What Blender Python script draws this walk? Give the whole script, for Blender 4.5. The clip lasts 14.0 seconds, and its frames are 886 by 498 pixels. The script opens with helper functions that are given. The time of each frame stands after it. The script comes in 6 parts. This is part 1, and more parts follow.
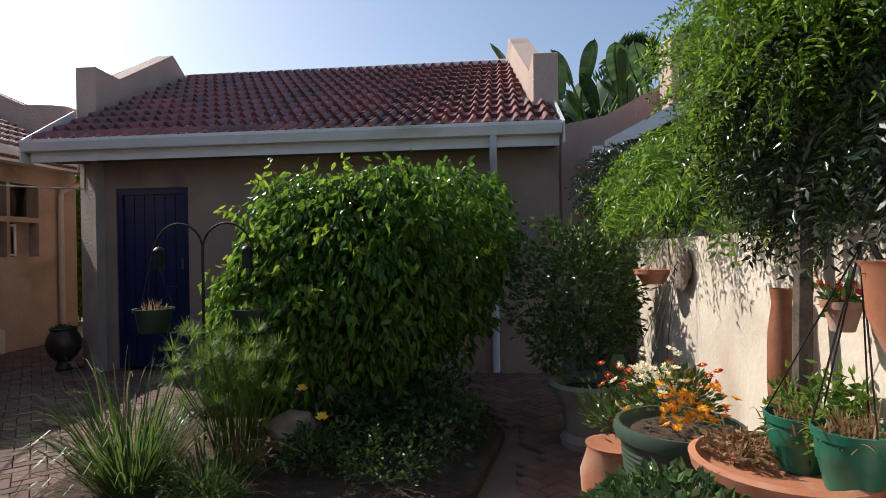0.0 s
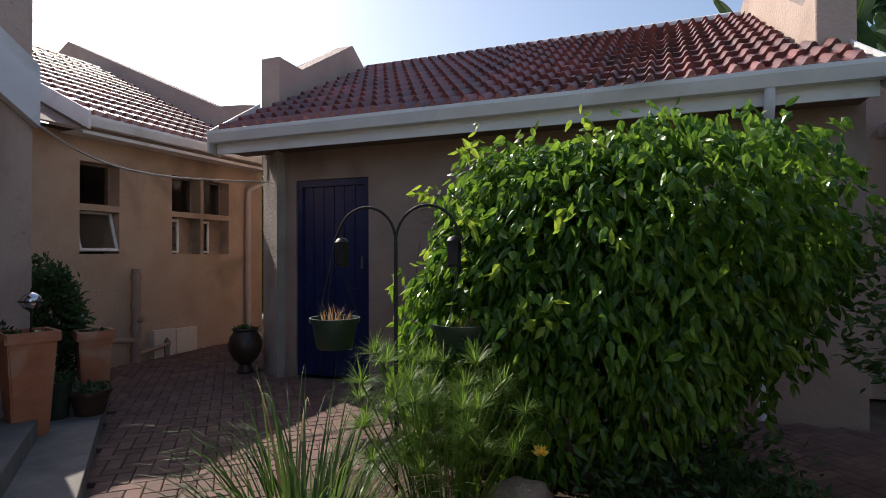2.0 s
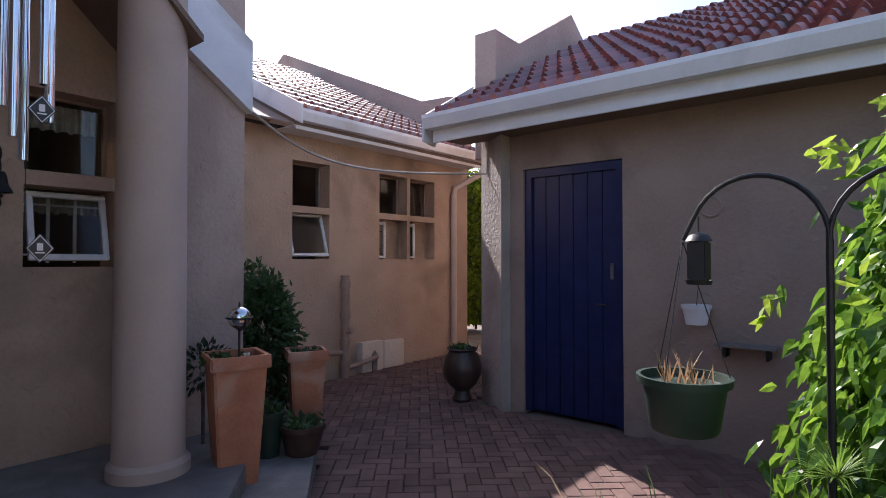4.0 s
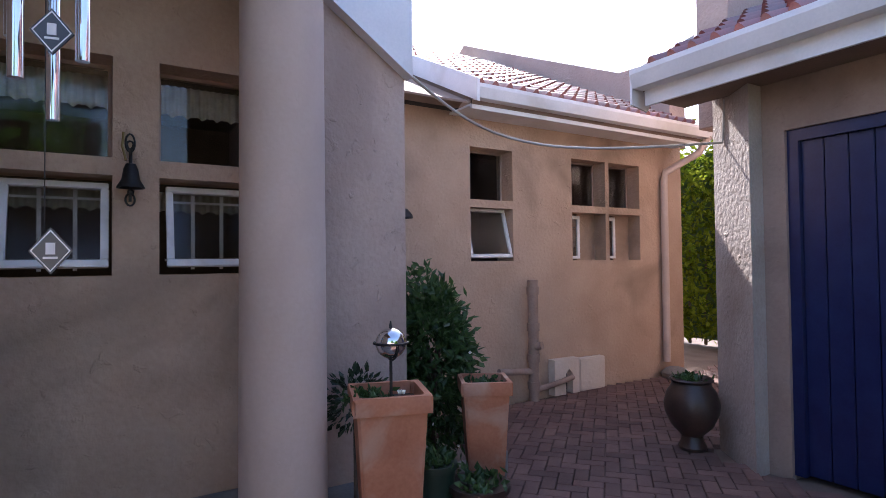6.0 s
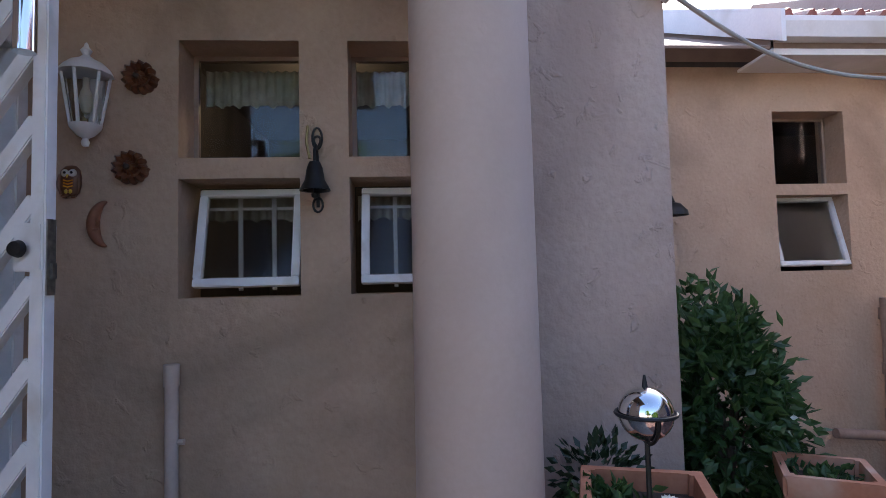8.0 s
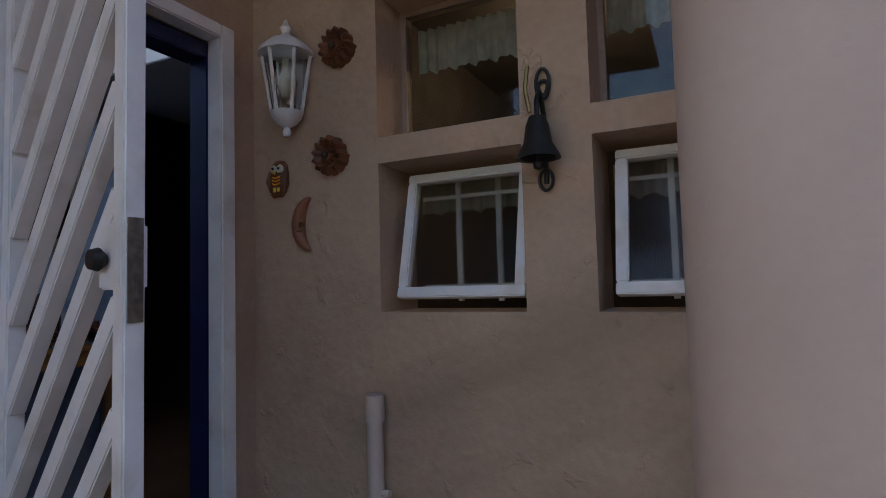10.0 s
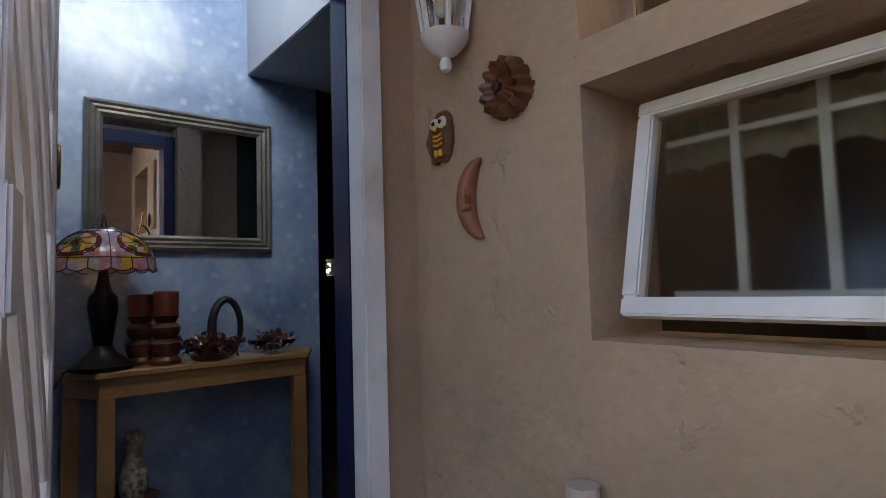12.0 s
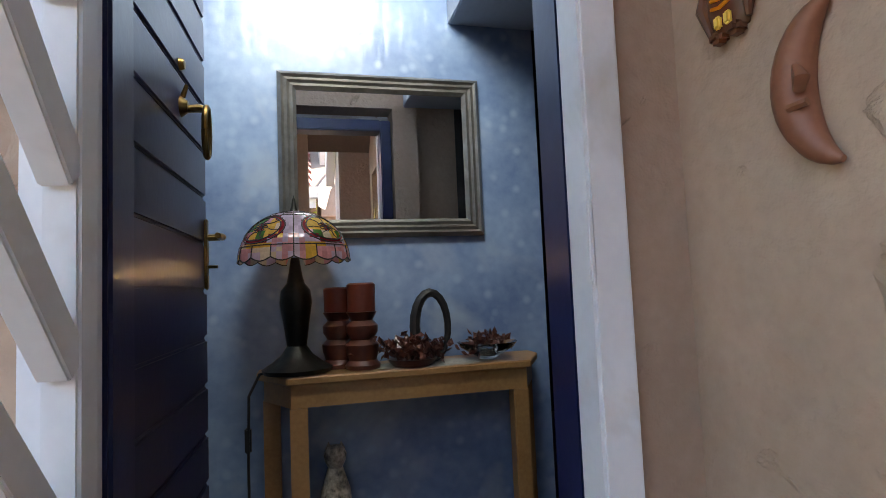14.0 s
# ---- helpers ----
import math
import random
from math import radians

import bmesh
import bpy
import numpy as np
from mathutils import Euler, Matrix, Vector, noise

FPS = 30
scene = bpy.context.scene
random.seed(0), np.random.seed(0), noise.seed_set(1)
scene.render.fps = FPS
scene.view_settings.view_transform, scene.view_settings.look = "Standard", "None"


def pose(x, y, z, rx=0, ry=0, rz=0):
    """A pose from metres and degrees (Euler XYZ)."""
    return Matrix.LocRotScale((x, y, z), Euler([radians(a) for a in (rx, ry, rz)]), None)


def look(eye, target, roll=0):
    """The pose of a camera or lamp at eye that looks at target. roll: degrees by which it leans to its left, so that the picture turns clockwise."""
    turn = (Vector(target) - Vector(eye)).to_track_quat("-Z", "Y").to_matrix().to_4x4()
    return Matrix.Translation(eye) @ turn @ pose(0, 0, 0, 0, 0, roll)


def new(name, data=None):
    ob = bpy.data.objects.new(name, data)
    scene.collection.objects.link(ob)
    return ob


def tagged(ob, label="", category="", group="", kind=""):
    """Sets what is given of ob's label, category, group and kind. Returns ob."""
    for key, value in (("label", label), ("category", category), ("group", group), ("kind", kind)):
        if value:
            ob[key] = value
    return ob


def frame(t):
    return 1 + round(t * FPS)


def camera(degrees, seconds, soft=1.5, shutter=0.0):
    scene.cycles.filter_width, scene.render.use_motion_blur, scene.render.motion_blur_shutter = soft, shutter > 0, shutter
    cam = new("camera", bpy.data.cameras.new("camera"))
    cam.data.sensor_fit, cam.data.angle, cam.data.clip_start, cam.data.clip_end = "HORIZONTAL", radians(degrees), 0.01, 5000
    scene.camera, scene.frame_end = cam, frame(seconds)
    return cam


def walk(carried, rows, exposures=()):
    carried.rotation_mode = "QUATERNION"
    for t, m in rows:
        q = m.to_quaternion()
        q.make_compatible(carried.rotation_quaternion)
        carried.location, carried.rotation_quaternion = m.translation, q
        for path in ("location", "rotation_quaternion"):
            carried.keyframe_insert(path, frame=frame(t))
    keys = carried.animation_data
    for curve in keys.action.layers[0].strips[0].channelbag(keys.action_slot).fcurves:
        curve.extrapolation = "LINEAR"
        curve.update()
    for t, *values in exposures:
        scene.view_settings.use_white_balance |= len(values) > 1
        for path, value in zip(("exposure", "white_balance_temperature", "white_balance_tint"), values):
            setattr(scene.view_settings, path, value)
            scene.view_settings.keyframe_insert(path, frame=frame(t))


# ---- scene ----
cam = camera(77.0, 14.0, soft=0.8)
PATH = [
    (0, (0.069, 0.196, 1.436), (-0.128, 2.186, 1.432), -0.9),
    (0.5, (-0.106, 0.487, 1.339), (-0.392, 2.466, 1.353), -0.6),
    (1, (-0.307, 0.772, 1.376), (-0.721, 2.728, 1.387), -0.4),
    (1.5, (-0.589, 0.998, 1.4), (-1.138, 2.921, 1.407), -0.5),
    (2, (-0.755, 1.391, 1.377), (-1.49, 3.251, 1.397), -0.2),
    (2.5, (-1.064, 1.653, 1.363), (-1.96, 3.441, 1.384), -0.5),
    (3, (-1.323, 1.909, 1.343), (-2.385, 3.604, 1.37), -0.4),
    (3.5, (-1.675, 2.101, 1.382), (-2.845, 3.723, 1.417), -0.1),
    (6, (-2.818, 2.98, 1.396), (-4.525, 4.02, 1.443), -0.6),
    (6.5, (-3.044, 3.143, 1.396), (-4.839, 4.024, 1.449), -0.7),
    (7, (-3.237, 3.293, 1.392), (-5.13, 3.933, 1.467), -1.1),
    (7.5, (-3.43, 3.387, 1.381), (-5.39, 3.767, 1.481), -1.3),
    (8, (-3.624, 3.449, 1.393), (-5.616, 3.584, 1.506), -1.4),
    (8.5, (-3.826, 3.531, 1.384), (-5.817, 3.403, 1.521), -1.6),
    (9, (-4.006, 3.548, 1.403), (-5.96, 3.143, 1.532), -1.6),
    (11.5, (-4.975, 3.284, 1.45), (-6.392, 1.879, 1.584), -1.6),
    (12, (-5.09, 3.174, 1.456), (-6.341, 1.619, 1.588), -1.7),
    (12.5, (-5.174, 3.081, 1.469), (-6.259, 1.406, 1.597), -1.8),
    (13, (-5.275, 2.966, 1.481), (-6.199, 1.197, 1.608), -1.9),
    (13.5, (-5.343, 2.855, 1.456), (-6.059, 0.992, 1.587), -2.2),
    (14, (-5.392, 2.711, 1.443), (-5.879, 0.776, 1.581), -2.4),
]
EXPOSURES = [(0.0, 0.05, 6450, 11), (2.0, 0.2, 6550, 12), (3.5, 0.7, 6200, 18), (6.0, 1.65, 5900, 20), (7.5, 1.8, 5900, 17), (9.0, 1.5, 6300, 15), (11.5, 2.25, 7050, 12), (14.0, 3.35, 7150, 8)]
walk(cam, [(t, look(eye, target, roll)) for t, eye, target, roll in PATH], EXPOSURES)

SUN_YAW, SUN_EL = 63.0, 40.0

# world, sun
world = bpy.data.worlds.new("sky")
scene.world = world
world.use_nodes = True
wn = world.node_tree
sky = wn.nodes.new("ShaderNodeTexSky")
sky.sky_type = "NISHITA"
sky.sun_disc = False
sky.sun_elevation = radians(SUN_EL)
sky.sun_rotation = radians(-SUN_YAW)
sky.dust_density = 1.8
bg = wn.nodes["Background"]
bg.inputs["Strength"].default_value = 0.15
wn.links.new(sky.outputs[0], bg.inputs[0])
TO_SUN = Vector((-math.sin(radians(SUN_YAW)) * math.cos(radians(SUN_EL)), math.cos(radians(SUN_YAW)) * math.cos(radians(SUN_EL)), math.sin(radians(SUN_EL))))
sun_data = bpy.data.lights.new("sun", "SUN")
sun_data.energy, sun_data.angle, sun_data.color = 5.0, radians(0.5), (1.0, 0.93, 0.82)
sun = new("sun", sun_data)
sun.matrix_world = look(TO_SUN * 30, (0, 0, 0))


# ---------------------------------------------------------------- materials
def nodes_of(mat):
    mat.use_nodes = True
    return mat.node_tree, mat.node_tree.nodes["Principled BSDF"]


def surface(name, a, b, rough=0.7, metal=0.0, scale=6.0, fine=60.0, bump=0.15, dist=0.01, coat=0.0, stain=None, stain_scale=1.2, island=0.0, objrand=0.0, spec=0.5):
    """Two colours mixed by noise at two scales, stains with a shape of their own, and bump."""
    mat = bpy.data.materials.new(name)
    t, p = nodes_of(mat)
    n, l = t.nodes, t.links
    co = n.new("ShaderNodeNewGeometry")
    big = n.new("ShaderNodeTexNoise")
    big.inputs["Scale"].default_value, big.inputs["Detail"].default_value = scale, 6
    small = n.new("ShaderNodeTexNoise")
    small.inputs["Scale"].default_value, small.inputs["Detail"].default_value = fine, 4
    l.new(co.outputs["Position"], big.inputs["Vector"]), l.new(co.outputs["Position"], small.inputs["Vector"])
    add = n.new("ShaderNodeMath")
    add.operation = "MULTIPLY_ADD"
    l.new(small.outputs[0], add.inputs[0])
    add.inputs[1].default_value = 0.45
    l.new(big.outputs[0], add.inputs[2])
    ramp = n.new("ShaderNodeValToRGB")
    ramp.color_ramp.elements[0].position, ramp.color_ramp.elements[1].position = 0.5, 0.95
    ramp.color_ramp.elements[0].color, ramp.color_ramp.elements[1].color = (*a, 1), (*b, 1)
    l.new(add.outputs[0], ramp.inputs[0])
    colour = ramp.outputs[0]
    if stain:
        s = n.new("ShaderNodeTexNoise")
        s.inputs["Scale"].default_value, s.inputs["Detail"].default_value, s.inputs["Distortion"].default_value = stain_scale, 7, 0.6
        l.new(co.outputs["Position"], s.inputs["Vector"])
        sr = n.new("ShaderNodeValToRGB")
        sr.color_ramp.elements[0].position, sr.color_ramp.elements[1].position = 0.53, 0.72
        l.new(s.outputs[0], sr.inputs[0])
        m = n.new("ShaderNodeMix")
        m.data_type = "RGBA"
        l.new(sr.outputs[0], m.inputs[0]), l.new(colour, m.inputs[6])
        m.inputs[7].default_value = (*stain, 1)
        colour = m.outputs[2]
    if island or objrand:
        src = n.new("ShaderNodeObjectInfo").outputs["Random"] if objrand else co.outputs["Random Per Island"]
        h = n.new("ShaderNodeHueSaturation")
        mr = n.new("ShaderNodeMapRange")
        k = objrand or island
        mr.inputs[3].default_value, mr.inputs[4].default_value = 1 - k, 1 + k
        l.new(src, mr.inputs[0]), l.new(mr.outputs[0], h.inputs["Value"]), l.new(colour, h.inputs["Color"])
        colour = h.outputs[0]
    l.new(colour, p.inputs["Base Color"])
    p.inputs["Roughness"].default_value, p.inputs["Metallic"].default_value = rough, metal
    p.inputs["Coat Weight"].default_value = coat
    p.inputs["Specular IOR Level"].default_value = spec
    if bump:
        bn = n.new("ShaderNodeBump")
        bn.inputs["Strength"].default_value, bn.inputs["Distance"].default_value = bump, dist
        l.new(add.outputs[0], bn.inputs["Height"]), l.new(bn.outputs[0], p.inputs["Normal"])
    return mat


def plaster_mat(name, a, b, lump=0.5, streak=(0.25, 0.18, 0.13)):
    """Hand-trowelled plaster: trowel ridges, pits and weather streaks."""
    mat = surface(name, a, b, rough=0.85, scale=2.2, fine=45, bump=0.0, stain=streak, stain_scale=0.9)
    t, p = nodes_of(mat)
    n, l = t.nodes, t.links
    co = n.new("ShaderNodeNewGeometry")
    w = n.new("ShaderNodeTexNoise")
    w.inputs["Scale"].default_value, w.inputs["Detail"].default_value, w.inputs["Distortion"].default_value = 9.0, 6, 0.5
    l.new(co.outputs["Position"], w.inputs["Vector"])
    r = n.new("ShaderNodeValToRGB")
    r.color_ramp.elements[0].position, r.color_ramp.elements[1].position = 0.63, 0.68
    l.new(w.outputs[0], r.inputs[0])
    g = n.new("ShaderNodeTexNoise")
    g.inputs["Scale"].default_value, g.inputs["Detail"].default_value = 26.0, 6
    l.new(co.outputs["Position"], g.inputs["Vector"])
    m = n.new("ShaderNodeMath")
    m.operation = "MULTIPLY_ADD"
    l.new(r.outputs[0], m.inputs[0])
    m.inputs[1].default_value = 0.5
    l.new(g.outputs[0], m.inputs[2])
    bn = n.new("ShaderNodeBump")
    bn.inputs["Strength"].default_value, bn.inputs["Distance"].default_value = lump, 0.012
    l.new(m.outputs[0], bn.inputs["Height"]), l.new(bn.outputs[0], p.inputs["Normal"])
    return mat


def leaf_mat(name, a, b, rough=0.35, through_light=0.35, var=0.35, spec=0.45):
    mat = bpy.data.materials.new(name)
    t, p = nodes_of(mat)
    n, l = t.nodes, t.links
    co = n.new("ShaderNodeNewGeometry")
    ramp = n.new("ShaderNodeValToRGB")
    ramp.color_ramp.elements[0].color, ramp.color_ramp.elements[1].color = (*a, 1), (*b, 1)
    l.new(co.outputs["Random Per Island"], ramp.inputs[0])
    no = n.new("ShaderNodeTexNoise")
    no.inputs["Scale"].default_value = 30
    l.new(co.outputs["Position"], no.inputs["Vector"])
    h = n.new("ShaderNodeHueSaturation")
    mr = n.new("ShaderNodeMapRange")
    mr.inputs[3].default_value, mr.inputs[4].default_value = 1 - var, 1 + var
    l.new(no.outputs[0], mr.inputs[0]), l.new(mr.outputs[0], h.inputs["Value"]), l.new(ramp.outputs[0], h.inputs["Color"])
    l.new(h.outputs[0], p.inputs["Base Color"])
    p.inputs["Roughness"].default_value = rough
    p.inputs["Specular IOR Level"].default_value = spec
    tr = n.new("ShaderNodeBsdfTranslucent")
    hs = n.new("ShaderNodeHueSaturation")
    hs.inputs["Hue"].default_value, hs.inputs["Value"].default_value = 0.48, 1.8
    l.new(h.outputs[0], hs.inputs["Color"]), l.new(hs.outputs[0], tr.inputs["Color"])
    mix = n.new("ShaderNodeMixShader")
    mix.inputs[0].default_value = through_light
    out = n["Material Output"]
    l.new(p.outputs[0], mix.inputs[1]), l.new(tr.outputs[0], mix.inputs[2]), l.new(mix.outputs[0], out.inputs[0])
    return mat


M = {}
M["tan"] = plaster_mat("tan_plaster", (0.43, 0.30, 0.215), (0.52, 0.38, 0.28), 0.75)
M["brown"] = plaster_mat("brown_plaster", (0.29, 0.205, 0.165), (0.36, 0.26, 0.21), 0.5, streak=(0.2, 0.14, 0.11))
M["pink"] = plaster_mat("pinkish_plaster", (0.44, 0.325, 0.27), (0.52, 0.40, 0.34), 0.8, streak=(0.36, 0.26, 0.22))
M["column"] = plaster_mat("column_plaster", (0.48, 0.37, 0.31), (0.54, 0.43, 0.37), 0.12, streak=(0.44, 0.34, 0.29))
M["rough"] = plaster_mat("rough_grey_plaster", (0.36, 0.30, 0.26), (0.47, 0.41, 0.36), 1.0)
M["white_wall"] = plaster_mat("cream_garden_wall", (0.60, 0.51, 0.42), (0.72, 0.64, 0.55), 0.35, streak=(0.42, 0.32, 0.25))
M["soffit"] = surface("brown_soffit", (0.16, 0.11, 0.085), (0.22, 0.155, 0.12), 0.8, scale=3)
M["fascia"] = surface("white_painted_board", (0.66, 0.66, 0.68), (0.78, 0.77, 0.78), 0.45, scale=2.5, bump=0.05, stain=(0.5, 0.48, 0.45))
M["white"] = surface("white_gloss_paint", (0.74, 0.74, 0.76), (0.82, 0.82, 0.83), 0.35, scale=9, bump=0.06, stain=(0.6, 0.57, 0.53), stain_scale=5)
M["roof_tile"] = surface("weathered_red_tile", (0.10, 0.029, 0.028), (0.24, 0.068, 0.058), 0.44, scale=2.0, fine=70, bump=0.2, dist=0.004, stain=(0.09, 0.06, 0.055), stain_scale=2.5, objrand=0.28, spec=0.6)
M["roof_tile_rest"] = surface("weathered_red_tile_rest", (0.10, 0.029, 0.028), (0.24, 0.068, 0.058), 0.44, scale=2.0, fine=70, bump=0.2, dist=0.004, stain=(0.09, 0.06, 0.055), stain_scale=2.5, island=0.28, spec=0.6)
M["navy"] = surface("navy_gloss_paint", (0.010, 0.014, 0.062), (0.017, 0.026, 0.09), 0.28, scale=8, bump=0.05)
M["paver"] = surface("red_brick_paver", (0.105, 0.056, 0.047), (0.18, 0.105, 0.086), 0.85, scale=4, fine=90, bump=0.3, dist=0.004, objrand=0.25)
M["paver_rest"] = surface("red_brick_paver_rest", (0.105, 0.056, 0.047), (0.18, 0.105, 0.086), 0.85, scale=4, fine=90, bump=0.3, dist=0.004, island=0.25)
M["ground"] = surface("sandy_ground", (0.12, 0.085, 0.065), (0.2, 0.15, 0.12), 0.95, scale=3, fine=80, bump=0.5)
M["soil"] = surface("dark_soil", (0.035, 0.022, 0.015), (0.08, 0.05, 0.035), 0.95, scale=8, fine=60, bump=0.9, dist=0.03)
M["slab"] = surface("grey_concrete_step", (0.15, 0.137, 0.128), (0.24, 0.222, 0.208), 0.85, scale=5, bump=0.3, stain=(0.13, 0.11, 0.1))
M["terracotta"] = surface("terracotta", (0.34, 0.12, 0.06), (0.47, 0.2, 0.11), 0.75, scale=5, bump=0.15, stain=(0.5, 0.36, 0.27), stain_scale=3)
M["moon_clay"] = surface("brown_terracotta", (0.2, 0.07, 0.035), (0.32, 0.13, 0.07), 0.5, scale=14, bump=0.1)
M["clay"] = surface("glazed_brown_clay", (0.03, 0.017, 0.013), (0.065, 0.038, 0.028), 0.4, scale=6, bump=0.1)
M["green_pot"] = surface("green_plastic", (0.012, 0.12, 0.075), (0.02, 0.16, 0.1), 0.4, scale=5, bump=0.03)
M["grey_green"] = surface("grey_green_plastic", (0.04, 0.07, 0.05), (0.06, 0.095, 0.065), 0.5, scale=6, bump=0.05)
M["dark_green"] = surface("dark_green_plastic", (0.012, 0.028, 0.018), (0.02, 0.042, 0.027), 0.5, scale=6, bump=0.05)
M["concrete"] = surface("mossy_concrete", (0.17, 0.155, 0.135), (0.29, 0.265, 0.235), 0.9, scale=6, bump=0.4, stain=(0.1, 0.11, 0.07))
M["iron"] = surface("black_iron", (0.012, 0.012, 0.013), (0.03, 0.028, 0.027), 0.5, metal=0.4, scale=12, bump=0.15)
M["bark"] = surface("grey_brown_bark", (0.06, 0.045, 0.035), (0.14, 0.11, 0.085), 0.9, scale=14, bump=0.7)
M["pvc"] = surface("painted_downpipe", (0.5, 0.41, 0.36), (0.6, 0.5, 0.45), 0.5, scale=5, bump=0.05)
M["pipe_white"] = surface("white_downpipe", (0.55, 0.55, 0.62), (0.66, 0.66, 0.72), 0.5, scale=5, bump=0.05)
M["pipe_brown"] = surface("brown_soil_pipe", (0.26, 0.18, 0.145), (0.36, 0.26, 0.21), 0.6, scale=8, bump=0.1)
M["cable"] = surface("grey_cable", (0.3, 0.28, 0.26), (0.42, 0.4, 0.37), 0.6, bump=0)
M["steel"] = surface("polished_steel", (0.62, 0.62, 0.63), (0.75, 0.75, 0.76), 0.08, metal=1.0, scale=6, bump=0.01)
M["brass"] = surface("aged_brass", (0.20, 0.13, 0.045), (0.40, 0.27, 0.10), 0.28, metal=1.0, scale=20, bump=0.05)
M["lock_steel"] = surface("worn_steel", (0.16, 0.155, 0.15), (0.34, 0.32, 0.28), 0.4, metal=0.9, scale=30, bump=0.08)
M["oak"] = surface("oak_wood", (0.26, 0.13, 0.045), (0.42, 0.235, 0.09), 0.4, scale=5, fine=80, bump=0.08)
M["rock"] = surface("tan_rock", (0.24, 0.18, 0.14), (0.4, 0.32, 0.26), 0.9, scale=9, bump=0.8, dist=0.03)
# Near-black: the gloom of unlit rooms and recesses is put into the colour.
M["inner_shade"] = surface("interior_shade", (0.045, 0.04, 0.04), (0.08, 0.07, 0.065), 0.8, bump=0)
M["ficus"] = leaf_mat("ficus_leaf", (0.026, 0.085, 0.012), (0.125, 0.245, 0.026), 0.25, 0.45)
M["ficus_young"] = leaf_mat("ficus_young_leaf", (0.12, 0.22, 0.02), (0.22, 0.33, 0.04), 0.35, 0.45)
M["vine"] = leaf_mat("vine_leaf", (0.055, 0.13, 0.016), (0.17, 0.31, 0.035), 0.4, 0.45)
# Darkened copy of the vine leaf; shade within the tree is in its colour.
M["vine_dark"] = leaf_mat("vine_shaded_leaf", (0.016, 0.03, 0.014), (0.04, 0.065, 0.03), 0.3, 0.15)
M["shrub"] = leaf_mat("shrub_leaf", (0.035, 0.08, 0.016), (0.08, 0.15, 0.035), 0.3, 0.3)
M["climber"] = leaf_mat("climber_leaf", (0.025, 0.06, 0.02), (0.06, 0.12, 0.035), 0.4, 0.3)
M["papyrus"] = leaf_mat("papyrus_leaf", (0.07, 0.15, 0.022), (0.15, 0.25, 0.042), 0.5, 0.45)
M["grass"] = leaf_mat("strap_leaf", (0.03, 0.07, 0.015), (0.085, 0.15, 0.035), 0.4, 0.35)
M["dry"] = leaf_mat("dry_leaf", (0.2, 0.13, 0.06), (0.34, 0.24, 0.12), 0.7, 0.3)
M["hedge"] = leaf_mat("hedge_leaf", (0.07, 0.13, 0.01), (0.17, 0.23, 0.02), 0.8, 0.4, 0.35, 0.1)
M["banana"] = leaf_mat("strelitzia_leaf", (0.03, 0.07, 0.03), (0.065, 0.13, 0.05), 0.35, 0.3, 0.2)
M["jade"] = leaf_mat("succulent_leaf", (0.05, 0.1, 0.035), (0.1, 0.17, 0.06), 0.25, 0.1)
M["petal_orange"] = leaf_mat("orange_petal", (0.82, 0.34, 0.015), (0.88, 0.55, 0.04), 0.6, 0.3, 0.1)
M["petal_white"] = leaf_mat("white_petal", (0.75, 0.73, 0.62), (0.85, 0.84, 0.78), 0.6, 0.3, 0.1)
M["petal_red"] = leaf_mat("red_petal", (0.35, 0.03, 0.015), (0.55, 0.08, 0.03), 0.6, 0.3, 0.1)
M["petal_yellow"] = leaf_mat("yellow_petal", (0.8, 0.62, 0.05), (0.9, 0.75, 0.2), 0.6, 0.3, 0.1)


# ---------------------------------------------------------------- mesh helpers
def raw(name, verts, faces, mat, parent=None, label="", smooth=False):
    me = bpy.data.meshes.new(name)
    me.from_pydata([tuple(map(float, v)) for v in verts], [], [tuple(map(int, f)) for f in faces])
    if mat:
        me.materials.append(mat)
    if smooth:
        me.shade_smooth()
    ob = new(name, me)
    ob.parent = parent
    return tagged(ob, label)


def part(name, bm, mat, parent=None, label="", smooth=False):
    """One mesh object from a bmesh, under a thing or a part."""
    me = bpy.data.meshes.new(name)
    bmesh.ops.recalc_face_normals(bm, faces=bm.faces)
    bm.to_mesh(me)
    bm.free()
    me.materials.append(mat)
    if smooth:
        me.shade_smooth()
        me.set_sharp_from_angle(angle=radians(40))
    ob = new(name, me)
    ob.parent = parent
    return tagged(ob, label)


def thing(name, label, category, group="", kind="", at=(0, 0, 0)):
    ob = new(name)
    ob.empty_display_size = 0.1
    ob.location = at
    return tagged(ob, label, category, group, kind)


def add_box(bm, lo, hi, bevel=0.0, turn=None):
    lo, hi = Vector(lo), Vector(hi)
    m = Matrix.Translation((lo + hi) / 2) @ Matrix.Diagonal((*(hi - lo), 1))
    if turn is not None:
        m = turn @ m
    r = bmesh.ops.create_cube(bm, size=1, matrix=m)
    if bevel:
        es = list({e for v in r["verts"] for e in v.link_edges})
        bmesh.ops.bevel(bm, geom=es, offset=bevel, segments=2, affect="EDGES")


def box(name, lo, hi, mat, parent=None, bevel=0.0, label="", turn=None):
    bm = bmesh.new()
    add_box(bm, lo, hi, bevel, turn)
    return part(name, bm, mat, parent, label)


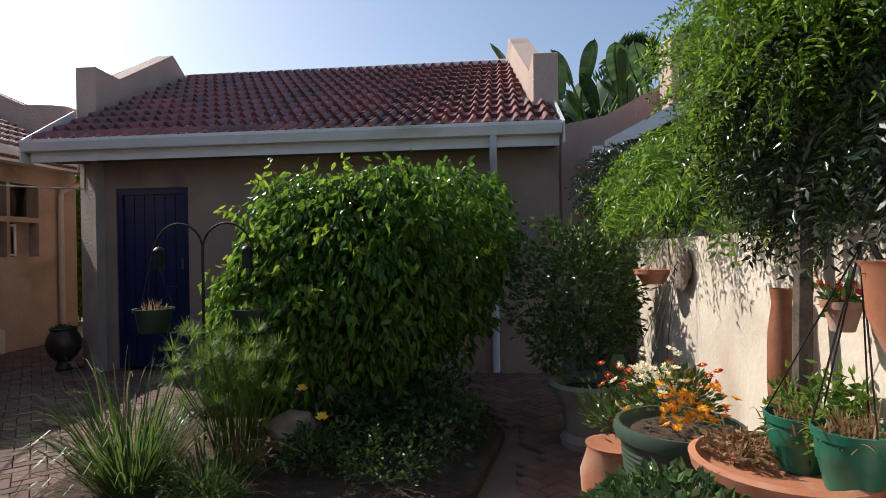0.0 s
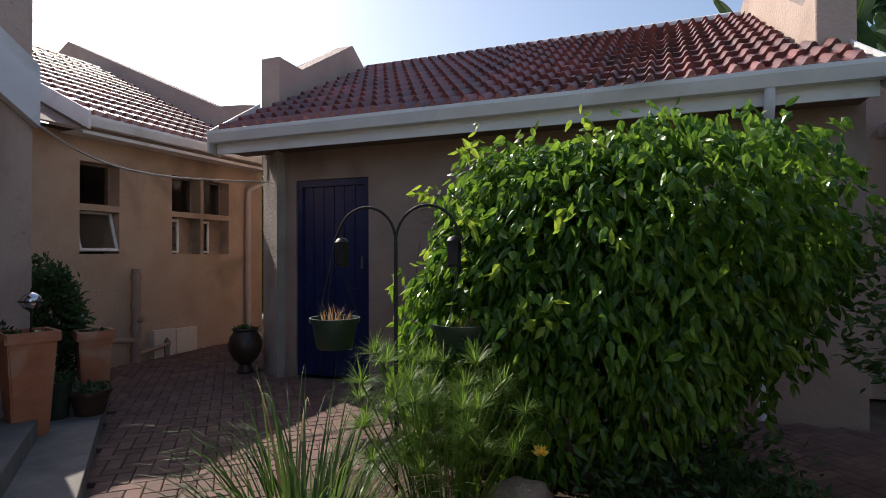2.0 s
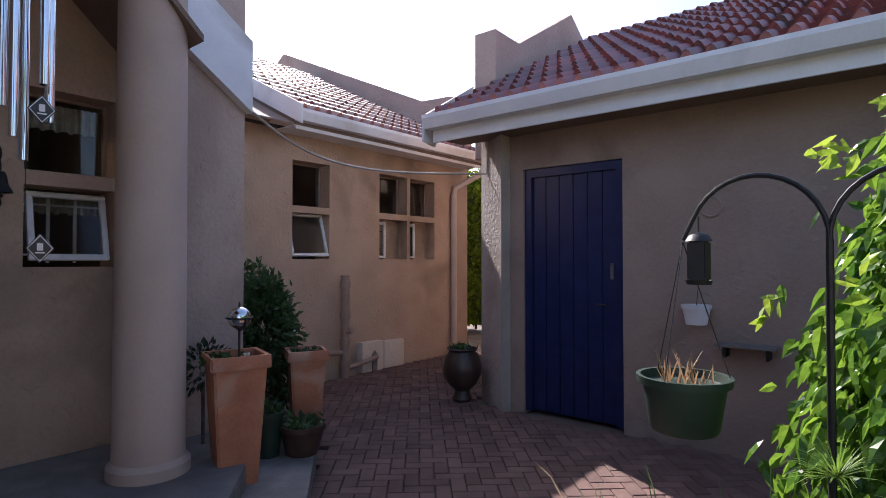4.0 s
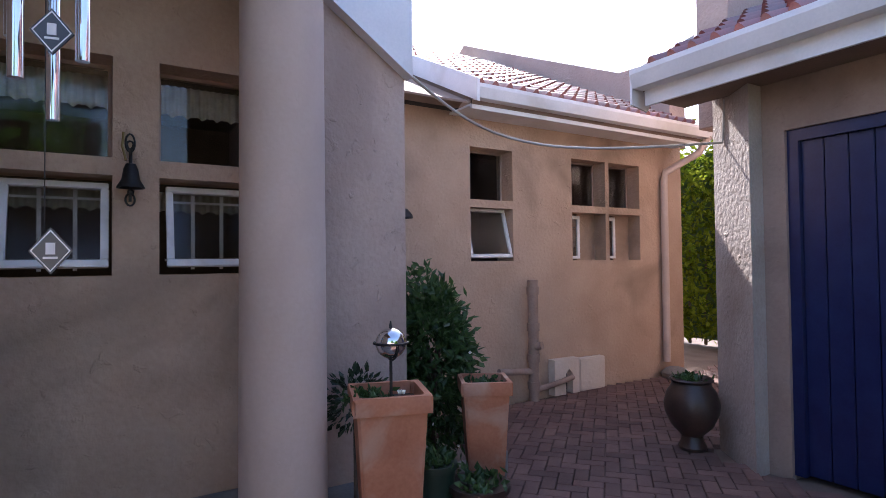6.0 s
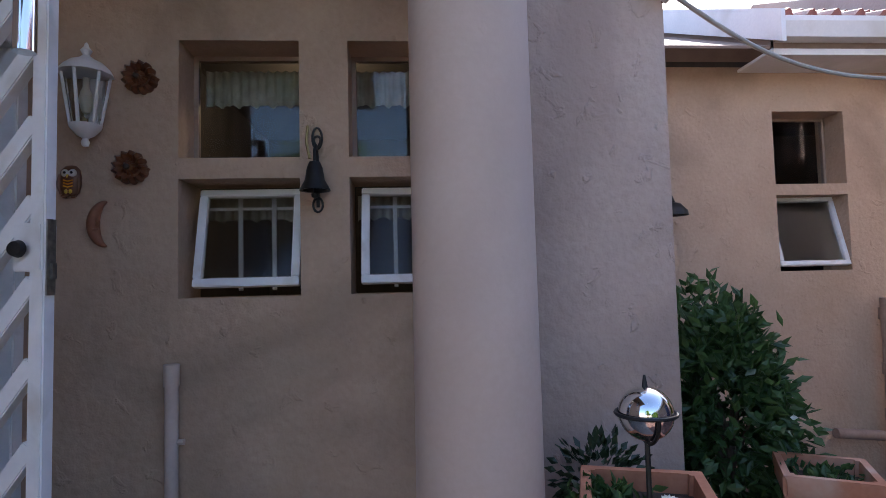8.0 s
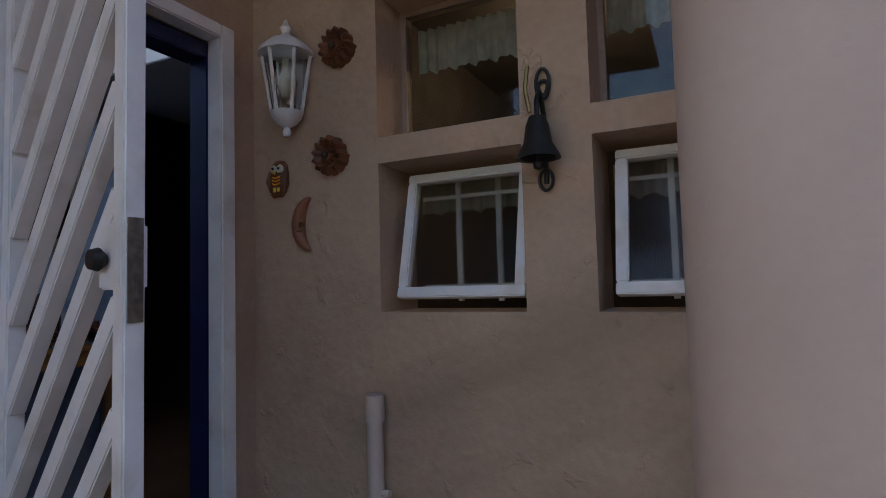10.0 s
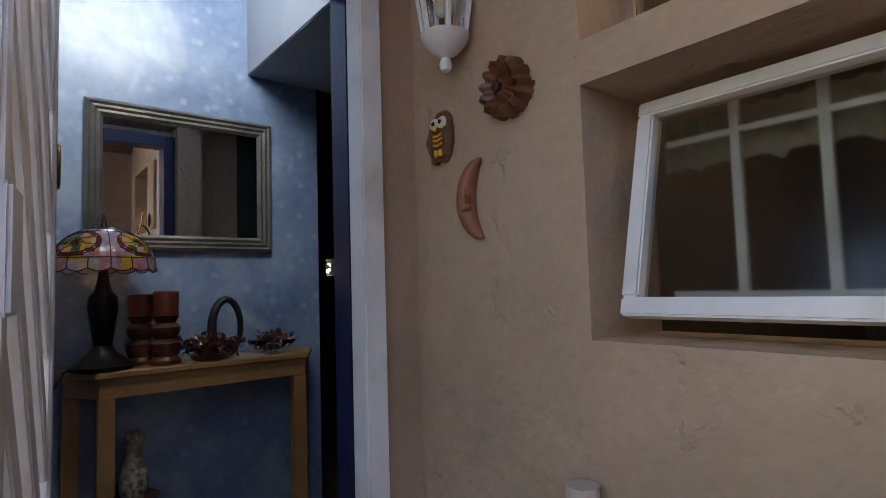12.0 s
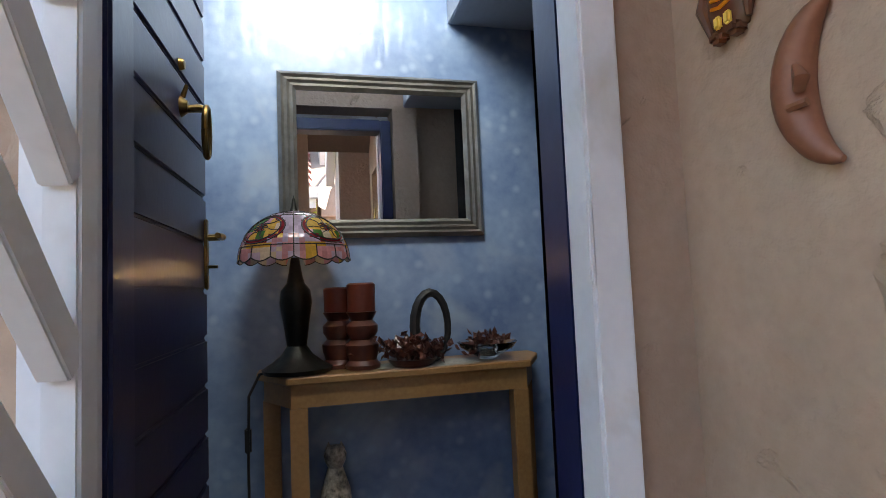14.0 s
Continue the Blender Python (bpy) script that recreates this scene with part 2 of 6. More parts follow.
def add_tube(bm, points, radius, seg=8, caps=True):
    """A tube along points; radius is one number or one for each point."""
    pts = [Vector(p) for p in points]
    rad = radius if isinstance(radius, (list, tuple)) else [radius] * len(pts)
    rings, side = [], None
    for i, p in enumerate(pts):
        d = (pts[min(i + 1, len(pts) - 1)] - pts[max(i - 1, 0)]).normalized()
        if side is None:
            side = d.orthogonal().normalized()
        side = (side - d * side.dot(d)).normalized()
        up = d.cross(side)
        rings.append([bm.verts.new(p + rad[i] * (side * math.cos(2 * math.pi * k / seg) + up * math.sin(2 * math.pi * k / seg))) for k in range(seg)])
    for a, b in zip(rings, rings[1:]):
        for k in range(seg):
            bm.faces.new((a[k], a[(k + 1) % seg], b[(k + 1) % seg], b[k]))
    if caps:
        bm.faces.new(rings[0][::-1])
        bm.faces.new(rings[-1])


def tube(name, points, radius, mat, parent=None, seg=8, label=""):
    bm = bmesh.new()
    add_tube(bm, points, radius, seg)
    return part(name, bm, mat, parent, label, True)


def add_lathe(bm, profile, centre=(0, 0, 0), seg=28, turn=None):
    """profile: (radius, height) from bottom to top; closed where the radius is 0."""
    c = Vector(centre)
    rings = []
    for r, z in profile:
        if r < 1e-5:
            rings.append([bm.verts.new(c + Vector((0, 0, z)))])
        else:
            rings.append([bm.verts.new(c + Vector((r * math.cos(2 * math.pi * k / seg), r * math.sin(2 * math.pi * k / seg), z))) for k in range(seg)])
    for a, b in zip(rings, rings[1:]):
        for k in range(seg):
            q = [a[k % len(a)], a[(k + 1) % len(a)], b[(k + 1) % len(b)], b[k % len(b)]]
            u = list(dict.fromkeys(q))
            if len(u) > 2:
                bm.faces.new(u)
    if turn is not None:
        bmesh.ops.transform(bm, matrix=turn, verts=[v for r in rings for v in r])


def lathe(name, profile, mat, parent=None, centre=(0, 0, 0), seg=28, label="", turn=None):
    bm = bmesh.new()
    add_lathe(bm, profile, centre, seg, turn)
    return part(name, bm, mat, parent, label, True)


def prism(name, outline, axis, lo, hi, mat, parent=None, label="", bevel=0.0):
    """An outline of (u, z) pulled along x (u is y) or along y (u is x), or, with axis z, (x, y) pulled upwards."""
    bm = bmesh.new()
    def spot(u, v, w):
        return (w, u, v) if axis == "x" else (u, w, v) if axis == "y" else (u, v, w)
    a = [bm.verts.new(spot(u, v, lo)) for u, v in outline]
    b = [bm.verts.new(spot(u, v, hi)) for u, v in outline]
    bm.faces.new(a), bm.faces.new(b[::-1])
    for i in range(len(a)):
        j = (i + 1) % len(a)
        bm.faces.new((a[i], b[i], b[j], a[j]))
    if bevel:
        bmesh.ops.bevel(bm, geom=list(bm.edges), offset=bevel, segments=1, affect="EDGES")
    return part(name, bm, mat, parent, label)


def wall_with_holes(name, axis, face, back, u0, u1, z0, z1, holes, mat, parent=None, label=""):
    """A wall in a plane of constant x or y, from face to back, with openings (u0, u1, z0, z1) that go through it."""
    us = sorted({u0, u1, *[h[0] for h in holes], *[h[1] for h in holes]})
    zs = sorted({z0, z1, *[h[2] for h in holes], *[h[3] for h in holes]})
    solid = lambda i, k: 0 <= i < len(us) - 1 and 0 <= k < len(zs) - 1 and not any(
        h[0] <= (us[i] + us[i + 1]) / 2 <= h[1] and h[2] <= (zs[k] + zs[k + 1]) / 2 <= h[3] for h in holes)
    bm, cache = bmesh.new(), {}
    def v(u, z, w):
        key = (round(u, 5), round(z, 5), round(w, 5))
        if key not in cache:
            cache[key] = bm.verts.new((w, u, z) if axis == "x" else (u, w, z))
        return cache[key]
    for i in range(len(us) - 1):
        for k in range(len(zs) - 1):
            if not solid(i, k):
                continue
            a, b, c, d = us[i], us[i + 1], zs[k], zs[k + 1]
            for w in (face, back):
                bm.faces.new((v(a, c, w), v(b, c, w), v(b, d, w), v(a, d, w)))
            for (di, dk), (p, q) in {(-1, 0): ((a, c), (a, d)), (1, 0): ((b, c), (b, d)), (0, -1): ((a, c), (b, c)), (0, 1): ((a, d), (b, d))}.items():
                if not solid(i + di, k + dk):
                    bm.faces.new((v(*p, face), v(*q, face), v(*q, back), v(*p, back)))
    return part(name, bm, mat, parent, label)


def leaf_mesh(name, P, D, L, W, mat, parent=None, label="", fold=0.25, seed=0, bend=0.0, broad=False):
    """Many small leaves: places P, ways D, lengths L, widths W. Broad leaves are ovate with a curved midrib, the rest two folded quads."""
    rng = np.random.default_rng(seed)
    P, D = np.asarray(P, float), np.asarray(D, float)
    n = len(P)
    D = D / np.maximum(np.linalg.norm(D, axis=1, keepdims=True), 1e-9)
    S = np.cross(D, rng.normal(size=(n, 3)))
    S /= np.maximum(np.linalg.norm(S, axis=1, keepdims=True), 1e-9)
    N = np.cross(D, S)
    L, W = np.broadcast_to(L, n)[:, None], np.broadcast_to(W, n)[:, None]
    down = np.array([0, 0, -1.0]) * L * bend
    b = np.arange(n)[:, None]
    if broad:
        ribs = [P, P + D * L * 0.22 - N * W * fold * 0.7, P + D * L * 0.55 - N * W * fold + down * 0.25, P + D * L + down]
        sides = [[P + D * L * 0.26 + s * S * W * 0.46, P + D * L * 0.58 + s * S * W * 0.40 + down * 0.3] for s in (1, -1)]
        V = np.stack([*ribs, *sides[0], *sides[1]], 1).reshape(-1, 3)
        F = [tuple(f) for q in ((0, 1, 4), (1, 2, 5, 4), (2, 3, 5), (0, 6, 1), (1, 6, 7, 2), (2, 7, 3)) for f in (b * 8 + np.array(q)).tolist()]
    else:
        mid = P + D * L * 0.45 - N * W * fold
        tip = P + D * L + down
        left, right = P + D * L * 0.42 + S * W / 2, P + D * L * 0.42 - S * W / 2
        V = np.stack([P, mid, tip, left, right], 1).reshape(-1, 3)
        F = np.concatenate([b * 5 + [0, 1, 2, 3], b * 5 + [0, 4, 2, 1]]).tolist()
    me = bpy.data.meshes.new(name)
    me.from_pydata(V.tolist(), [], F)
    me.materials.append(mat)
    ob = new(name, me)
    ob.parent = parent
    return tagged(ob, label, kind="stuff")


def blade_mesh(name, bases, ways, lengths, widths, droop, mat, parent=None, label="", seg=6):
    """Strap leaves: ribbons that rise, arch over and taper."""
    V, F = [], []
    for b, w, ln, wd, dr in zip(bases, ways, lengths, widths, droop):
        b, w = Vector(b), Vector(w).normalized()
        side = w.cross(Vector((0, 0, 1)))
        side = side.normalized() if side.length > 1e-4 else Vector((1, 0, 0))
        p, i0 = b.copy(), len(V)
        for k in range(seg + 1):
            f = k / seg
            half = wd * (1 - f ** 2) * 0.5 + 0.0004
            V += [p + side * half, p - side * half]
            p = p + (w + Vector((0, 0, -dr * f * f * 2.2))).normalized() * (ln / seg)
        F += [(i0 + 2 * k, i0 + 2 * k + 1, i0 + 2 * k + 3, i0 + 2 * k + 2) for k in range(seg)]
    return tagged(raw(name, V, F, mat, parent, label), kind="stuff")


# ---------------------------------------------------------------- ground
GZ = -0.05
bm = bmesh.new()
bmesh.ops.create_grid(bm, x_segments=60, y_segments=60, size=300, matrix=Matrix.Translation((0, 0, GZ - 0.035)))
ground = tagged(part("ground", bm, M["ground"]), "bare sandy ground reaching the horizon", "ground", kind="structure")

PORCH_Z, STEP_Z, ROOM_Z = 0.20, 0.07, 0.42
porch = tagged(prism("porch_floor", [(-5.97, 4.95), (-5.10, 4.18), (-3.20, 2.555), (-3.20, 1.97), (-5.97, 1.97)], "z", GZ - 0.2, PORCH_Z, M["slab"], bevel=0.008), "grey concrete porch floor with a diagonal front edge", "floor", kind="structure")
step = tagged(prism("porch_step", [(-5.97, 5.42), (-5.05, 4.62), (-2.90, 2.78), (-3.20, 2.558), (-5.10, 4.184), (-5.97, 4.954)], "z", GZ - 0.2, STEP_Z, M["slab"], bevel=0.008), "grey concrete step along the porch", "step", kind="structure")


# ---------------------------------------------------------------- roof tiles
def tile_mesh(name, mat, w=0.33, length=0.40, roll=0.062, lip=0.05):
    """One double-roll roof tile: u along the eave, v up the slope, w out of the roof."""
    n = 16
    us = [i / n for i in range(n + 1)]
    h = [roll * max(0.0, math.sin(2 * math.pi * ((2 * u) % 1.0) - 0.6)) ** 0.7 for u in us]
    V, F = [], []
    for v, dz in ((0.0, lip), (length, 0.0)):
        V += [(u * w, v, a + dz) for u, a in zip(us, h)]
    V += [(u * w, 0.0, a) for u, a in zip(us, h)]
    k = n + 1
    for i in range(n):
        F.append((i, i + 1, k + i + 1, k + i))
        F.append((2 * k + i, 2 * k + i + 1, i + 1, i))
    me = bpy.data.meshes.new(name)
    me.from_pydata(V, [], F)
    me.materials.append(mat)
    me.shade_smooth()
    me.set_sharp_from_angle(angle=radians(50))
    return me


TILE = tile_mesh("roof_tile", M["roof_tile"])


def tile_field(parent, origin, along, up, cols, rows, keep=None, w=0.33, gauge=0.35):
    """Tiles as objects of their own under parent; every course laps over the one below."""
    along, up = Vector(along).normalized(), Vector(up).normalized()
    out = along.cross(up)
    if out.z < 0:
        out = -out
    rng = random.Random(5)
    for r in range(rows):
        for c in range(cols):
            p = Vector(origin) + along * (c * w) + up * (r * gauge)
            if keep and not keep(p):
                continue
            t = new("roof_tile", TILE)
            m = Matrix((along, up, out)).transposed().to_4x4()
            if m.determinant() < 0:
                m = Matrix((-along, up, out)).transposed().to_4x4()
                p = p + along * w
            t.matrix_world = Matrix.Translation(p + out * (0.012 + rng.uniform(-0.002, 0.002))) @ m @ pose(0, 0, 0, rng.uniform(-0.5, 0.5), 0, rng.uniform(-0.4, 0.4))
            t.parent = parent


def gutter_bar(name, a, b, outward, parent, mat, top, depth=0.115, width=0.12, cap=True):
    """A square-line gutter: an open trough with a rolled front lip, from a to b along the eave."""
    a, b, o = Vector((*a, top)), Vector((*b, top)), Vector((*outward, 0)).normalized()
    prof = [(0, 0), (0, -depth), (width * 0.75, -depth), (width, -depth * 0.25), (width, 0.0), (width + 0.012, 0.0), (width + 0.012, -depth * 0.3), (width * 0.8, -depth - 0.012), (-0.012, -depth - 0.012), (-0.012, 0)]
    bm = bmesh.new()
    ends = [[bm.verts.new(q + o * u + Vector((0, 0, z))) for u, z in prof] for q in (a, b)]
    for i in range(len(prof)):
        j = (i + 1) % len(prof)
        bm.faces.new((ends[0][i], ends[0][j], ends[1][j], ends[1][i]))
    if cap:
        for q in (a, b):
            bm.faces.new([bm.verts.new(q + o * u + Vector((0, 0, z))) for u, z in ((0, 0), (0, -depth), (width * 0.75, -depth), (width, -depth * 0.25), (width, 0))])
    return part(name, bm, mat, parent)


# ---------------------------------------------------------------- the cottage with the blue door
cottage = thing("cottage", "brown plastered cottage with red roof tiles and a blue door", "house", kind="structure")
BY = 6.90
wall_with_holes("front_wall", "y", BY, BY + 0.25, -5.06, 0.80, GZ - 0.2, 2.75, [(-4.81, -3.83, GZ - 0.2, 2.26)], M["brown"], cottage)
prism("corner_wall", [(-4.96, 6.74), (-5.45, 7.10), (-5.45, 7.6), (-5.20, 7.6), (-5.06, 7.15), (-4.96, 7.15)], "z", GZ - 0.2, 2.75, M["rough"], cottage, "rough grey plastered corner")
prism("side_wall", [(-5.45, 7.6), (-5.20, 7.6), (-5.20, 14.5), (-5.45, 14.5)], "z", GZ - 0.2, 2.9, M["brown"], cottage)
box("side_wall", (0.55, BY + 0.25, GZ - 0.2), (0.80, 14.5, 2.9), M["tan"], cottage)
box("back_wall", (-5.2, 14.25, GZ - 0.2), (0.55, 14.5, 2.9), M["tan"], cottage)
PAR = [(7.70, 2.6), (7.70, 4.13), (8.22, 4.09), (9.66, 4.96), (10.12, 4.66), (10.12, 2.6)]
prism("parapet", PAR, "x", -5.98, -5.67, M["pink"], cottage, bevel=0.01)
PAR_2 = [(7.28, 2.6), (7.28, 3.87), (7.62, 3.74), (9.7, 4.96), (10.12, 4.66), (10.12, 2.6)]
par2 = prism("parapet", PAR_2, "x", 0.54, 0.85, M["pink"], cottage, bevel=0.01)
for v in par2.data.vertices:
    v.co.x -= 0.1 * (v.co.y - 7.28)  # the far gable is not square to the front
SL_B = Vector((0, 3.66, 1.88)).normalized()
roof_b = prism("roof", [(6.45, 2.76), (7.70, 3.402), (10.11, 4.64), (14.6, 2.9), (14.6, 2.8), (10.11, 4.52), (7.70, 3.302), (6.45, 2.66)], "x", -5.96, 0.78, M["soffit"], cottage, "red clay tiled roof")
for v in roof_b.data.vertices:
    if v.co.x < 0 and v.co.y < 7.6:
        v.co.x = -5.59  # the verge runs out from the eave to the parapet
tile_field(roof_b, (-6.19, 6.44, 2.775), (1, 0, 0), SL_B, 21, 12, keep=lambda p: p.x > -5.63 - 0.29 * (p.y - 6.44) and not (p.y > 7.35 and (p.x < -5.75 or p.x > 0.36 - 0.1 * (p.y - 7.28))))
tube("ridge", [(-5.67, 10.11, 4.69), (0.28, 10.11, 4.69)], 0.07, M["fascia"], roof_b, 10)
box("soffit", (-5.57, 6.47, 2.60), (0.76, BY + 0.02, 2.63), M["soffit"], cottage, label="brown boarded eaves")
box("fascia", (-5.57, 6.445, 2.55), (0.76, 6.468, 2.74), M["fascia"], cottage, label="white painted fascia")
gutter_bar("gutter", (-5.59, 6.44), (0.78, 6.44), (0, -1), cottage, M["fascia"], 2.80, depth=0.12, width=0.13)
verge = prism("barge_board", [(6.33, 2.55), (6.33, 2.80), (7.69, 3.50), (7.69, 3.28), (6.9, 2.87), (6.60, 2.55)], "x", -5.612, -5.592, M["fascia"], cottage)
for v in verge.data.vertices:
    v.co.x -= 0.29 * (v.co.y - 6.33)
prism("barge_board", [(6.33, 2.56), (6.33, 2.80), (7.7, 3.47), (7.7, 3.27), (6.9, 2.88), (6.45, 2.60)], "x", 0.79, 0.812, M["fascia"], cottage)
tube("downpipe", [(0.03, 6.38, 2.70), (0.03, 6.38, 2.56), (0.03, 6.45, 2.45), (0.03, 6.80, 2.25), (0.03, 6.85, 2.1), (0.03, 6.85, GZ)], 0.042, M["pipe_white"], cottage, 12)
# blue door
bd = thing("door_1", "closed navy blue boarded door set back in the cottage wall", "door", kind="structure")
box("door_frame", (-4.81, 6.93, GZ), (-4.74, 7.02, 2.26), M["navy"], bd)
box("door_frame", (-3.90, 6.93, GZ), (-3.83, 7.02, 2.26), M["navy"], bd)
box("door_frame", (-4.74, 6.93, 2.18), (-3.90, 7.02, 2.26), M["navy"], bd)
for i in range(6):
    x = -4.74 + i * 0.14
    box("board", (x + 0.003, 6.965, GZ + 0.01), (x + 0.137, 7.0, 2.18), M["navy"], bd, 0.004)
box("door_leaf", (-4.74, 7.0, GZ + 0.01), (-3.90, 7.02, 2.18), M["navy"], bd)
tube("door_handle", [(-3.99, 6.96, 1.0), (-3.99, 6.92, 1.0), (-4.08, 6.91, 1.0)], 0.009, M["steel"], bd)
box("lock_plate", (-3.965, 6.955, 1.22), (-3.935, 6.966, 1.36), M["lock_steel"], bd, 0.003)
box("inner_wall", (-5.2, 8.3, GZ), (0.55, 8.35, 2.9), M["inner_shade"], cottage)


# ---------------------------------------------------------------- the wing with the small windows
AX = -7.42
wing = thing("house_wing", "tan plastered house wing with small square windows", "house", kind="structure")
A_ROWS = ((1.40, 1.945), (2.025, 2.555))
A_COLS = ((6.11, 6.65), (7.495, 8.035), (8.095, 8.635))
wall_with_holes("front_wall", "x", AX, AX - 0.28, 4.40, 9.45, GZ - 0.3, 2.88, [(a, b, c, d) for a, b in A_COLS for c, d in A_ROWS], M["tan"], wing)
box("end_wall", (-12.5, 9.20, GZ - 0.3), (AX - 0.28, 9.45, 2.88), M["tan"], wing)
box("back_room", (AX - 2.0, 4.4, GZ), (AX - 1.95, 9.2, 2.9), M["inner_shade"], wing)
box("room_ceiling", (-12.5, 4.4, 2.88), (AX - 0.002, 9.2, 2.92), M["inner_shade"], wing)
prism("parapet", [(-7.45, 2.88), (-7.45, 4.03), (-7.72, 4.06), (-8.28, 4.08), (-12.3, 5.86), (-12.9, 5.5), (-12.9, 2.88)], "y", 9.30, 9.62, M["pink"], wing, bevel=0.01)
SL_A = Vector((-4.40, 0, 2.16)).normalized()
roof_a = prism("roof", [(-7.02, 2.95), (-11.6, 5.20), (-15.5, 3.2), (-15.5, 3.1), (-11.6, 5.08), (-7.02, 2.85)], "y", 5.87, 9.30, M["soffit"], wing, "red clay tiled roof")
tile_field(roof_a, (-7.0, 5.88, 2.975), (0, 1, 0), SL_A, 10, 14)
box("fascia", (-7.045, 5.87, 2.81), (-7.022, 9.30, 2.96), M["fascia"], wing)
box("soffit", (AX - 0.01, 5.87, 2.84), (-7.047, 9.30, 2.86), M["fascia"], wing)
gutter_bar("gutter", (-7.02, 5.87), (-7.02, 9.45), (1, 0), wing, M["fascia"], 3.01, depth=0.11, width=0.12)
prism("barge_board", [(-6.88, 2.84), (-6.88, 3.05), (-9.3, 4.24), (-9.3, 4.02)], "y", 5.83, 5.86, M["fascia"], wing, "white barge board")
prism("eaves_lining", [(-7.0, 2.84), (-9.3, 3.97), (-9.3, 3.99), (-7.0, 2.86)], "y", 4.6, 5.83, M["soffit"], wing)
tube("downpipe", [(-6.95, 9.36, 2.92), (-7.05, 9.30, 2.72), (-7.35, 9.05, 2.50), (-7.36, 9.03, 2.38), (-7.36, 9.03, 0.12)], 0.045, M["pvc"], wing, 12)
lathe("downpipe_shoe", [(0.0, 0), (0.16, 0), (0.17, 0.06), (0.12, 0.11), (0.05, 0.13), (0, 0.13)], M["concrete"], wing, (-7.22, 9.0, GZ), 16)

glass = bpy.data.materials.new("window_glass")
t, p = nodes_of(glass)
p.inputs["Base Color"].default_value = (0.9, 0.93, 0.93, 1)
p.inputs["Roughness"].default_value, p.inputs["Transmission Weight"].default_value, p.inputs["IOR"].default_value = 0.02, 1.0, 1.3
M["glass"] = glass
obscure = glass.copy()
obscure.name = "obscure_glass"
obscure.node_tree.nodes["Principled BSDF"].inputs["Roughness"].default_value = 0.28
M["obscure"] = obscure
hazy = glass.copy()
hazy.name = "hazy_glass"
hazy.node_tree.nodes["Principled BSDF"].inputs["Roughness"].default_value = 0.15
hazy.node_tree.nodes["Principled BSDF"].inputs["Base Color"].default_value = (0.72, 0.72, 0.68, 1)
M["hazy"] = hazy
lace = surface("lace_curtain", (0.30, 0.285, 0.23), (0.44, 0.42, 0.35), 0.9, scale=20, fine=120, bump=0.2)
M["lace"] = lace


def pane_window(name, axis_x, y0, y1, z0, z1, depth, tilt, label, bars=0, group="", pane="obscure"):
    """A top-hung white sash in a recess of a wall that faces +x; tilt: degrees open."""
    w = thing(name, label, "window", group, "structure", at=(axis_x - depth, (y0 + y1) / 2, z1))
    half, h = (y1 - y0) / 2, z1 - z0
    s = 0.035
    turn = pose(0, 0, 0, 0, -tilt, 0)
    def bar(nm, lo, hi, mat, bev=0.004):
        o = box(nm, lo, hi, mat, w, bev)
        o.matrix_local = turn
        return o
    bar("sash_top", (-0.012, -half + 0.005, -s), (0.028, half - 0.005, -0.004), M["white"])
    bar("sash_bottom", (-0.012, -half + 0.005, -h + 0.012), (0.028, half - 0.005, -h + 0.012 + s), M["white"])
    bar("sash_side", (-0.012, -half + 0.005, -h + 0.012 + s), (0.028, -half + 0.005 + s, -s), M["white"])
    bar("sash_side", (-0.012, half - 0.005 - s, -h + 0.012 + s), (0.028, half - 0.005, -s), M["white"])
    g = bar("pane", (0.002, -half + s, -h + s), (0.006, half - s, -s), M[pane], 0)
    g.visible_shadow = False
    for i in range(bars):
        y = -half + (i + 1) * 2 * half / (bars + 1)
        box("burglar_bar", (-0.075, y - 0.009, -h + 0.01), (-0.063, y + 0.009, -0.01), M["white"], w)
    if bars:
        for z in (-h * 0.16, -h * 0.86):
            box("burglar_bar", (-0.074, -half + 0.01, z - 0.006), (-0.064, half - 0.01, z + 0.006), M["white"], w)
    return w


def fixed_window(name, axis_x, y0, y1, z0, z1, depth, label, group="", mat=None):
    w = thing(name, label, "window", group, "structure", at=(axis_x - depth, (y0 + y1) / 2, z1))
    half, h, s = (y1 - y0) / 2, z1 - z0, 0.02
    for lo, hi in (((-0.02, -half, -s), (0.01, half, 0)), ((-0.02, -half, -h), (0.01, half, -h + s)), ((-0.02, -half, -h + s), (0.01, -half + s, -s)), ((-0.02, half - s, -h + s), (0.01, half, -s))):
        box("window_frame", lo, hi, mat or M["pipe_brown"], w)
    g = box("pane", (-0.004, -half + s, -h + s), (0, half - s, -s), M["glass"], w)
    g.visible_shadow = False
    return w


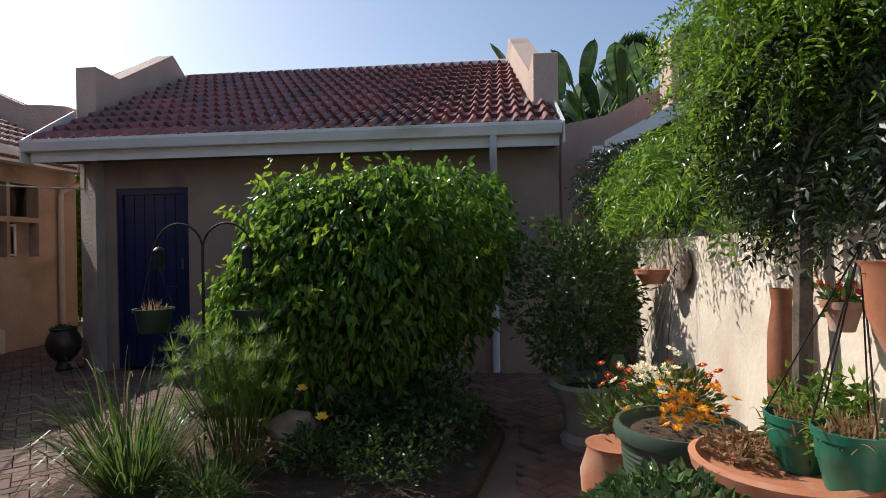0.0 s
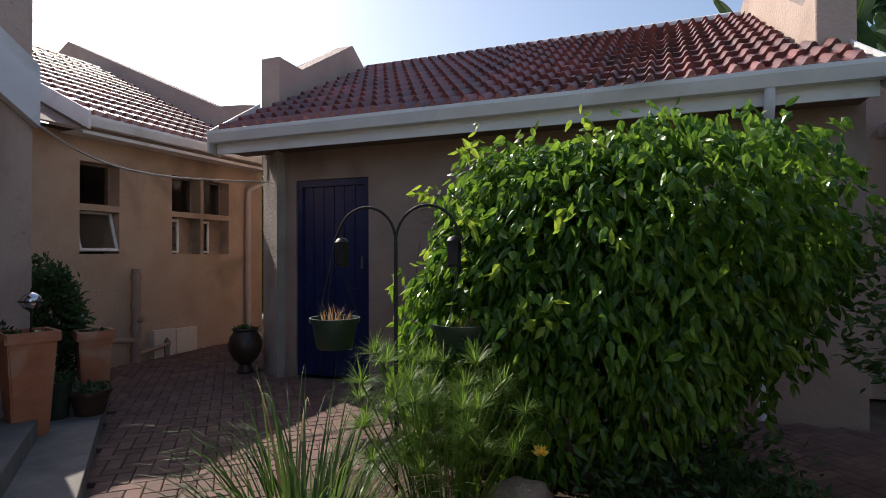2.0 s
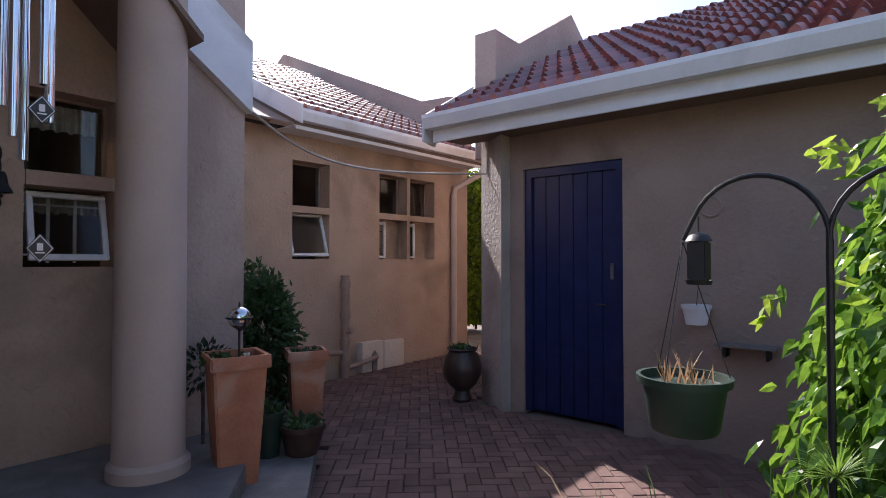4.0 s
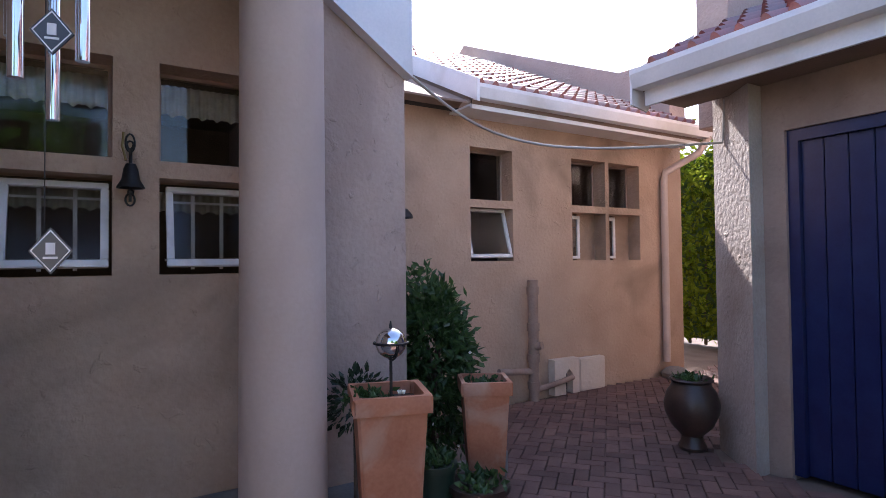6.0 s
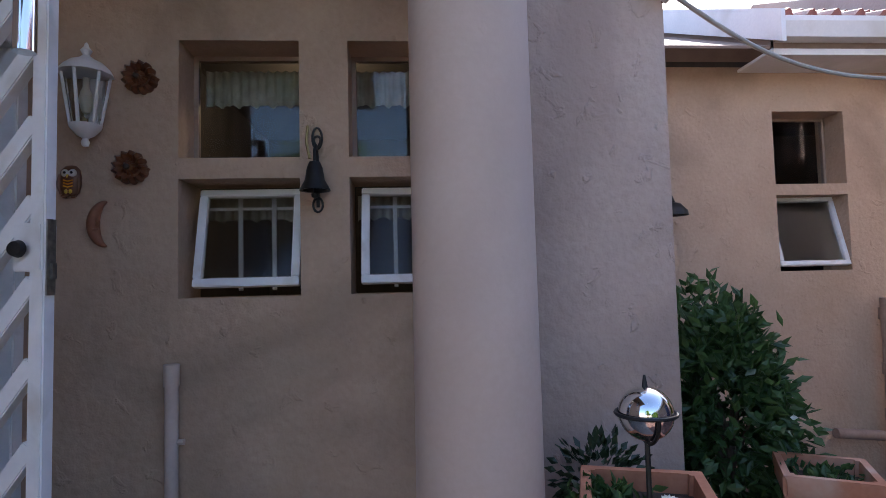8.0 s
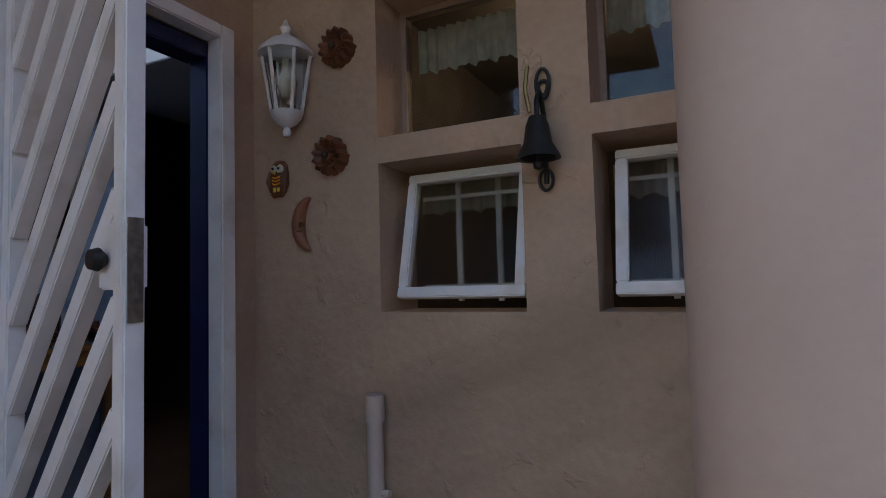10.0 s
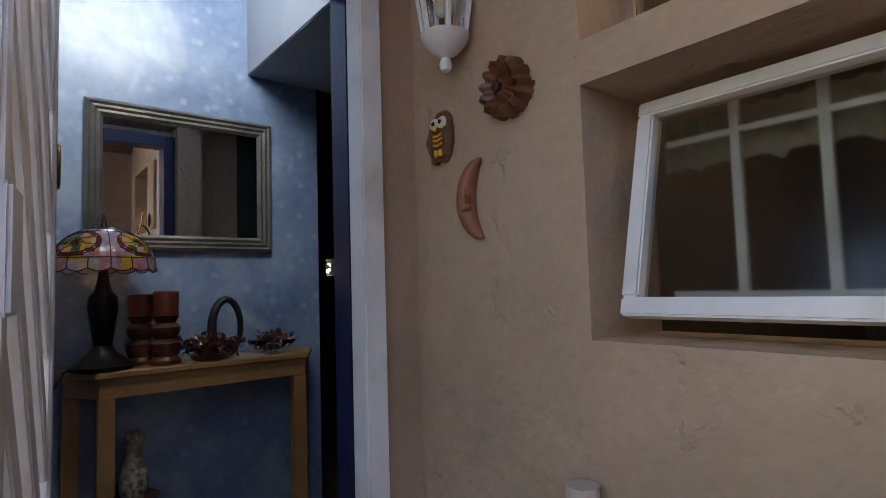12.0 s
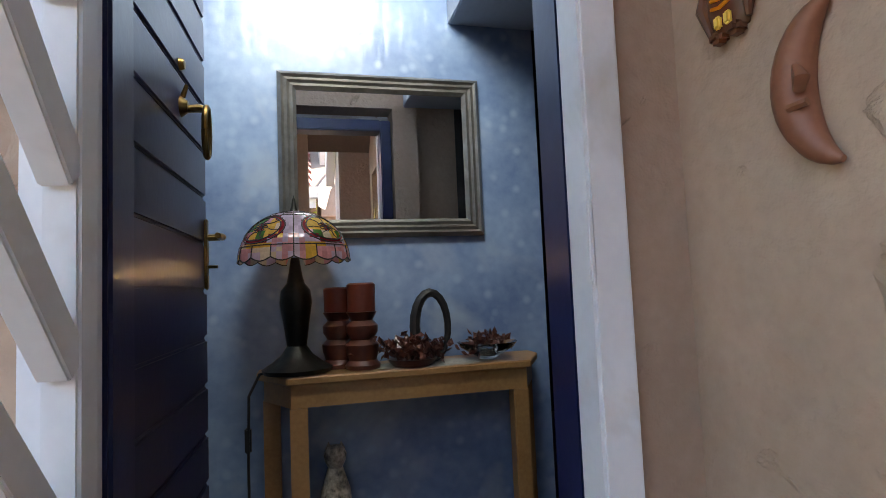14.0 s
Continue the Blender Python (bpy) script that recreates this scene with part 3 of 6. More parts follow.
for a, b in A_COLS:
    fixed_window("window_1", AX, a, b, 2.025, 2.555, 0.2, "fixed square upper pane in a plaster recess", "wing windows")
pane_window("window_2", AX, 6.11, 6.65, 1.40, 1.945, 0.17, 16, "white steel top-hung sash standing open", 0, "wing windows")
for a, b in A_COLS[1:]:
    w = thing("window_3", "narrow white sash with burglar bars in a plaster recess", "window", "wing windows", "structure", at=(AX - 0.16, a, 1.40))
    for lo, hi in (((0, 0.0, 0.02), (0.03, 0.03, 0.52)), ((0, 0.21, 0.02), (0.03, 0.25, 0.52)), ((0, 0.03, 0.02), (0.03, 0.21, 0.05)), ((0, 0.03, 0.48), (0.03, 0.21, 0.52))):
        box("sash", lo, hi, M["white"], w, 0.003)
    for i in range(2):
        box("burglar_bar", (-0.02, 0.08 + 0.06 * i, 0.05), (-0.01, 0.09 + 0.06 * i, 0.48), M["iron"], w)
    box("burglar_bar", (-0.02, 0.03, 0.14), (-0.01, 0.21, 0.15), M["iron"], w)
    box("burglar_bar", (-0.02, 0.03, 0.38), (-0.01, 0.21, 0.39), M["iron"], w)
    box("reveal", (-0.1, 0.25, 0), (-0.02, 0.54, 0.545), M["tan"], w)
    box("pane", (0.012, 0.03, 0.05), (0.016, 0.21, 0.48), M["glass"], w).visible_shadow = False

# soil pipe, gully boxes and lamp on the wing wall
sp = thing("soil_pipe", "brown painted soil pipe with collars and an inspection eye", "pipe", at=(-7.30, 6.80, GZ))
tube("pipe", [(0, 0, 0), (0, 0, 1.25)], 0.055, M["pipe_brown"], sp, 14)
for z in (0.12, 0.4, 0.72, 1.1):
    tube("collar", [(0, 0, z), (0, 0, z + 0.08)], 0.066, M["pipe_brown"], sp, 14)
tube("inspection_eye", [(0.02, 0, 0.56), (0.10, 0.03, 0.58)], 0.04, M["pipe_brown"], sp, 12)
tube("branch", [(0, -0.02, 0.3), (0, -0.45, 0.34)], 0.035, M["pipe_brown"], sp, 10)
tube("branch", [(0.0, 0.03, 0.10), (0.02, 0.40, 0.16), (0.0, 0.55, 0.18)], 0.03, M["pipe_brown"], sp, 10)
gb = thing("gully_surround", "cream plastered gully surround with an arched opening", "drain", at=(-7.41, 7.10, GZ))
prism("surround", [(0, 0), (0, 0.38), (0.36, 0.38), (0.36, 0), (0.26, 0), (0.26, 0.22), (0.21, 0.27), (0.16, 0.22), (0.16, 0)], "x", 0.0, 0.10, M["white_wall"], gb)
# near-black sheet stands in for the shade inside the arch
box("backing", (-0.005, 0.15, 0), (0.01, 0.27, 0.28), M["inner_shade"], gb)
box("surround_block", (0.0, 0.385, 0), (0.09, 0.78, 0.36), M["white_wall"], gb, 0.01)
wl = thing("wall_lamp", "small dark dome lamp on a wall arm", "lamp", at=(AX, 5.25, 1.83))
tube("arm", [(0, 0, 0.1), (0.14, 0, 0.12), (0.2, 0, 0.04)], 0.012, M["iron"], wl)
lathe("dome", [(0.0, 0.05), (0.04, 0.04), (0.085, -0.01), (0.09, -0.04), (0.085, -0.04), (0, 0.03)], M["iron"], wl, (0.2, 0, 0))


# ---------------------------------------------------------------- the main house: kitchen wall, porch, column
KX = -5.97
house = thing("main_house", "tan plastered main house with a covered porch", "house", kind="structure")
K_ROWS = ((1.345, 1.838), (1.925, 2.425))
K_COLS = ((2.52, 3.015), (3.22, 3.715))
wall_with_holes("kitchen_wall", "x", KX, KX - 0.25, 1.97, 3.86, GZ - 0.2, 3.4, [(a, b, c, d) for a, b in K_COLS for c, d in K_ROWS], M["tan"], house)
# tall end wall that carries on above the roof
box("end_wall", (-6.35, 3.86, GZ - 0.2), (-5.705, 4.49, 5.6), M["pink"], house, 0.012, "pinkish trowelled end wall")
box("return_wall", (AX - 0.1, 4.30, GZ - 0.2), (-6.352, 4.48, 3.4), M["tan"], house)
prism("verge_board", [(4.495, 2.46), (4.495, 2.98), (2.2, 4.59), (2.2, 4.07)], "x", -5.70, -5.62, M["fascia"], house, "white sloping verge board")
prism("raking_soffit", [(4.49, 2.47), (1.97, 4.23), (1.97, 4.26), (4.49, 2.50)], "x", -5.97, -5.705, M["soffit"], house)
prism("porch_soffit", [(3.84, 2.64), (3.40, 3.06), (-0.5, 3.20), (-0.5, 3.26), (3.38, 3.12), (3.84, 2.68)], "x", -5.969, -5.06, M["soffit"], house, "dark brown porch ceiling")
# Runs past the wind chime, unseen, and is widened to shade the kitchen wall.
prism("porch_soffit", [(3.20, 3.07), (-0.5, 3.20), (-0.5, 3.26), (3.20, 3.13)], "x", -5.058, -3.3, M["soffit"], house, "dark brown porch ceiling")
# unseen sides closing the rooms, near-black to give their shade
box("kitchen_side_wall", (-9.6, 1.98, GZ), (-6.225, 2.04, 2.9), M["inner_shade"], house)
box("kitchen_side_wall", (-9.6, 4.2, GZ), (-6.36, 4.29, 3.4), M["inner_shade"], house)
box("wing_side_wall", (-12.5, 4.30, GZ), (AX - 0.12, 4.40, 2.9), M["inner_shade"], wing)
box("kitchen_ceiling", (-9.6, 0.6, 2.9), (KX - 0.25, 4.3, 2.95), M["inner_shade"], house)
box("kitchen_back_wall", (-9.6, 0.6, GZ), (-9.5, 4.3, 2.9), M["inner_shade"], house)
# Unseen flat slab instead of the roof, keeps sun off the porch.
box("sun_blocking_slab", (-9.6, 0.3, 3.40), (KX - 0.002, 4.29, 3.5), M["soffit"], house)
column = tagged(lathe("column", [(0.0, 0), (0.215, 0), (0.215, 0.06), (0.188, 0.09), (0.186, 0.5), (0.178, 2.70), (0.0, 2.70)], M["column"], None, (-5.27, 3.652, PORCH_Z), 48), "smooth round plastered porch column", "column", kind="structure")


# ---------------------------------------------------------------- the entrance hall behind the open door
M["blue_wall"] = surface("sponged_blue_wall", (0.12, 0.185, 0.33), (0.24, 0.335, 0.48), 0.38, scale=5, fine=30, bump=0.1, dist=0.006, stain=(0.31, 0.38, 0.47), stain_scale=4, spec=0.5)
M["hall_floor"] = surface("brown_floor_tile", (0.16, 0.09, 0.06), (0.24, 0.15, 0.1), 0.4, scale=4, bump=0.1)
M["hall_grey"] = surface("grey_blue_paint", (0.30, 0.35, 0.42), (0.36, 0.41, 0.48), 0.6, scale=4, bump=0.1)
t, p = nodes_of(M["blue_wall"])
geo = t.nodes.new("ShaderNodeNewGeometry")
dots = t.nodes.new("ShaderNodeTexVoronoi")
dots.inputs["Scale"].default_value = 15
t.links.new(geo.outputs["Position"], dots.inputs["Vector"])
dr_ = t.nodes.new("ShaderNodeValToRGB")
dr_.color_ramp.elements[0].position, dr_.color_ramp.elements[1].position = 0.1, 0.3
dr_.color_ramp.elements[0].color, dr_.color_ramp.elements[1].color = (0.75, 0.75, 0.75, 1), (0, 0, 0, 1)
t.links.new(dots.outputs["Distance"], dr_.inputs[0])
dm = t.nodes.new("ShaderNodeMix")
dm.data_type = "RGBA"
old = p.inputs["Base Color"].links[0].from_socket
t.links.new(dr_.outputs[0], dm.inputs[0]), t.links.new(old, dm.inputs[6])
dm.inputs[7].default_value = (0.29, 0.38, 0.51, 1)
t.links.new(dm.outputs[2], p.inputs["Base Color"])
p.inputs["Roughness"].default_value = 0.42
p.inputs["Coat Weight"].default_value, p.inputs["Coat Roughness"].default_value = 0.35, 0.13
gloss = t.nodes.new("ShaderNodeTexNoise")
gloss.inputs["Scale"].default_value, gloss.inputs["Detail"].default_value = 26, 5
sq = t.nodes.new("ShaderNodeVectorMath")
sq.operation = "MULTIPLY"
sq.inputs[1].default_value = (1, 1, 0.35)
t.links.new(geo.outputs["Position"], sq.inputs[0]), t.links.new(sq.outputs[0], gloss.inputs["Vector"])
gb_ = t.nodes.new("ShaderNodeBump")
gb_.inputs["Strength"].default_value, gb_.inputs["Distance"].default_value = 0.5, 0.02
t.links.new(gloss.outputs[0], gb_.inputs["Height"]), t.links.new(gb_.outputs[0], p.inputs["Coat Normal"])
hall = thing("entrance_hall", "small hall with sponge-painted blue walls", "room", kind="structure")
HY = 0.875
box("mirror_wall", (-6.22, HY - 0.2, ROOM_Z - 0.3), (-4.45, HY, 3.35), M["blue_wall"], hall)
box("side_wall", (-4.60, HY, ROOM_Z - 0.3), (-4.45, 1.80, 3.35), M["blue_wall"], hall)
box("hall_floor", (-7.9, -1.5, ROOM_Z - 0.4), (-4.6, 1.985, ROOM_Z), M["hall_floor"], hall, 0.004)
box("bulkhead", (-6.9, HY, 2.367), (-5.905, 1.80, 3.2), M["hall_grey"], hall, 0.004)
box("corridor_wall", (-7.95, -1.6, ROOM_Z - 0.3), (-7.85, 1.97, 3.2), M["inner_shade"], hall)
wall_with_holes("corridor_end", "y", -1.5, -1.6, -7.85, -4.45, ROOM_Z - 0.3, 3.2, [(-7.56, -7.46, 1.58, 1.74)], M["inner_shade"], hall)
box("corridor_ceiling", (-7.95, -1.6, 3.2), (-5.905, 1.80, 3.26), M["inner_shade"], hall)
box("back_room_wall", (-4.5, -1.5, ROOM_Z - 0.3), (-4.45, HY - 0.2, 3.2), M["inner_shade"], hall)
box("back_room_ceiling", (-5.905, -1.6, 3.2), (-4.45, HY, 3.26), M["inner_shade"], hall)
# ceiling just inside the door; its unseen opening and lamp are added for light
bm = bmesh.new()
add_box(bm, (-5.905, HY, 3.35), (-4.45, 1.10, 3.41))
add_box(bm, (-5.905, 1.72, 3.35), (-4.45, 1.97, 3.41))
add_box(bm, (-5.905, 1.10, 3.35), (-5.72, 1.72, 3.41))
add_box(bm, (-4.85, 1.10, 3.35), (-4.45, 1.72, 3.41))
tagged(part("ceiling", bm, M["hall_grey"]), "hall ceiling with an unseen roof opening added for light", "ceiling", kind="structure")
sk = bpy.data.lights.new("assumed_skylight", "AREA")
sk.shape, sk.size, sk.size_y, sk.energy, sk.color = "RECTANGLE", 0.85, 0.6, 22, (0.74, 0.91, 1.0)
new("assumed_skylight", sk).matrix_world = pose(-5.285, 1.41, 3.40)

kl = bpy.data.lights.new("kitchen_lamp", "POINT")
kl.energy, kl.color, kl.shadow_soft_size = 2.5, (1.0, 0.72, 0.4), 0.08
new("kitchen_lamp", kl).location = (-7.4, 2.9, 2.6)

wall_with_holes("door_wall", "y", 1.97, 1.80, -5.97, -3.2, GZ - 0.2, 3.4, [(-5.847, -5.085, PORCH_Z, 2.36), (-5.75, -5.15, 2.62, 3.08)], M["tan"], house)
for lo, hi in (((-5.75, 1.86, 2.62), (-5.15, 1.91, 2.65)), ((-5.75, 1.86, 3.05), (-5.15, 1.91, 3.08)), ((-5.75, 1.86, 2.65), (-5.72, 1.91, 3.05)), ((-5.18, 1.86, 2.65), (-5.15, 1.91, 3.05))):
    box("fanlight_frame", lo, hi, M["white"], house)
fl = bpy.data.lights.new("fanlight", "AREA")
fl.shape, fl.size, fl.size_y, fl.energy, fl.color = "RECTANGLE", 0.54, 0.4, 3.6, (0.85, 0.93, 1.0)
new("fanlight", fl).matrix_world = pose(-5.45, 1.85, 2.85, -90)
for x0, x1 in ((-5.847, -5.785), (-5.15, -5.085)):
    box("outer_frame", (x0, 1.935, PORCH_Z), (x1, 2.005, 2.36), M["white"], house, 0.005, "white painted outer frame")
box("outer_frame", (-5.785, 1.935, 2.31), (-5.15, 2.005, 2.36), M["white"], house, 0.005, "white painted outer frame")
box("strike_plate", (-5.788, 1.962, 1.44), (-5.780, 2.009, 1.56), M["white"], house, 0.003)
for x0, x1, y0 in ((-5.842, -5.788, 1.84), (-5.158, -5.09, 1.83)):
    box("inner_frame", (x0, y0, ROOM_Z), (x1, 1.932, 2.31), M["navy"], house, 0.005, "navy painted door frame")
box("inner_frame", (-5.788, 1.83, 2.25), (-5.158, 1.932, 2.31), M["navy"], house, 0.005, "navy painted door frame")
box("threshold", (-5.846, 1.80, PORCH_Z), (-5.086, 2.06, ROOM_Z + 0.01), M["slab"], house, 0.01)

# the door, swung open into the hall
dr = thing("door_2", "navy blue boarded front door standing open into the hall", "door", kind="structure", at=(-5.142, 1.81, ROOM_Z + 0.01))
swing = pose(0, 0, 0, 0, 0, -2.5)
DW = 0.54
for i in range(16):
    z0 = 0.025 + i * 0.1115
    o = box("plank", (0.0, -DW, z0 + 0.003), (0.036, -0.01, z0 + 0.1085), M["navy"], dr, 0.005)
    o.matrix_local = swing
box("door_core", (0.007, -DW + 0.005, 0.0), (0.030, -0.012, 1.82), M["navy"], dr).matrix_local = swing
plate = box("handle_plate", (-0.008, -DW + 0.012, 1.03), (-0.001, -DW + 0.036, 1.20), M["brass"], dr, 0.003, "aged brass handle plate")
plate.matrix_local = swing
tube("lever", [(-0.006, -DW + 0.024, 1.155), (-0.034, -DW + 0.024, 1.155), (-0.042, -DW + 0.030, 1.155), (-0.044, -DW + 0.10, 1.152)], [0.008, 0.008, 0.009, 0.007], M["brass"], plate, label="brass lever")
tube("key", [(-0.006, -DW + 0.024, 1.085), (-0.03, -DW + 0.024, 1.085)], 0.004, M["brass"], plate, 6)
# knocker: a rosette plate, an arm and a long hinged loop
back = lathe("knocker_plate", [(0, 0.016), (0.012, 0.014), (0.018, 0.006), (0.022, 0)], M["brass"], dr, (0, 0, 0), 16, "aged brass knocker plate", turn=pose(-0.001, -0.31, 1.405, 0, -90, 0))
back.matrix_local = swing
tube("knocker_arm", [(-0.008, -0.31, 1.40), (-0.035, -0.31, 1.402), (-0.05, -0.31, 1.40)], [0.008, 0.009, 0.008], M["brass"], back)
tube("knocker_loop", [(-0.05, -0.31 + 0.021 * math.cos(a), 1.352 + 0.052 * math.sin(a)) for a in np.linspace(0, 6.2832, 24)], 0.0065, M["brass"], back, 8, "dark brass knocker loop")
tube("spindle", [(-0.004, -0.31, 1.425), (-0.012, -0.31, 1.45)], [0.006, 0.004], M["brass"], back, 8)
sp_ = lathe("spyhole", [(0, 0.012), (0.010, 0.01), (0.013, 0), (0, 0)], M["brass"], dr, (0, 0, 0), 12, turn=pose(-0.001, -0.30, 1.49, 0, -90, 0))
sp_.matrix_local = swing

# white security gate, swung open on to the porch
gate = thing("security_gate", "white steel security gate with diagonal slats standing open", "gate", at=(-5.150, 2.01, PORCH_Z + 0.12))
gate.rotation_euler = (0, 0, radians(-7.8))
GW, GH = 0.56, 2.0
for nm, lo, hi in (("stile", (-0.02, 0, 0), (0.02, 0.04, GH)), ("stile", (-0.02, GW - 0.04, 0), (0.02, GW, GH)), ("rail", (-0.02, 0.04, 0), (0.02, GW - 0.04, 0.04)), ("rail", (-0.02, 0.04, GH - 0.04), (0.02, GW - 0.04, GH))):
    box(nm, lo, hi, M["white"], gate, 0.004)
SLOPE = 1.31
k = -0.749
while k < GH:
    za, zb = k, k + SLOPE * (GW - 0.08)
    ya, yb = 0.04, GW - 0.04
    if za < 0.04:
        ya, za = ya + (0.04 - za) / SLOPE, 0.04
    if zb > GH - 0.04:
        yb, zb = yb - (zb - GH + 0.04) / SLOPE, GH - 0.04
    if yb - ya > 0.06:
        ln = math.hypot(yb - ya, zb - za)
        m = pose(0, (ya + yb) / 2, (za + zb) / 2, -math.degrees(math.atan2(za - zb, yb - ya)))
        box("slat", (-0.0175, -ln / 2 - 0.012, -0.021), (0.0175, ln / 2 + 0.012, 0.021), M["white"], gate, 0.003, turn=m)
    k += 0.2015
lk = box("lock_box", (-0.026, GW - 0.078, 1.12), (0.026, GW - 0.002, 1.24), M["white"], gate, 0.004)
box("lock_plate", (-0.014, GW - 0.0015, 1.06), (0.014, GW + 0.004, 1.25), M["lock_steel"], lk, label="worn grey steel lock plate")
box("latch", (-0.008, GW + 0.004, 1.10), (0.006, GW + 0.012, 1.14), M["lock_steel"], lk)
lathe("knob", [(0, 0.03), (0.018, 0.028), (0.022, 0.014), (0.01, 0.0), (0, 0)], M["iron"], lk, (0, 0, 0), 14, turn=pose(0.026, GW - 0.05, 1.175, 0, 90, 0))

# mirror
mir = thing("wall_mirror", "wall mirror in a ribbed pewter-coloured frame", "mirror", at=(-5.66, HY, 1.89))
M["pewter"] = surface("pewter_frame", (0.2, 0.19, 0.17), (0.33, 0.31, 0.28), 0.35, metal=0.8, scale=14, bump=0.1)
mm = bpy.data.materials.new("mirror_glass")
t, p = nodes_of(mm)
p.inputs["Base Color"].default_value = (0.88, 0.9, 0.9, 1)
p.inputs["Metallic"].default_value, p.inputs["Roughness"].default_value = 1.0, 0.01
HW, HH = 0.338, 0.272
prof = [(0.0, 0.0), (0.0, 0.018), (0.012, 0.03), (0.02, 0.022), (0.03, 0.027), (0.038, 0.019), (0.048, 0.024), (0.058, 0.012), (0.062, 0.0)]
bm = bmesh.new()
rings = []
for u, v in prof:
    rings.append([bm.verts.new((sx * (HW - u), v, sz * (HH - u))) for sx, sz in ((-1, -1), (1, -1), (1, 1), (-1, 1))])
for a, b in zip(rings, rings[1:]):
    for i in range(4):
        bm.faces.new((a[i], a[(i + 1) % 4], b[(i + 1) % 4], b[i]))
part("frame", bm, M["pewter"], mir)
box("mirror_glass", (-HW + 0.055, 0.003, -HH + 0.055), (HW - 0.055, 0.008, HH - 0.055), mm, mir)

# console table
TZ = 1.215
tab = thing("console_table", "oak console table with canted ends and square legs", "table", at=(-5.74, HY, ROOM_Z))
TH = TZ - ROOM_Z
prism("tabletop", [(-0.40, 0.012), (-0.40, 0.09), (-0.31, 0.25), (0.40, 0.25), (0.49, 0.09), (0.49, 0.012)], "z", TH - 0.022, TH, M["oak"], tab, bevel=0.004)
prism("apron", [(-0.38, 0.02), (-0.38, 0.085), (-0.30, 0.235), (0.39, 0.235), (0.47, 0.085), (0.47, 0.02)], "z", TH - 0.085, TH - 0.0225, M["oak"], tab)
for x, y in ((-0.28, 0.213), (0.37, 0.213), (-0.36, 0.05), (0.45, 0.05)):
    box("leg", (x - 0.024, y - 0.024, 0), (x + 0.024, y + 0.024, TH - 0.0855), M["oak"], tab, 0.003)

# stained-glass table lamp
M["lamp_base"] = surface("dark_bronze", (0.012, 0.012, 0.010), (0.03, 0.028, 0.022), 0.42, metal=0.7, scale=20, bump=0.2)
def stained(name, c):
    """Thin coloured glass: glossy, streaky, and letting some light through."""
    mat = surface(name, tuple(0.7 * v for v in c), tuple(min(1.0, 1.25 * v) for v in c), 0.2, scale=40, fine=160, bump=0.06, island=0.3)
    t, p = nodes_of(mat)
    tr, mx = t.nodes.new("ShaderNodeBsdfTranslucent"), t.nodes.new("ShaderNodeMixShader")
    tr.inputs[0].default_value = (*[min(1.0, 1.6 * v) for v in c], 1)
    mx.inputs[0].default_value = 0.4
    t.links.new(p.outputs[0], mx.inputs[1]), t.links.new(tr.outputs[0], mx.inputs[2])
    t.links.new(mx.outputs[0], t.nodes["Material Output"].inputs[0])
    return mat


SHADE_GLASS = [stained(n, c) for n, c in (("pale_lilac_glass", (0.36, 0.30, 0.40)), ("rose_glass", (0.40, 0.20, 0.22)), ("ruby_glass", (0.16, 0.012, 0.02)), ("amber_glass", (0.46, 0.29, 0.05)), ("leaf_green_glass", (0.05, 0.13, 0.03)), ("cream_glass", (0.45, 0.38, 0.28)))]
lamp = thing("table_lamp", "bronze table lamp with a domed stained-glass shade", "lamp", at=(-5.368, 1.03, TZ + 0.003))
lathe("base", [(0, 0), (0.095, 0), (0.10, 0.012), (0.07, 0.03), (0.045, 0.05), (0.028, 0.075), (0.03, 0.09), (0.038, 0.15), (0.046, 0.20), (0.042, 0.235), (0.026, 0.255), (0.02, 0.28), (0.012, 0.33), (0, 0.33)], M["lamp_base"], lamp, seg=20)
def dome_at(a, f):
    """A place on the shade: a round the stem, f from the crown (0) to the rim (1)."""
    q = 0.1 + 1.42 * f
    return Vector((0.158 * math.sin(q) * math.cos(a), 0.158 * math.sin(q) * math.sin(a), 0.318 + 0.148 * math.cos(q)))


def shade_glass(a, f, rnd):
    """Which glass lies where: lilac crown, four flower medallions with ruby rings, a scalloped rose border."""
    u = ((a / (math.pi / 2)) % 1.0 - 0.5) * 2
    d = math.hypot(u / 0.74, (f - 0.56) / 0.24)
    if f > 0.84:
        return rnd.choice((1, 1, 5, 0, 3))
    if d < 0.28:
        return 2 if d > 0.12 else 3
    if d < 0.86:
        return rnd.choice((3, 3, 5, 4, 3, 1))
    if d < 1.08:
        return 2
    return 0 if f < 0.55 else rnd.choice((0, 1, 0))


bm = bmesh.new()
glass_rnd = random.Random(8)
NA, NF = 64, 16
tints = {}
for i in range(NA):
    for j in range(NF):
        key = (i // 2, j // 2)
        a, f = 2 * math.pi * (i + 0.5) / NA, (j + 0.5) / NF
        g = shade_glass(a, f, glass_rnd)
        tints.setdefault((key, g in (3, 4, 5, 1)), g)
        g = tints[(key, True)] if g in (3, 4, 5, 1) else g
        rim = lambda k: 0.05 * abs(math.sin(8 * 2 * math.pi * k / NA)) if j == NF - 1 else 0.0
        q = [dome_at(2 * math.pi * x / NA, y) for x, y in ((i, j / NF), (i + 1, j / NF), (i + 1, (j + 1) / NF + rim(i + 1)), (i, (j + 1) / NF + rim(i)))]
        face = bm.faces.new([bm.verts.new(v) for v in q])
        face.material_index = g
shade = part("shade", bm, SHADE_GLASS[0], lamp, "rose, amber and lilac stained-glass shade with flower medallions")
for g in SHADE_GLASS[1:]:
    shade.data.materials.append(g)
bm = bmesh.new()
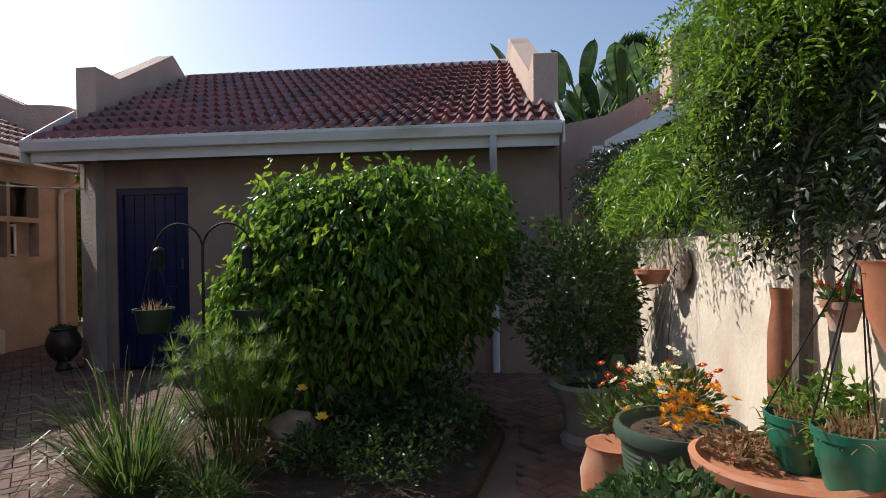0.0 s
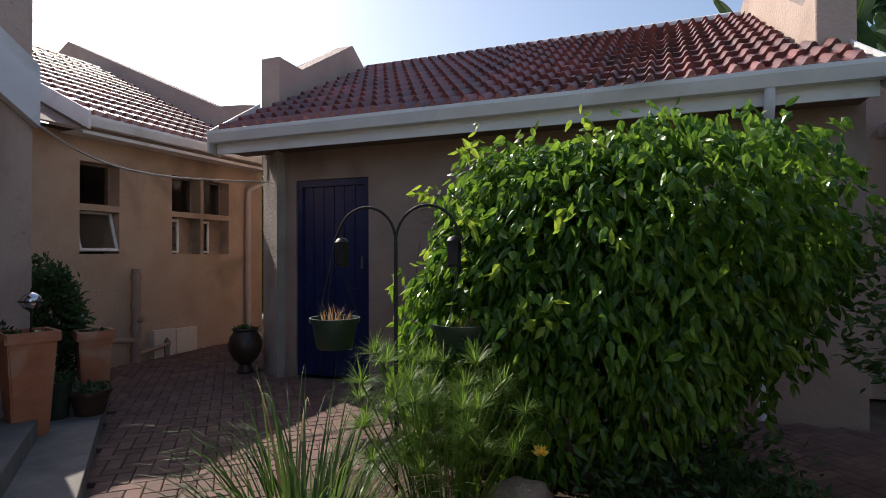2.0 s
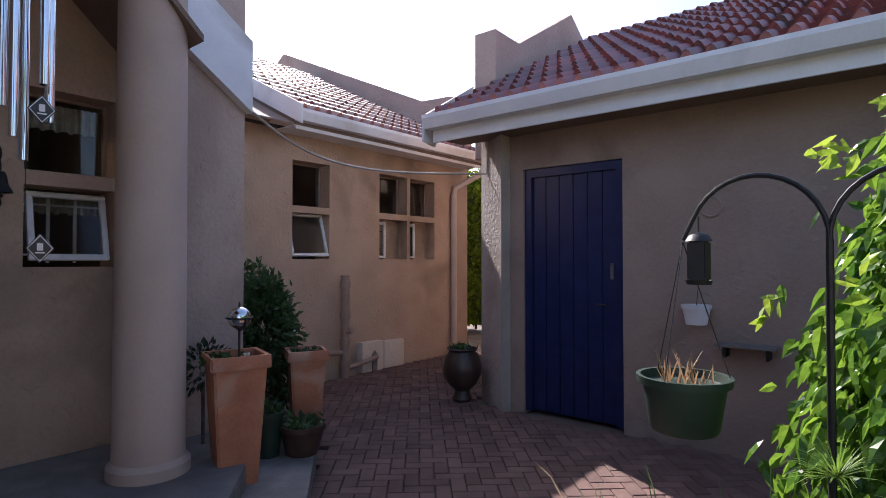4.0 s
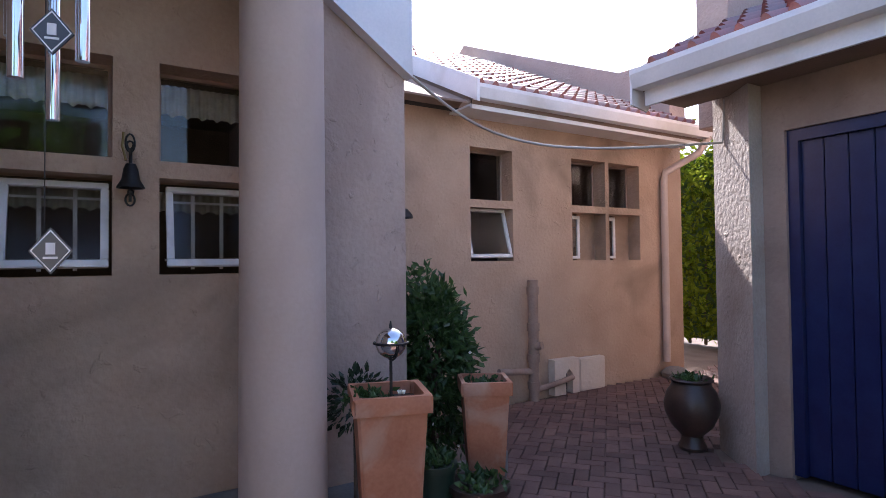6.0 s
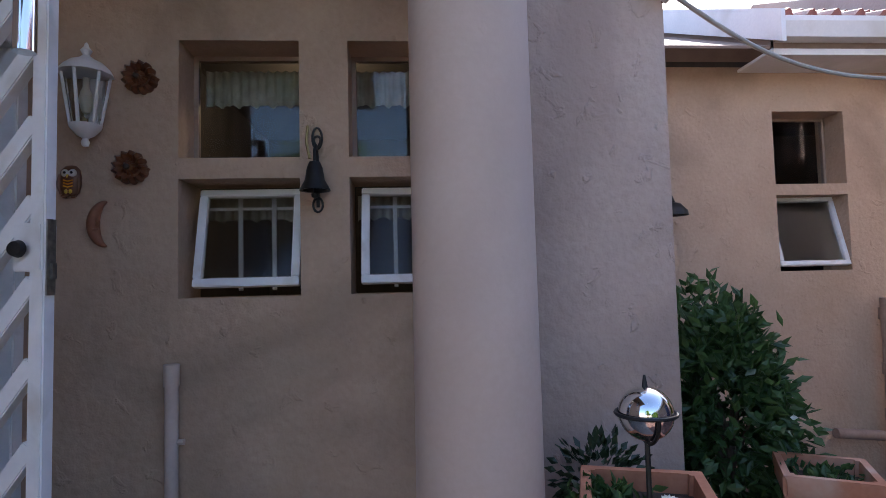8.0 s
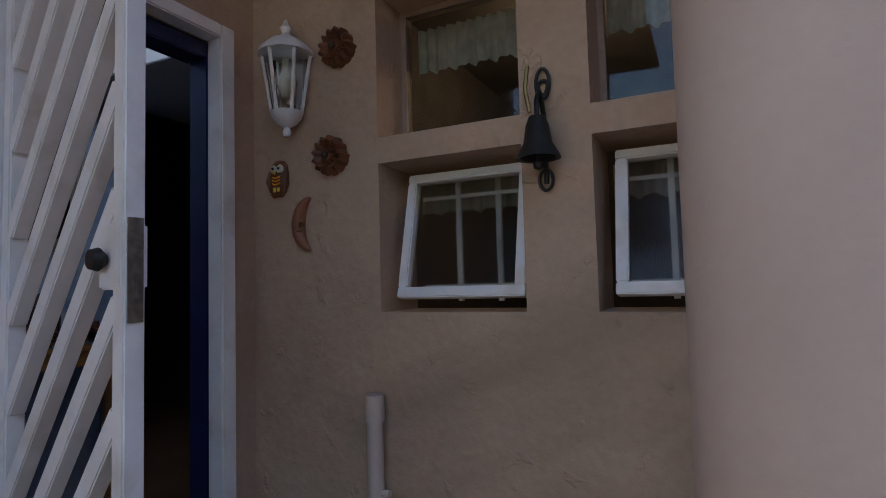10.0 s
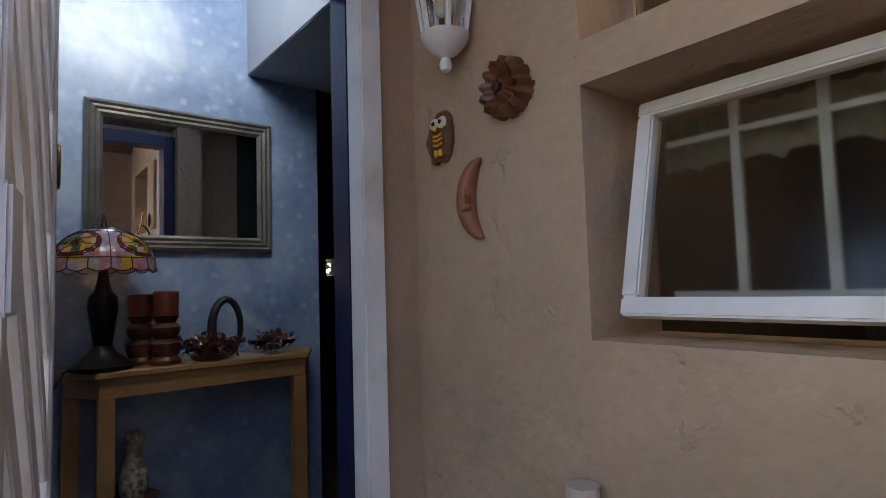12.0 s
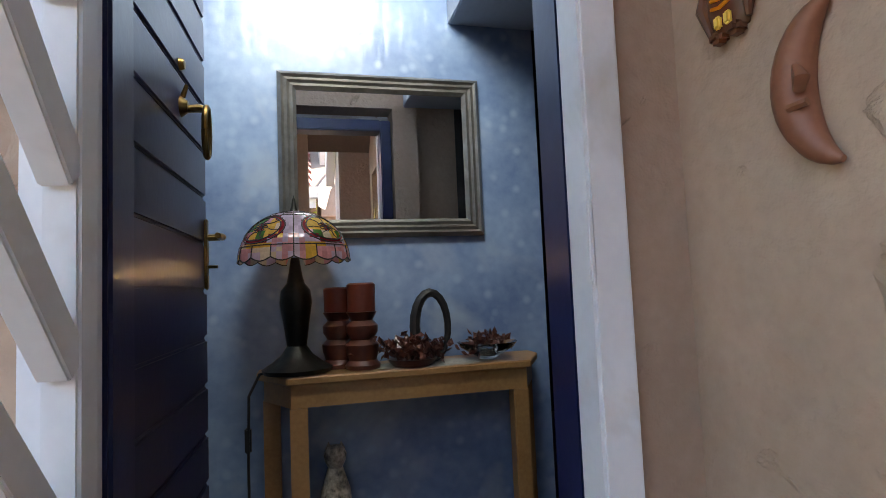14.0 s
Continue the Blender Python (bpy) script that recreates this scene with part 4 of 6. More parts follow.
def came(points, r=0.0016):
    add_tube(bm, [p + Vector((p.x, p.y, 0)).normalized() * 0.001 for p in points], r, 5)
for i in range(16):
    a = 2 * math.pi * i / 16
    came([dome_at(a, f) for f in (0.0, 0.1, 0.2, 0.3)])
    came([dome_at(a, f) for f in (0.84, 0.92, 1.0)])
for f in (0.1, 0.2, 0.3, 0.84):
    came([dome_at(2 * math.pi * i / 48, f) for i in range(49)])
came([dome_at(2 * math.pi * i / 96, 1.0 + 0.05 * abs(math.sin(8 * 2 * math.pi * i / 96))) for i in range(97)], 0.002)
for m in range(4):
    a0 = math.pi / 2 * (m + 0.5)
    oval = lambda k, s: dome_at(a0 + s * 0.58 * math.cos(k), 0.56 + s * 0.24 * math.sin(k))
    for sc in (1.05, 0.88):
        came([oval(2 * math.pi * k / 30, sc) for k in range(31)], 0.002)
    for k in range(7):
        petal = 2 * math.pi * k / 7
        came([oval(petal + 0.35 * math.sin(w), 0.08 + 0.28 * (1 - math.cos(w)) / 2) for w in np.linspace(0, 6.28, 9)], 0.0013)
        came([oval(petal + 0.2, 0.36), oval(petal + 0.4, 0.6), oval(petal + 0.3, 0.87)], 0.0013)
    came([dome_at(a0 + math.pi / 4, f) for f in np.linspace(0.3, 0.84, 6)])
tagged(part("leading", bm, M["iron"], shade, "dark lead came"), kind="stuff")
lathe("finial", [(0, 0.46), (0.014, 0.465), (0.008, 0.48), (0.005, 0.50), (0, 0.515)], M["lamp_base"], lamp, seg=10)
tube("cord", [(0.06, -0.02, 0.01), (0.105, 0.0, 0.0), (0.135, -0.01, -0.06), (0.14, -0.02, -0.25), (0.14, -0.03, -0.6), (0.12, -0.04, -TH + 0.01)], 0.004, M["iron"], lamp, 6)
box("cord_switch", (0.131, -0.035, -0.22), (0.149, -0.012, -0.15), M["iron"], lamp, 0.004)
bulb = bpy.data.lights.new("lamp_bulb", "POINT")
bulb.energy, bulb.color, bulb.shadow_soft_size = 0.22, (1.0, 0.62, 0.3), 0.02
new("lamp_bulb", bulb).location = (-5.368, 1.03, TZ + 0.30)

M["candle_wood"] = surface("dark_red_wood", (0.05, 0.014, 0.01), (0.12, 0.035, 0.02), 0.35, scale=16, bump=0.05)
M["wax"] = surface("dark_red_wax", (0.09, 0.018, 0.01), (0.14, 0.03, 0.016), 0.45, scale=10, bump=0.05)
for x, y, h in ((-5.49, 0.985, 0.0), (-5.555, 1.045, 0.01)):
    c = thing("candle_holder", "dark red turned wooden candle holder with a candle", "candle holder", "candle holders", at=(x, y, TZ + 0.002))
    lathe("stem", [(0, 0), (0.05, 0), (0.052, 0.012), (0.04, 0.025), (0.048, 0.05), (0.05, 0.07), (0.034, 0.085), (0.046, 0.105), (0.047, 0.125), (0.032, 0.14), (0.04, 0.155), (0.046, 0.165), (0, 0.165)], M["candle_wood"], c, seg=20)
    lathe("candle", [(0, 0.166), (0.041, 0.166), (0.042, 0.235 + h), (0.036, 0.24 + h), (0.0, 0.225 + h)], M["wax"], c, seg=20)
hn = thing("horn_ring", "polished black horn bent into a ring", "ornament", at=(-5.775, 1.0, TZ + 0.004))
tube("horn", [(0.066 * math.cos(a) * 0.8, 0.0, 0.105 + 0.105 * math.sin(a)) for a in np.linspace(-1.5, 4.9, 22)], [0.02 - 0.0125 * i / 21 for i in range(22)], M["iron"], hn, 8)
bw = thing("flower_bowl", "low arrangement of dark red fabric flowers", "ornament", at=(-5.70, 1.06, TZ + 0.004))
rng = np.random.default_rng(3)
lathe("dish", [(0, 0), (0.06, 0), (0.075, 0.02), (0.07, 0.02), (0.05, 0.008), (0, 0.006)], M["candle_wood"], bw, seg=18)
P = rng.normal(size=(260, 3)) * (0.05, 0.03, 0.014) + (0, 0, 0.045)
leaf_mesh("petals", P, rng.normal(size=(260, 3)) + (0, 0, 0.6), 0.028, 0.022, M["candle_wood"], bw, seed=4)
gb2 = thing("glass_bowl", "small fluted glass bowl of potpourri", "bowl", at=(-5.945, 1.03, TZ + 0.004))
lathe("bowl", [(0, 0), (0.03, 0), (0.035, 0.006), (0.085, 0.035), (0.095, 0.05), (0.088, 0.05), (0.03, 0.012), (0, 0.01)], M["glass"], gb2, seg=20)
P = rng.normal(size=(120, 3)) * (0.03, 0.03, 0.01) + (0, 0, 0.05)
leaf_mesh("potpourri", P, rng.normal(size=(120, 3)), 0.03, 0.02, M["candle_wood"], gb2, seed=5)
bm = bmesh.new()
bmesh.ops.create_circle(bm, cap_ends=True, segments=40, radius=1)
for i, v in enumerate(bm.verts):
    v.co = (v.co.x * (0.21 + 0.008 * (i % 2)), v.co.y * (0.075 + 0.006 * (i % 2)), 0)
runner = part("lace_runner", bm, M["lace"])
runner.location = (-5.76, 1.04, TZ + 0.002)
tagged(runner, "cream crocheted lace runner on the console table", "table runner")
# spotted cat figure under the table
M["spotted"] = surface("spotted_ceramic", (0.03, 0.025, 0.02), (0.6, 0.52, 0.4), 0.3, scale=60, fine=90, bump=0)
bm = bmesh.new()
add_lathe(bm, [(0, 0), (0.06, 0.0), (0.075, 0.05), (0.07, 0.14), (0.045, 0.22), (0.035, 0.25), (0.05, 0.28), (0.055, 0.31), (0.04, 0.345), (0, 0.355)], seg=16)
add_lathe(bm, [(0, 0.0), (0.018, 0.0), (0.0, 0.035)], (0.03, 0, 0.335), 8)
add_lathe(bm, [(0, 0.0), (0.018, 0.0), (0.0, 0.035)], (-0.03, 0, 0.335), 8)
fig = part("cat_figurine", bm, M["spotted"], None, "", True)
fig.location, fig.scale = (-5.47, 0.98, ROOM_Z + 0.35), (0.62, 0.62, 0.62)
tagged(fig, "spotted ceramic wild cat figurine under the console table", "figurine")
stl = thing("plinth", "small dark plinth under the figurine", "stand", at=(-5.47, 0.98, ROOM_Z))
lathe("block", [(0, 0), (0.08, 0), (0.085, 0.02), (0.07, 0.33), (0.08, 0.35), (0, 0.35)], M["candle_wood"], stl, seg=16)


# ---------------------------------------------------------------- kitchen windows and what hangs on the kitchen wall
for i, (a, b) in enumerate(K_COLS):
    pane_window("window_4", KX, a + 0.035, b - 0.01, 1.36, 1.812, 0.165, 14, "white steel top-hung kitchen sash standing open", 2, "kitchen windows", "hazy")
    fixed_window("window_5", KX, a, b, 1.93, 2.425, 0.18, "fixed dark upper kitchen pane with a lace valance", "kitchen windows")
    for z0, z1, nm in ((2.22, 2.40, "upper"), (1.68, 1.80, "lower")):
        V, F, n = [], [], 48
        for k in range(n + 1):
            y = a + 0.01 + (b - a - 0.02) * k / n
            x = KX - 0.29 + 0.012 * math.sin(k * 1.55)
            V += [(x, y, z1), (x, y, z0 + 0.018 * abs(math.sin(k * 0.4)))]
        F = [(2 * k, 2 * k + 1, 2 * k + 3, 2 * k + 2) for k in range(n)]
        tagged(raw("lace_valance", V, F, M["lace"], None, "", True), "cream lace valance hanging inside the kitchen window", "curtain", "kitchen curtains")

lan = thing("wall_lantern", "white painted carriage lantern on the kitchen wall", "lamp", at=(KX, 2.18, 2.15))
box("bracket", (0.0, -0.03, -0.06), (0.02, 0.03, 0.10), M["white"], lan, 0.004)
LX = 0.055
lathe("body", [(0, -0.10), (0.05, -0.10), (0.082, 0.105), (0, 0.105)], M["glass"], lan, (LX, 0, 0), 6, "clear glass panes").visible_shadow = False
lathe("bulb", [(0, -0.06), (0.014, -0.05), (0.026, 0.0), (0.02, 0.03), (0.012, 0.05), (0.012, 0.09), (0, 0.09)], M["petal_white"], lan, (LX, 0, 0), 14)
lathe("roof", [(0.0, 0.10), (0.10, 0.105), (0.092, 0.125), (0.06, 0.155), (0.03, 0.17), (0.012, 0.185), (0.022, 0.205), (0.01, 0.22), (0.006, 0.235), (0, 0.24)], M["white"], lan, (LX, 0, 0), 12)
lathe("base", [(0, -0.19), (0.012, -0.185), (0.016, -0.17), (0.01, -0.155), (0.035, -0.14), (0.055, -0.115), (0.06, -0.10), (0, -0.095)], M["white"], lan, (LX, 0, 0), 12)
for i in range(6):
    a = 2 * math.pi * i / 6
    tube("rib", [(LX + 0.052 * math.cos(a), 0.052 * math.sin(a), -0.10), (LX + 0.084 * math.cos(a), 0.084 * math.sin(a), 0.105)], 0.007, M["white"], lan, 6)
tube("arm", [(0.01, 0, -0.02), (0.03, 0, -0.13), (LX, 0, -0.15)], 0.009, M["white"], lan, 6)

M["leafclay"] = surface("red_brown_glazed_clay", (0.08, 0.025, 0.014), (0.2, 0.075, 0.03), 0.35, scale=18, bump=0.25)
def rosette(y, z, r):
    ob = thing("flower_plaque", "red-brown glazed clay flower plaque on the wall", "wall ornament", "wall plaques", at=(KX, y, z))
    bm = bmesh.new()
    n, rings = 104, []
    for f, hgt in ((0.0, 0.03), (0.25, 0.035), (0.45, 0.018), (0.75, 0.04), (0.95, 0.03), (1.0, 0.0)):
        rings.append([bm.verts.new((hgt + 0.007 * math.cos(13 * 2 * math.pi * k / n) * f, f * r * (1 + 0.055 * math.cos(13 * 2 * math.pi * k / n)) * math.cos(2 * math.pi * k / n) + 1e-4 * k, f * r * (1 + 0.055 * math.cos(13 * 2 * math.pi * k / n)) * math.sin(2 * math.pi * k / n))) for k in range(n)])
    for a, b in zip(rings[1:], rings[2:]):
        for k in range(n):
            bm.faces.new((a[k], a[(k + 1) % n], b[(k + 1) % n], b[k]))
    bm.faces.new(rings[1])
    part("plaque", bm, M["leafclay"], ob, "", True)
    lathe("flower_centre", [(0, 0.02), (r * 0.16, 0.014), (r * 0.2, 0)], M["clay"], ob, (0, 0, 0), 14, turn=pose(0.03, 0, 0, 0, 90, 0))
rosette(2.365, 2.26, 0.068)
rosette(2.33, 1.885, 0.068)

owl = thing("owl_plaque", "small brown and yellow ceramic owl on the wall", "wall ornament", at=(KX, 2.095, 1.83))
lathe("body", [(0, -0.06), (0.025, -0.055), (0.04, -0.02), (0.04, 0.02), (0.034, 0.05), (0.02, 0.066), (0, 0.07)], M["leafclay"], owl, (0.0, 0, 0), 18).scale = (0.5, 1.1, 1)
for s in (-1, 1):
    e = lathe("eye", [(0, 0.004), (0.013, 0.003), (0.018, -0.004)], M["petal_white"], owl, (0, 0, 0), 14, turn=pose(0.0185, s * 0.0135, 0.034, 0, 90, 0))
    lathe("pupil", [(0, 0.004), (0.005, 0.003), (0.006, 0)], M["iron"], e, (0, 0, 0), 8, turn=pose(0.021, s * 0.0135, 0.036, 0, 90, 0))
tube("beak", [(0.024, 0, 0.026), (0.028, 0, 0.012)], [0.005, 0.001], M["petal_yellow"], owl, 6)
for k in range(3):
    tube("breast_bar", [(0.019, -0.018, 0.006 - 0.012 * k), (0.023, 0, 0.0 - 0.012 * k), (0.019, 0.018, 0.006 - 0.012 * k)], 0.0028, M["petal_orange"], owl, 6, "orange glazed bar")
for s in (-1, 1):
    box("breast_patch", (0.014, s * 0.009 - 0.006, -0.05), (0.023, s * 0.009 + 0.006, -0.032), M["petal_yellow"], owl, 0.003, "yellow glazed patch")
    tube("wing", [(0.008, s * 0.038, 0.03), (0.014, s * 0.041, -0.01), (0.008, s * 0.034, -0.05)], [0.006, 0.010, 0.004], M["leafclay"], owl, 8)
for s in (-1, 1):
    box("foot", (0.0, s * 0.016 - 0.012, -0.068), (0.024, s * 0.016 + 0.012, -0.05), M["leafclay"], owl, 0.006)

moon = thing("moon_plaque", "terracotta crescent moon plaque on the wall", "wall ornament", at=(KX, 2.228, 1.655))
pts = [(0.012, 0.03 - 0.068 * math.cos(a), 0.094 * math.sin(a)) for a in np.linspace(-1.35, 1.35, 19)]
bm = bmesh.new()
add_tube(bm, pts, [0.004 + 0.021 * math.sin(math.pi * i / 18) ** 0.8 for i in range(19)], 12)
crescent = part("crescent", bm, M["moon_clay"], moon, "", True)
tube("nose", [(0.026, -0.022, 0.026), (0.036, -0.006, 0.004), (0.030, -0.016, -0.006)], [0.004, 0.009, 0.006], M["moon_clay"], moon, 8)
tube("lip", [(0.03, -0.006, -0.022), (0.034, -0.028, -0.024)], 0.005, M["moon_clay"], moon, 6)

bell = thing("door_bell", "black cast-iron bell on a scrolled wall bracket", "bell", at=(KX, 3.09, 1.80))
lathe("bell", [(0.0, 0.09), (0.022, 0.085), (0.032, 0.06), (0.04, 0.01), (0.06, -0.025), (0.062, -0.032), (0.05, -0.03), (0.03, 0.01), (0, 0.07)], M["iron"], bell, (0.085, 0, 0), 24)
tube("clapper", [(0.085, 0, 0.05), (0.085, 0, -0.04)], 0.006, M["iron"], bell, 8)
lathe("clapper_ball", [(0, -0.065), (0.014, -0.058), (0.016, -0.045), (0, -0.036)], M["iron"], bell, (0.085, 0, 0), 12)
tube("bracket", [(0.085, 0, 0.09), (0.085, 0, 0.13), (0.06, 0, 0.16), (0.03, 0, 0.14), (0.01, 0, 0.1), (0.008, 0, -0.09)], 0.007, M["iron"], bell, 8)
tube("scroll", [(0.01, 0.014 * math.sin(a) , 0.16 + 0.05 * math.sin(a / 2) - 0.0 * a) for a in np.linspace(0, 6.28, 14)], 0.005, M["iron"], bell, 6)
tube("scroll", [(0.012, 0.02 * math.cos(a), 0.20 + 0.045 * math.sin(a)) for a in np.linspace(0, 6.28, 16)], 0.005, M["iron"], bell, 6)
tube("scroll", [(0.012, 0.02 * math.cos(a), -0.08 + 0.03 * math.sin(a)) for a in np.linspace(0, 6.28, 16)], 0.005, M["iron"], bell, 6)
tube("pull_cord", [(0.06, -0.03, 0.24), (0.07, -0.035, 0.17), (0.085, -0.02, 0.1)], 0.006, M["brass"], bell, 6)

wp = thing("waste_pipe", "short painted waste pipe standing against the wall", "pipe", at=(KX + 0.035, 2.51, PORCH_Z))
tube("pipe", [(0, 0, 0), (0, 0, 0.80)], 0.026, M["pvc"], wp, 14)
tube("collar", [(0, 0, 0.80), (0, 0, 0.885)], 0.031, M["pvc"], wp, 14)
tube("clip", [(0, 0.02, 0.58), (0.0, 0.05, 0.58)], 0.012, M["pvc"], wp, 8)

# wind chimes under the porch
ch = thing("wind_chime", "wind chime of polished steel tubes with dark diamond tags", "wind chime", at=(-4.43, 2.86, 2.62))
lathe("disc", [(0, 0), (0.095, 0), (0.095, 0.012), (0, 0.012)], M["iron"], ch, seg=24)
tube("hanger", [(0, 0, 0.01), (0, 0, 0.58)], 0.003, M["iron"], ch, 5)
for i, zl in enumerate((-0.60, -0.72, -0.86, -0.68, -0.80)):
    a = 2 * math.pi * i / 5 + 0.5
    x, y = 0.075 * math.cos(a), 0.075 * math.sin(a)
    tube("chime_tube", [(x, y, -0.12), (x, y, zl)], 0.016, M["steel"], ch, 14)
    tube("string", [(x, y, 0), (x, y, -0.12)], 0.0015, M["iron"], ch, 4)
tube("string", [(0, 0, 0), (0, 0, -1.2)], 0.0015, M["iron"], ch, 4)
M["tag"] = surface("black_enamel_tag", (0.02, 0.02, 0.028), (0.04, 0.04, 0.05), 0.3, bump=0)
for z in (-0.70, -1.19):
    tg = prism("diamond_tag", [(0, -0.052), (0.042, 0), (0, 0.052), (-0.042, 0)], "y", -0.004, 0.004, M["tag"], ch, "black diamond-shaped tag with a pale emblem")
    tg.matrix_local = pose(0.105, 0.02, z, 0, 0, 80)
    em = prism("emblem", [(0.0, -0.047), (0.038, 0), (0, 0.047), (-0.038, 0), (-0.035, 0), (0, 0.043), (0.035, 0), (0, -0.043), (-0.035, 0), (-0.038, 0)], "y", -0.0052, -0.0042, M["white"], tg)
    box("emblem_bar", (-0.009, -0.0056, -0.008), (0.009, -0.0044, 0.018), M["fascia"], tg)
    box("emblem_bar", (-0.014, -0.0056, -0.018), (0.014, -0.0044, -0.013), M["fascia"], tg)

# sagging cable from the end wall to the cottage corner
A0, A1 = Vector((-5.68, 4.50, 2.50)), Vector((-5.30, 6.98, 2.28))
cb = tagged(tube("cable", [(A0.lerp(A1, f) - Vector((0.62 * math.sin(math.pi * f) ** 1.0 * 0.9, 0, 0.10 * math.sin(math.pi * f)))) for f in np.linspace(0, 1, 20)] + [(-5.28, 6.97, 2.38), (-5.27, 6.97, 2.6)], 0.010, M["cable"], None, 8), "sagging grey cable strung between the two houses", "cable")


# ---------------------------------------------------------------- plants
def crown_points(rng, n, centre, radii, shell=0.72, low=-1.0, bumps=9, amp=0.16):
    """Places in the outer layer of a lumpy crown, and the way out at each."""
    d = rng.normal(size=(n * 3, 3))
    d /= np.linalg.norm(d, axis=1, keepdims=True)
    d = d[d[:, 2] > low][:n]
    lobes = rng.normal(size=(bumps, 3))
    lobes /= np.linalg.norm(lobes, axis=1, keepdims=True)
    swell = 1 + amp * (np.maximum(0, d @ lobes.T) ** 6).sum(1) - amp * 0.6
    r = (shell + (1 - shell) * rng.random(len(d)) ** 0.6) * swell
    return np.array(centre) + d * r[:, None] * np.array(radii), d


def clumps(rng, P, D, per, spread, droop):
    """Leaves gathered round twig ends: per leaves at each place."""
    Q = np.repeat(P, per, 0) + rng.normal(size=(len(P) * per, 3)) * spread
    W = np.repeat(D, per, 0) + rng.normal(size=(len(P) * per, 3)) * 0.75 + np.array([0, 0, -droop])
    return Q, W


def limbs(parent, rng, base, top, count, reach, r0):
    tube("trunk", [base, (Vector(base) + Vector(top)) / 2 + Vector((rng.normal() * 0.03, rng.normal() * 0.03, 0)), top], [r0, r0 * 0.8, r0 * 0.6], M["bark"], parent, 8)
    for i in range(count):
        a = 2 * math.pi * i / count + rng.normal() * 0.3
        p0 = Vector(base).lerp(Vector(top), 0.55 + 0.45 * rng.random())
        p2 = Vector(top) + Vector((math.cos(a) * reach[0], math.sin(a) * reach[1], reach[2] * (0.2 + 0.8 * rng.random())))
        tube("branch", [p0, p0.lerp(p2, 0.5) + Vector((0, 0, 0.06)), p2], [r0 * 0.5, r0 * 0.3, r0 * 0.1], M["bark"], parent, 5)


rng = np.random.default_rng(11)
bed = tagged(prism("garden_bed", [(-2.75, 3.35), (-2.3, 2.9), (-1.6, 2.75), (-0.9, 3.0), (-0.1, 3.5), (0.1, 4.6), (-0.2, 5.6), (-1.2, 5.8), (-2.1, 5.3), (-2.7, 4.4)], "z", GZ - 0.1, GZ + 0.05, M["soil"], bevel=0.02), "dark soil garden bed", "garden bed", kind="structure")

# the round weeping shrub
bush = thing("weeping_fig", "rounded weeping fig shrub with glossy drooping leaves", "shrub", at=(-1.18, 4.88, GZ))
limbs(bush, rng, (0, 0, 0), (0, 0, 0.95), 13, (0.9, 0.65, 0.95), 0.06)
def boxy(P, centre, radii, k=0.5):
    """Swells a round crown towards its corners."""
    q = (P - np.array(centre)) / np.array(radii)
    r = np.linalg.norm(q, axis=1, keepdims=True)
    m = (np.abs(q) ** 2.8).sum(1, keepdims=True) ** (1 / 2.8)
    return np.array(centre) + q * (1 - k + k * r / np.maximum(m, 1e-6)) * np.array(radii)


P, D = crown_points(rng, 1300, (-0.03, 0, 1.25), (0.94, 0.78, 0.89), 0.72, -0.8, 13, 0.25)
P = boxy(P, (-0.03, 0, 1.25), (0.94, 0.78, 0.89), 0.3)
Q, W = clumps(rng, P, D * 0.7, 12, 0.06, 1.35)
leaf_mesh("crown", Q, W, rng.uniform(0.065, 0.11, len(Q)), rng.uniform(0.036, 0.056, len(Q)), M["ficus"], bush, seed=1, bend=0.15, broad=True)
P, D = crown_points(rng, 4600, (0, 0, 1.2), (0.78, 0.62, 0.68), 0.35, -0.95, 8, 0.1)
leaf_mesh("inner_foliage", boxy(P, (0, 0, 1.2), (0.78, 0.62, 0.68), 0.3), D + rng.normal(size=D.shape) * 0.8, 0.11, 0.055, M["ficus"], bush, seed=17)
P, D = crown_points(rng, 320, (-0.03, 0, 1.02), (0.94, 0.78, 0.80), 0.9, -0.6, 12, 0.2)
P, D = P[P[:, 2] < 1.35], D[P[:, 2] < 1.35]
P = np.repeat(P, 7, 0) + np.tile(np.linspace(0, -0.34, 7), len(P))[:, None] * np.array([0, 0, 1.0]) + rng.normal(size=(len(P) * 7, 3)) * 0.018
leaf_mesh("hanging_foliage", P, rng.normal(size=P.shape) * 0.5 + (0, 0, -0.9), 0.09, 0.046, M["ficus"], bush, seed=2, broad=True)
S0 = crown_points(rng, 70, (-0.05, 0, 1.25), (0.96, 0.80, 0.88), 0.95, -0.2, 12, 0.3)[0]
P = np.repeat(S0, 6, 0) + rng.normal(size=(len(S0) * 6, 3)) * 0.03
leaf_mesh("young_foliage", P, rng.normal(size=P.shape) * 0.6 + (0, 0, -0.5), 0.085, 0.045, M["ficus_young"], bush, "pale young shoots", seed=3, broad=True)

# papyrus
pap = thing("papyrus", "clump of papyrus with feathery umbels", "plant", at=(-1.70, 3.82, GZ))
stems, tops = [], []
for i in range(80):
    a, r = rng.uniform(0, 6.28), rng.uniform(0.02, 0.16)
    h, lean = rng.uniform(0.45, 1.0), rng.uniform(0.05, 0.32)
    b = (r * math.cos(a), r * math.sin(a), 0)
    tp = (b[0] + lean * math.cos(a), b[1] + lean * math.sin(a), h * (1 - 0.25 * lean))
    stems.append((b, tp)), tops.append(tp)
bm = bmesh.new()
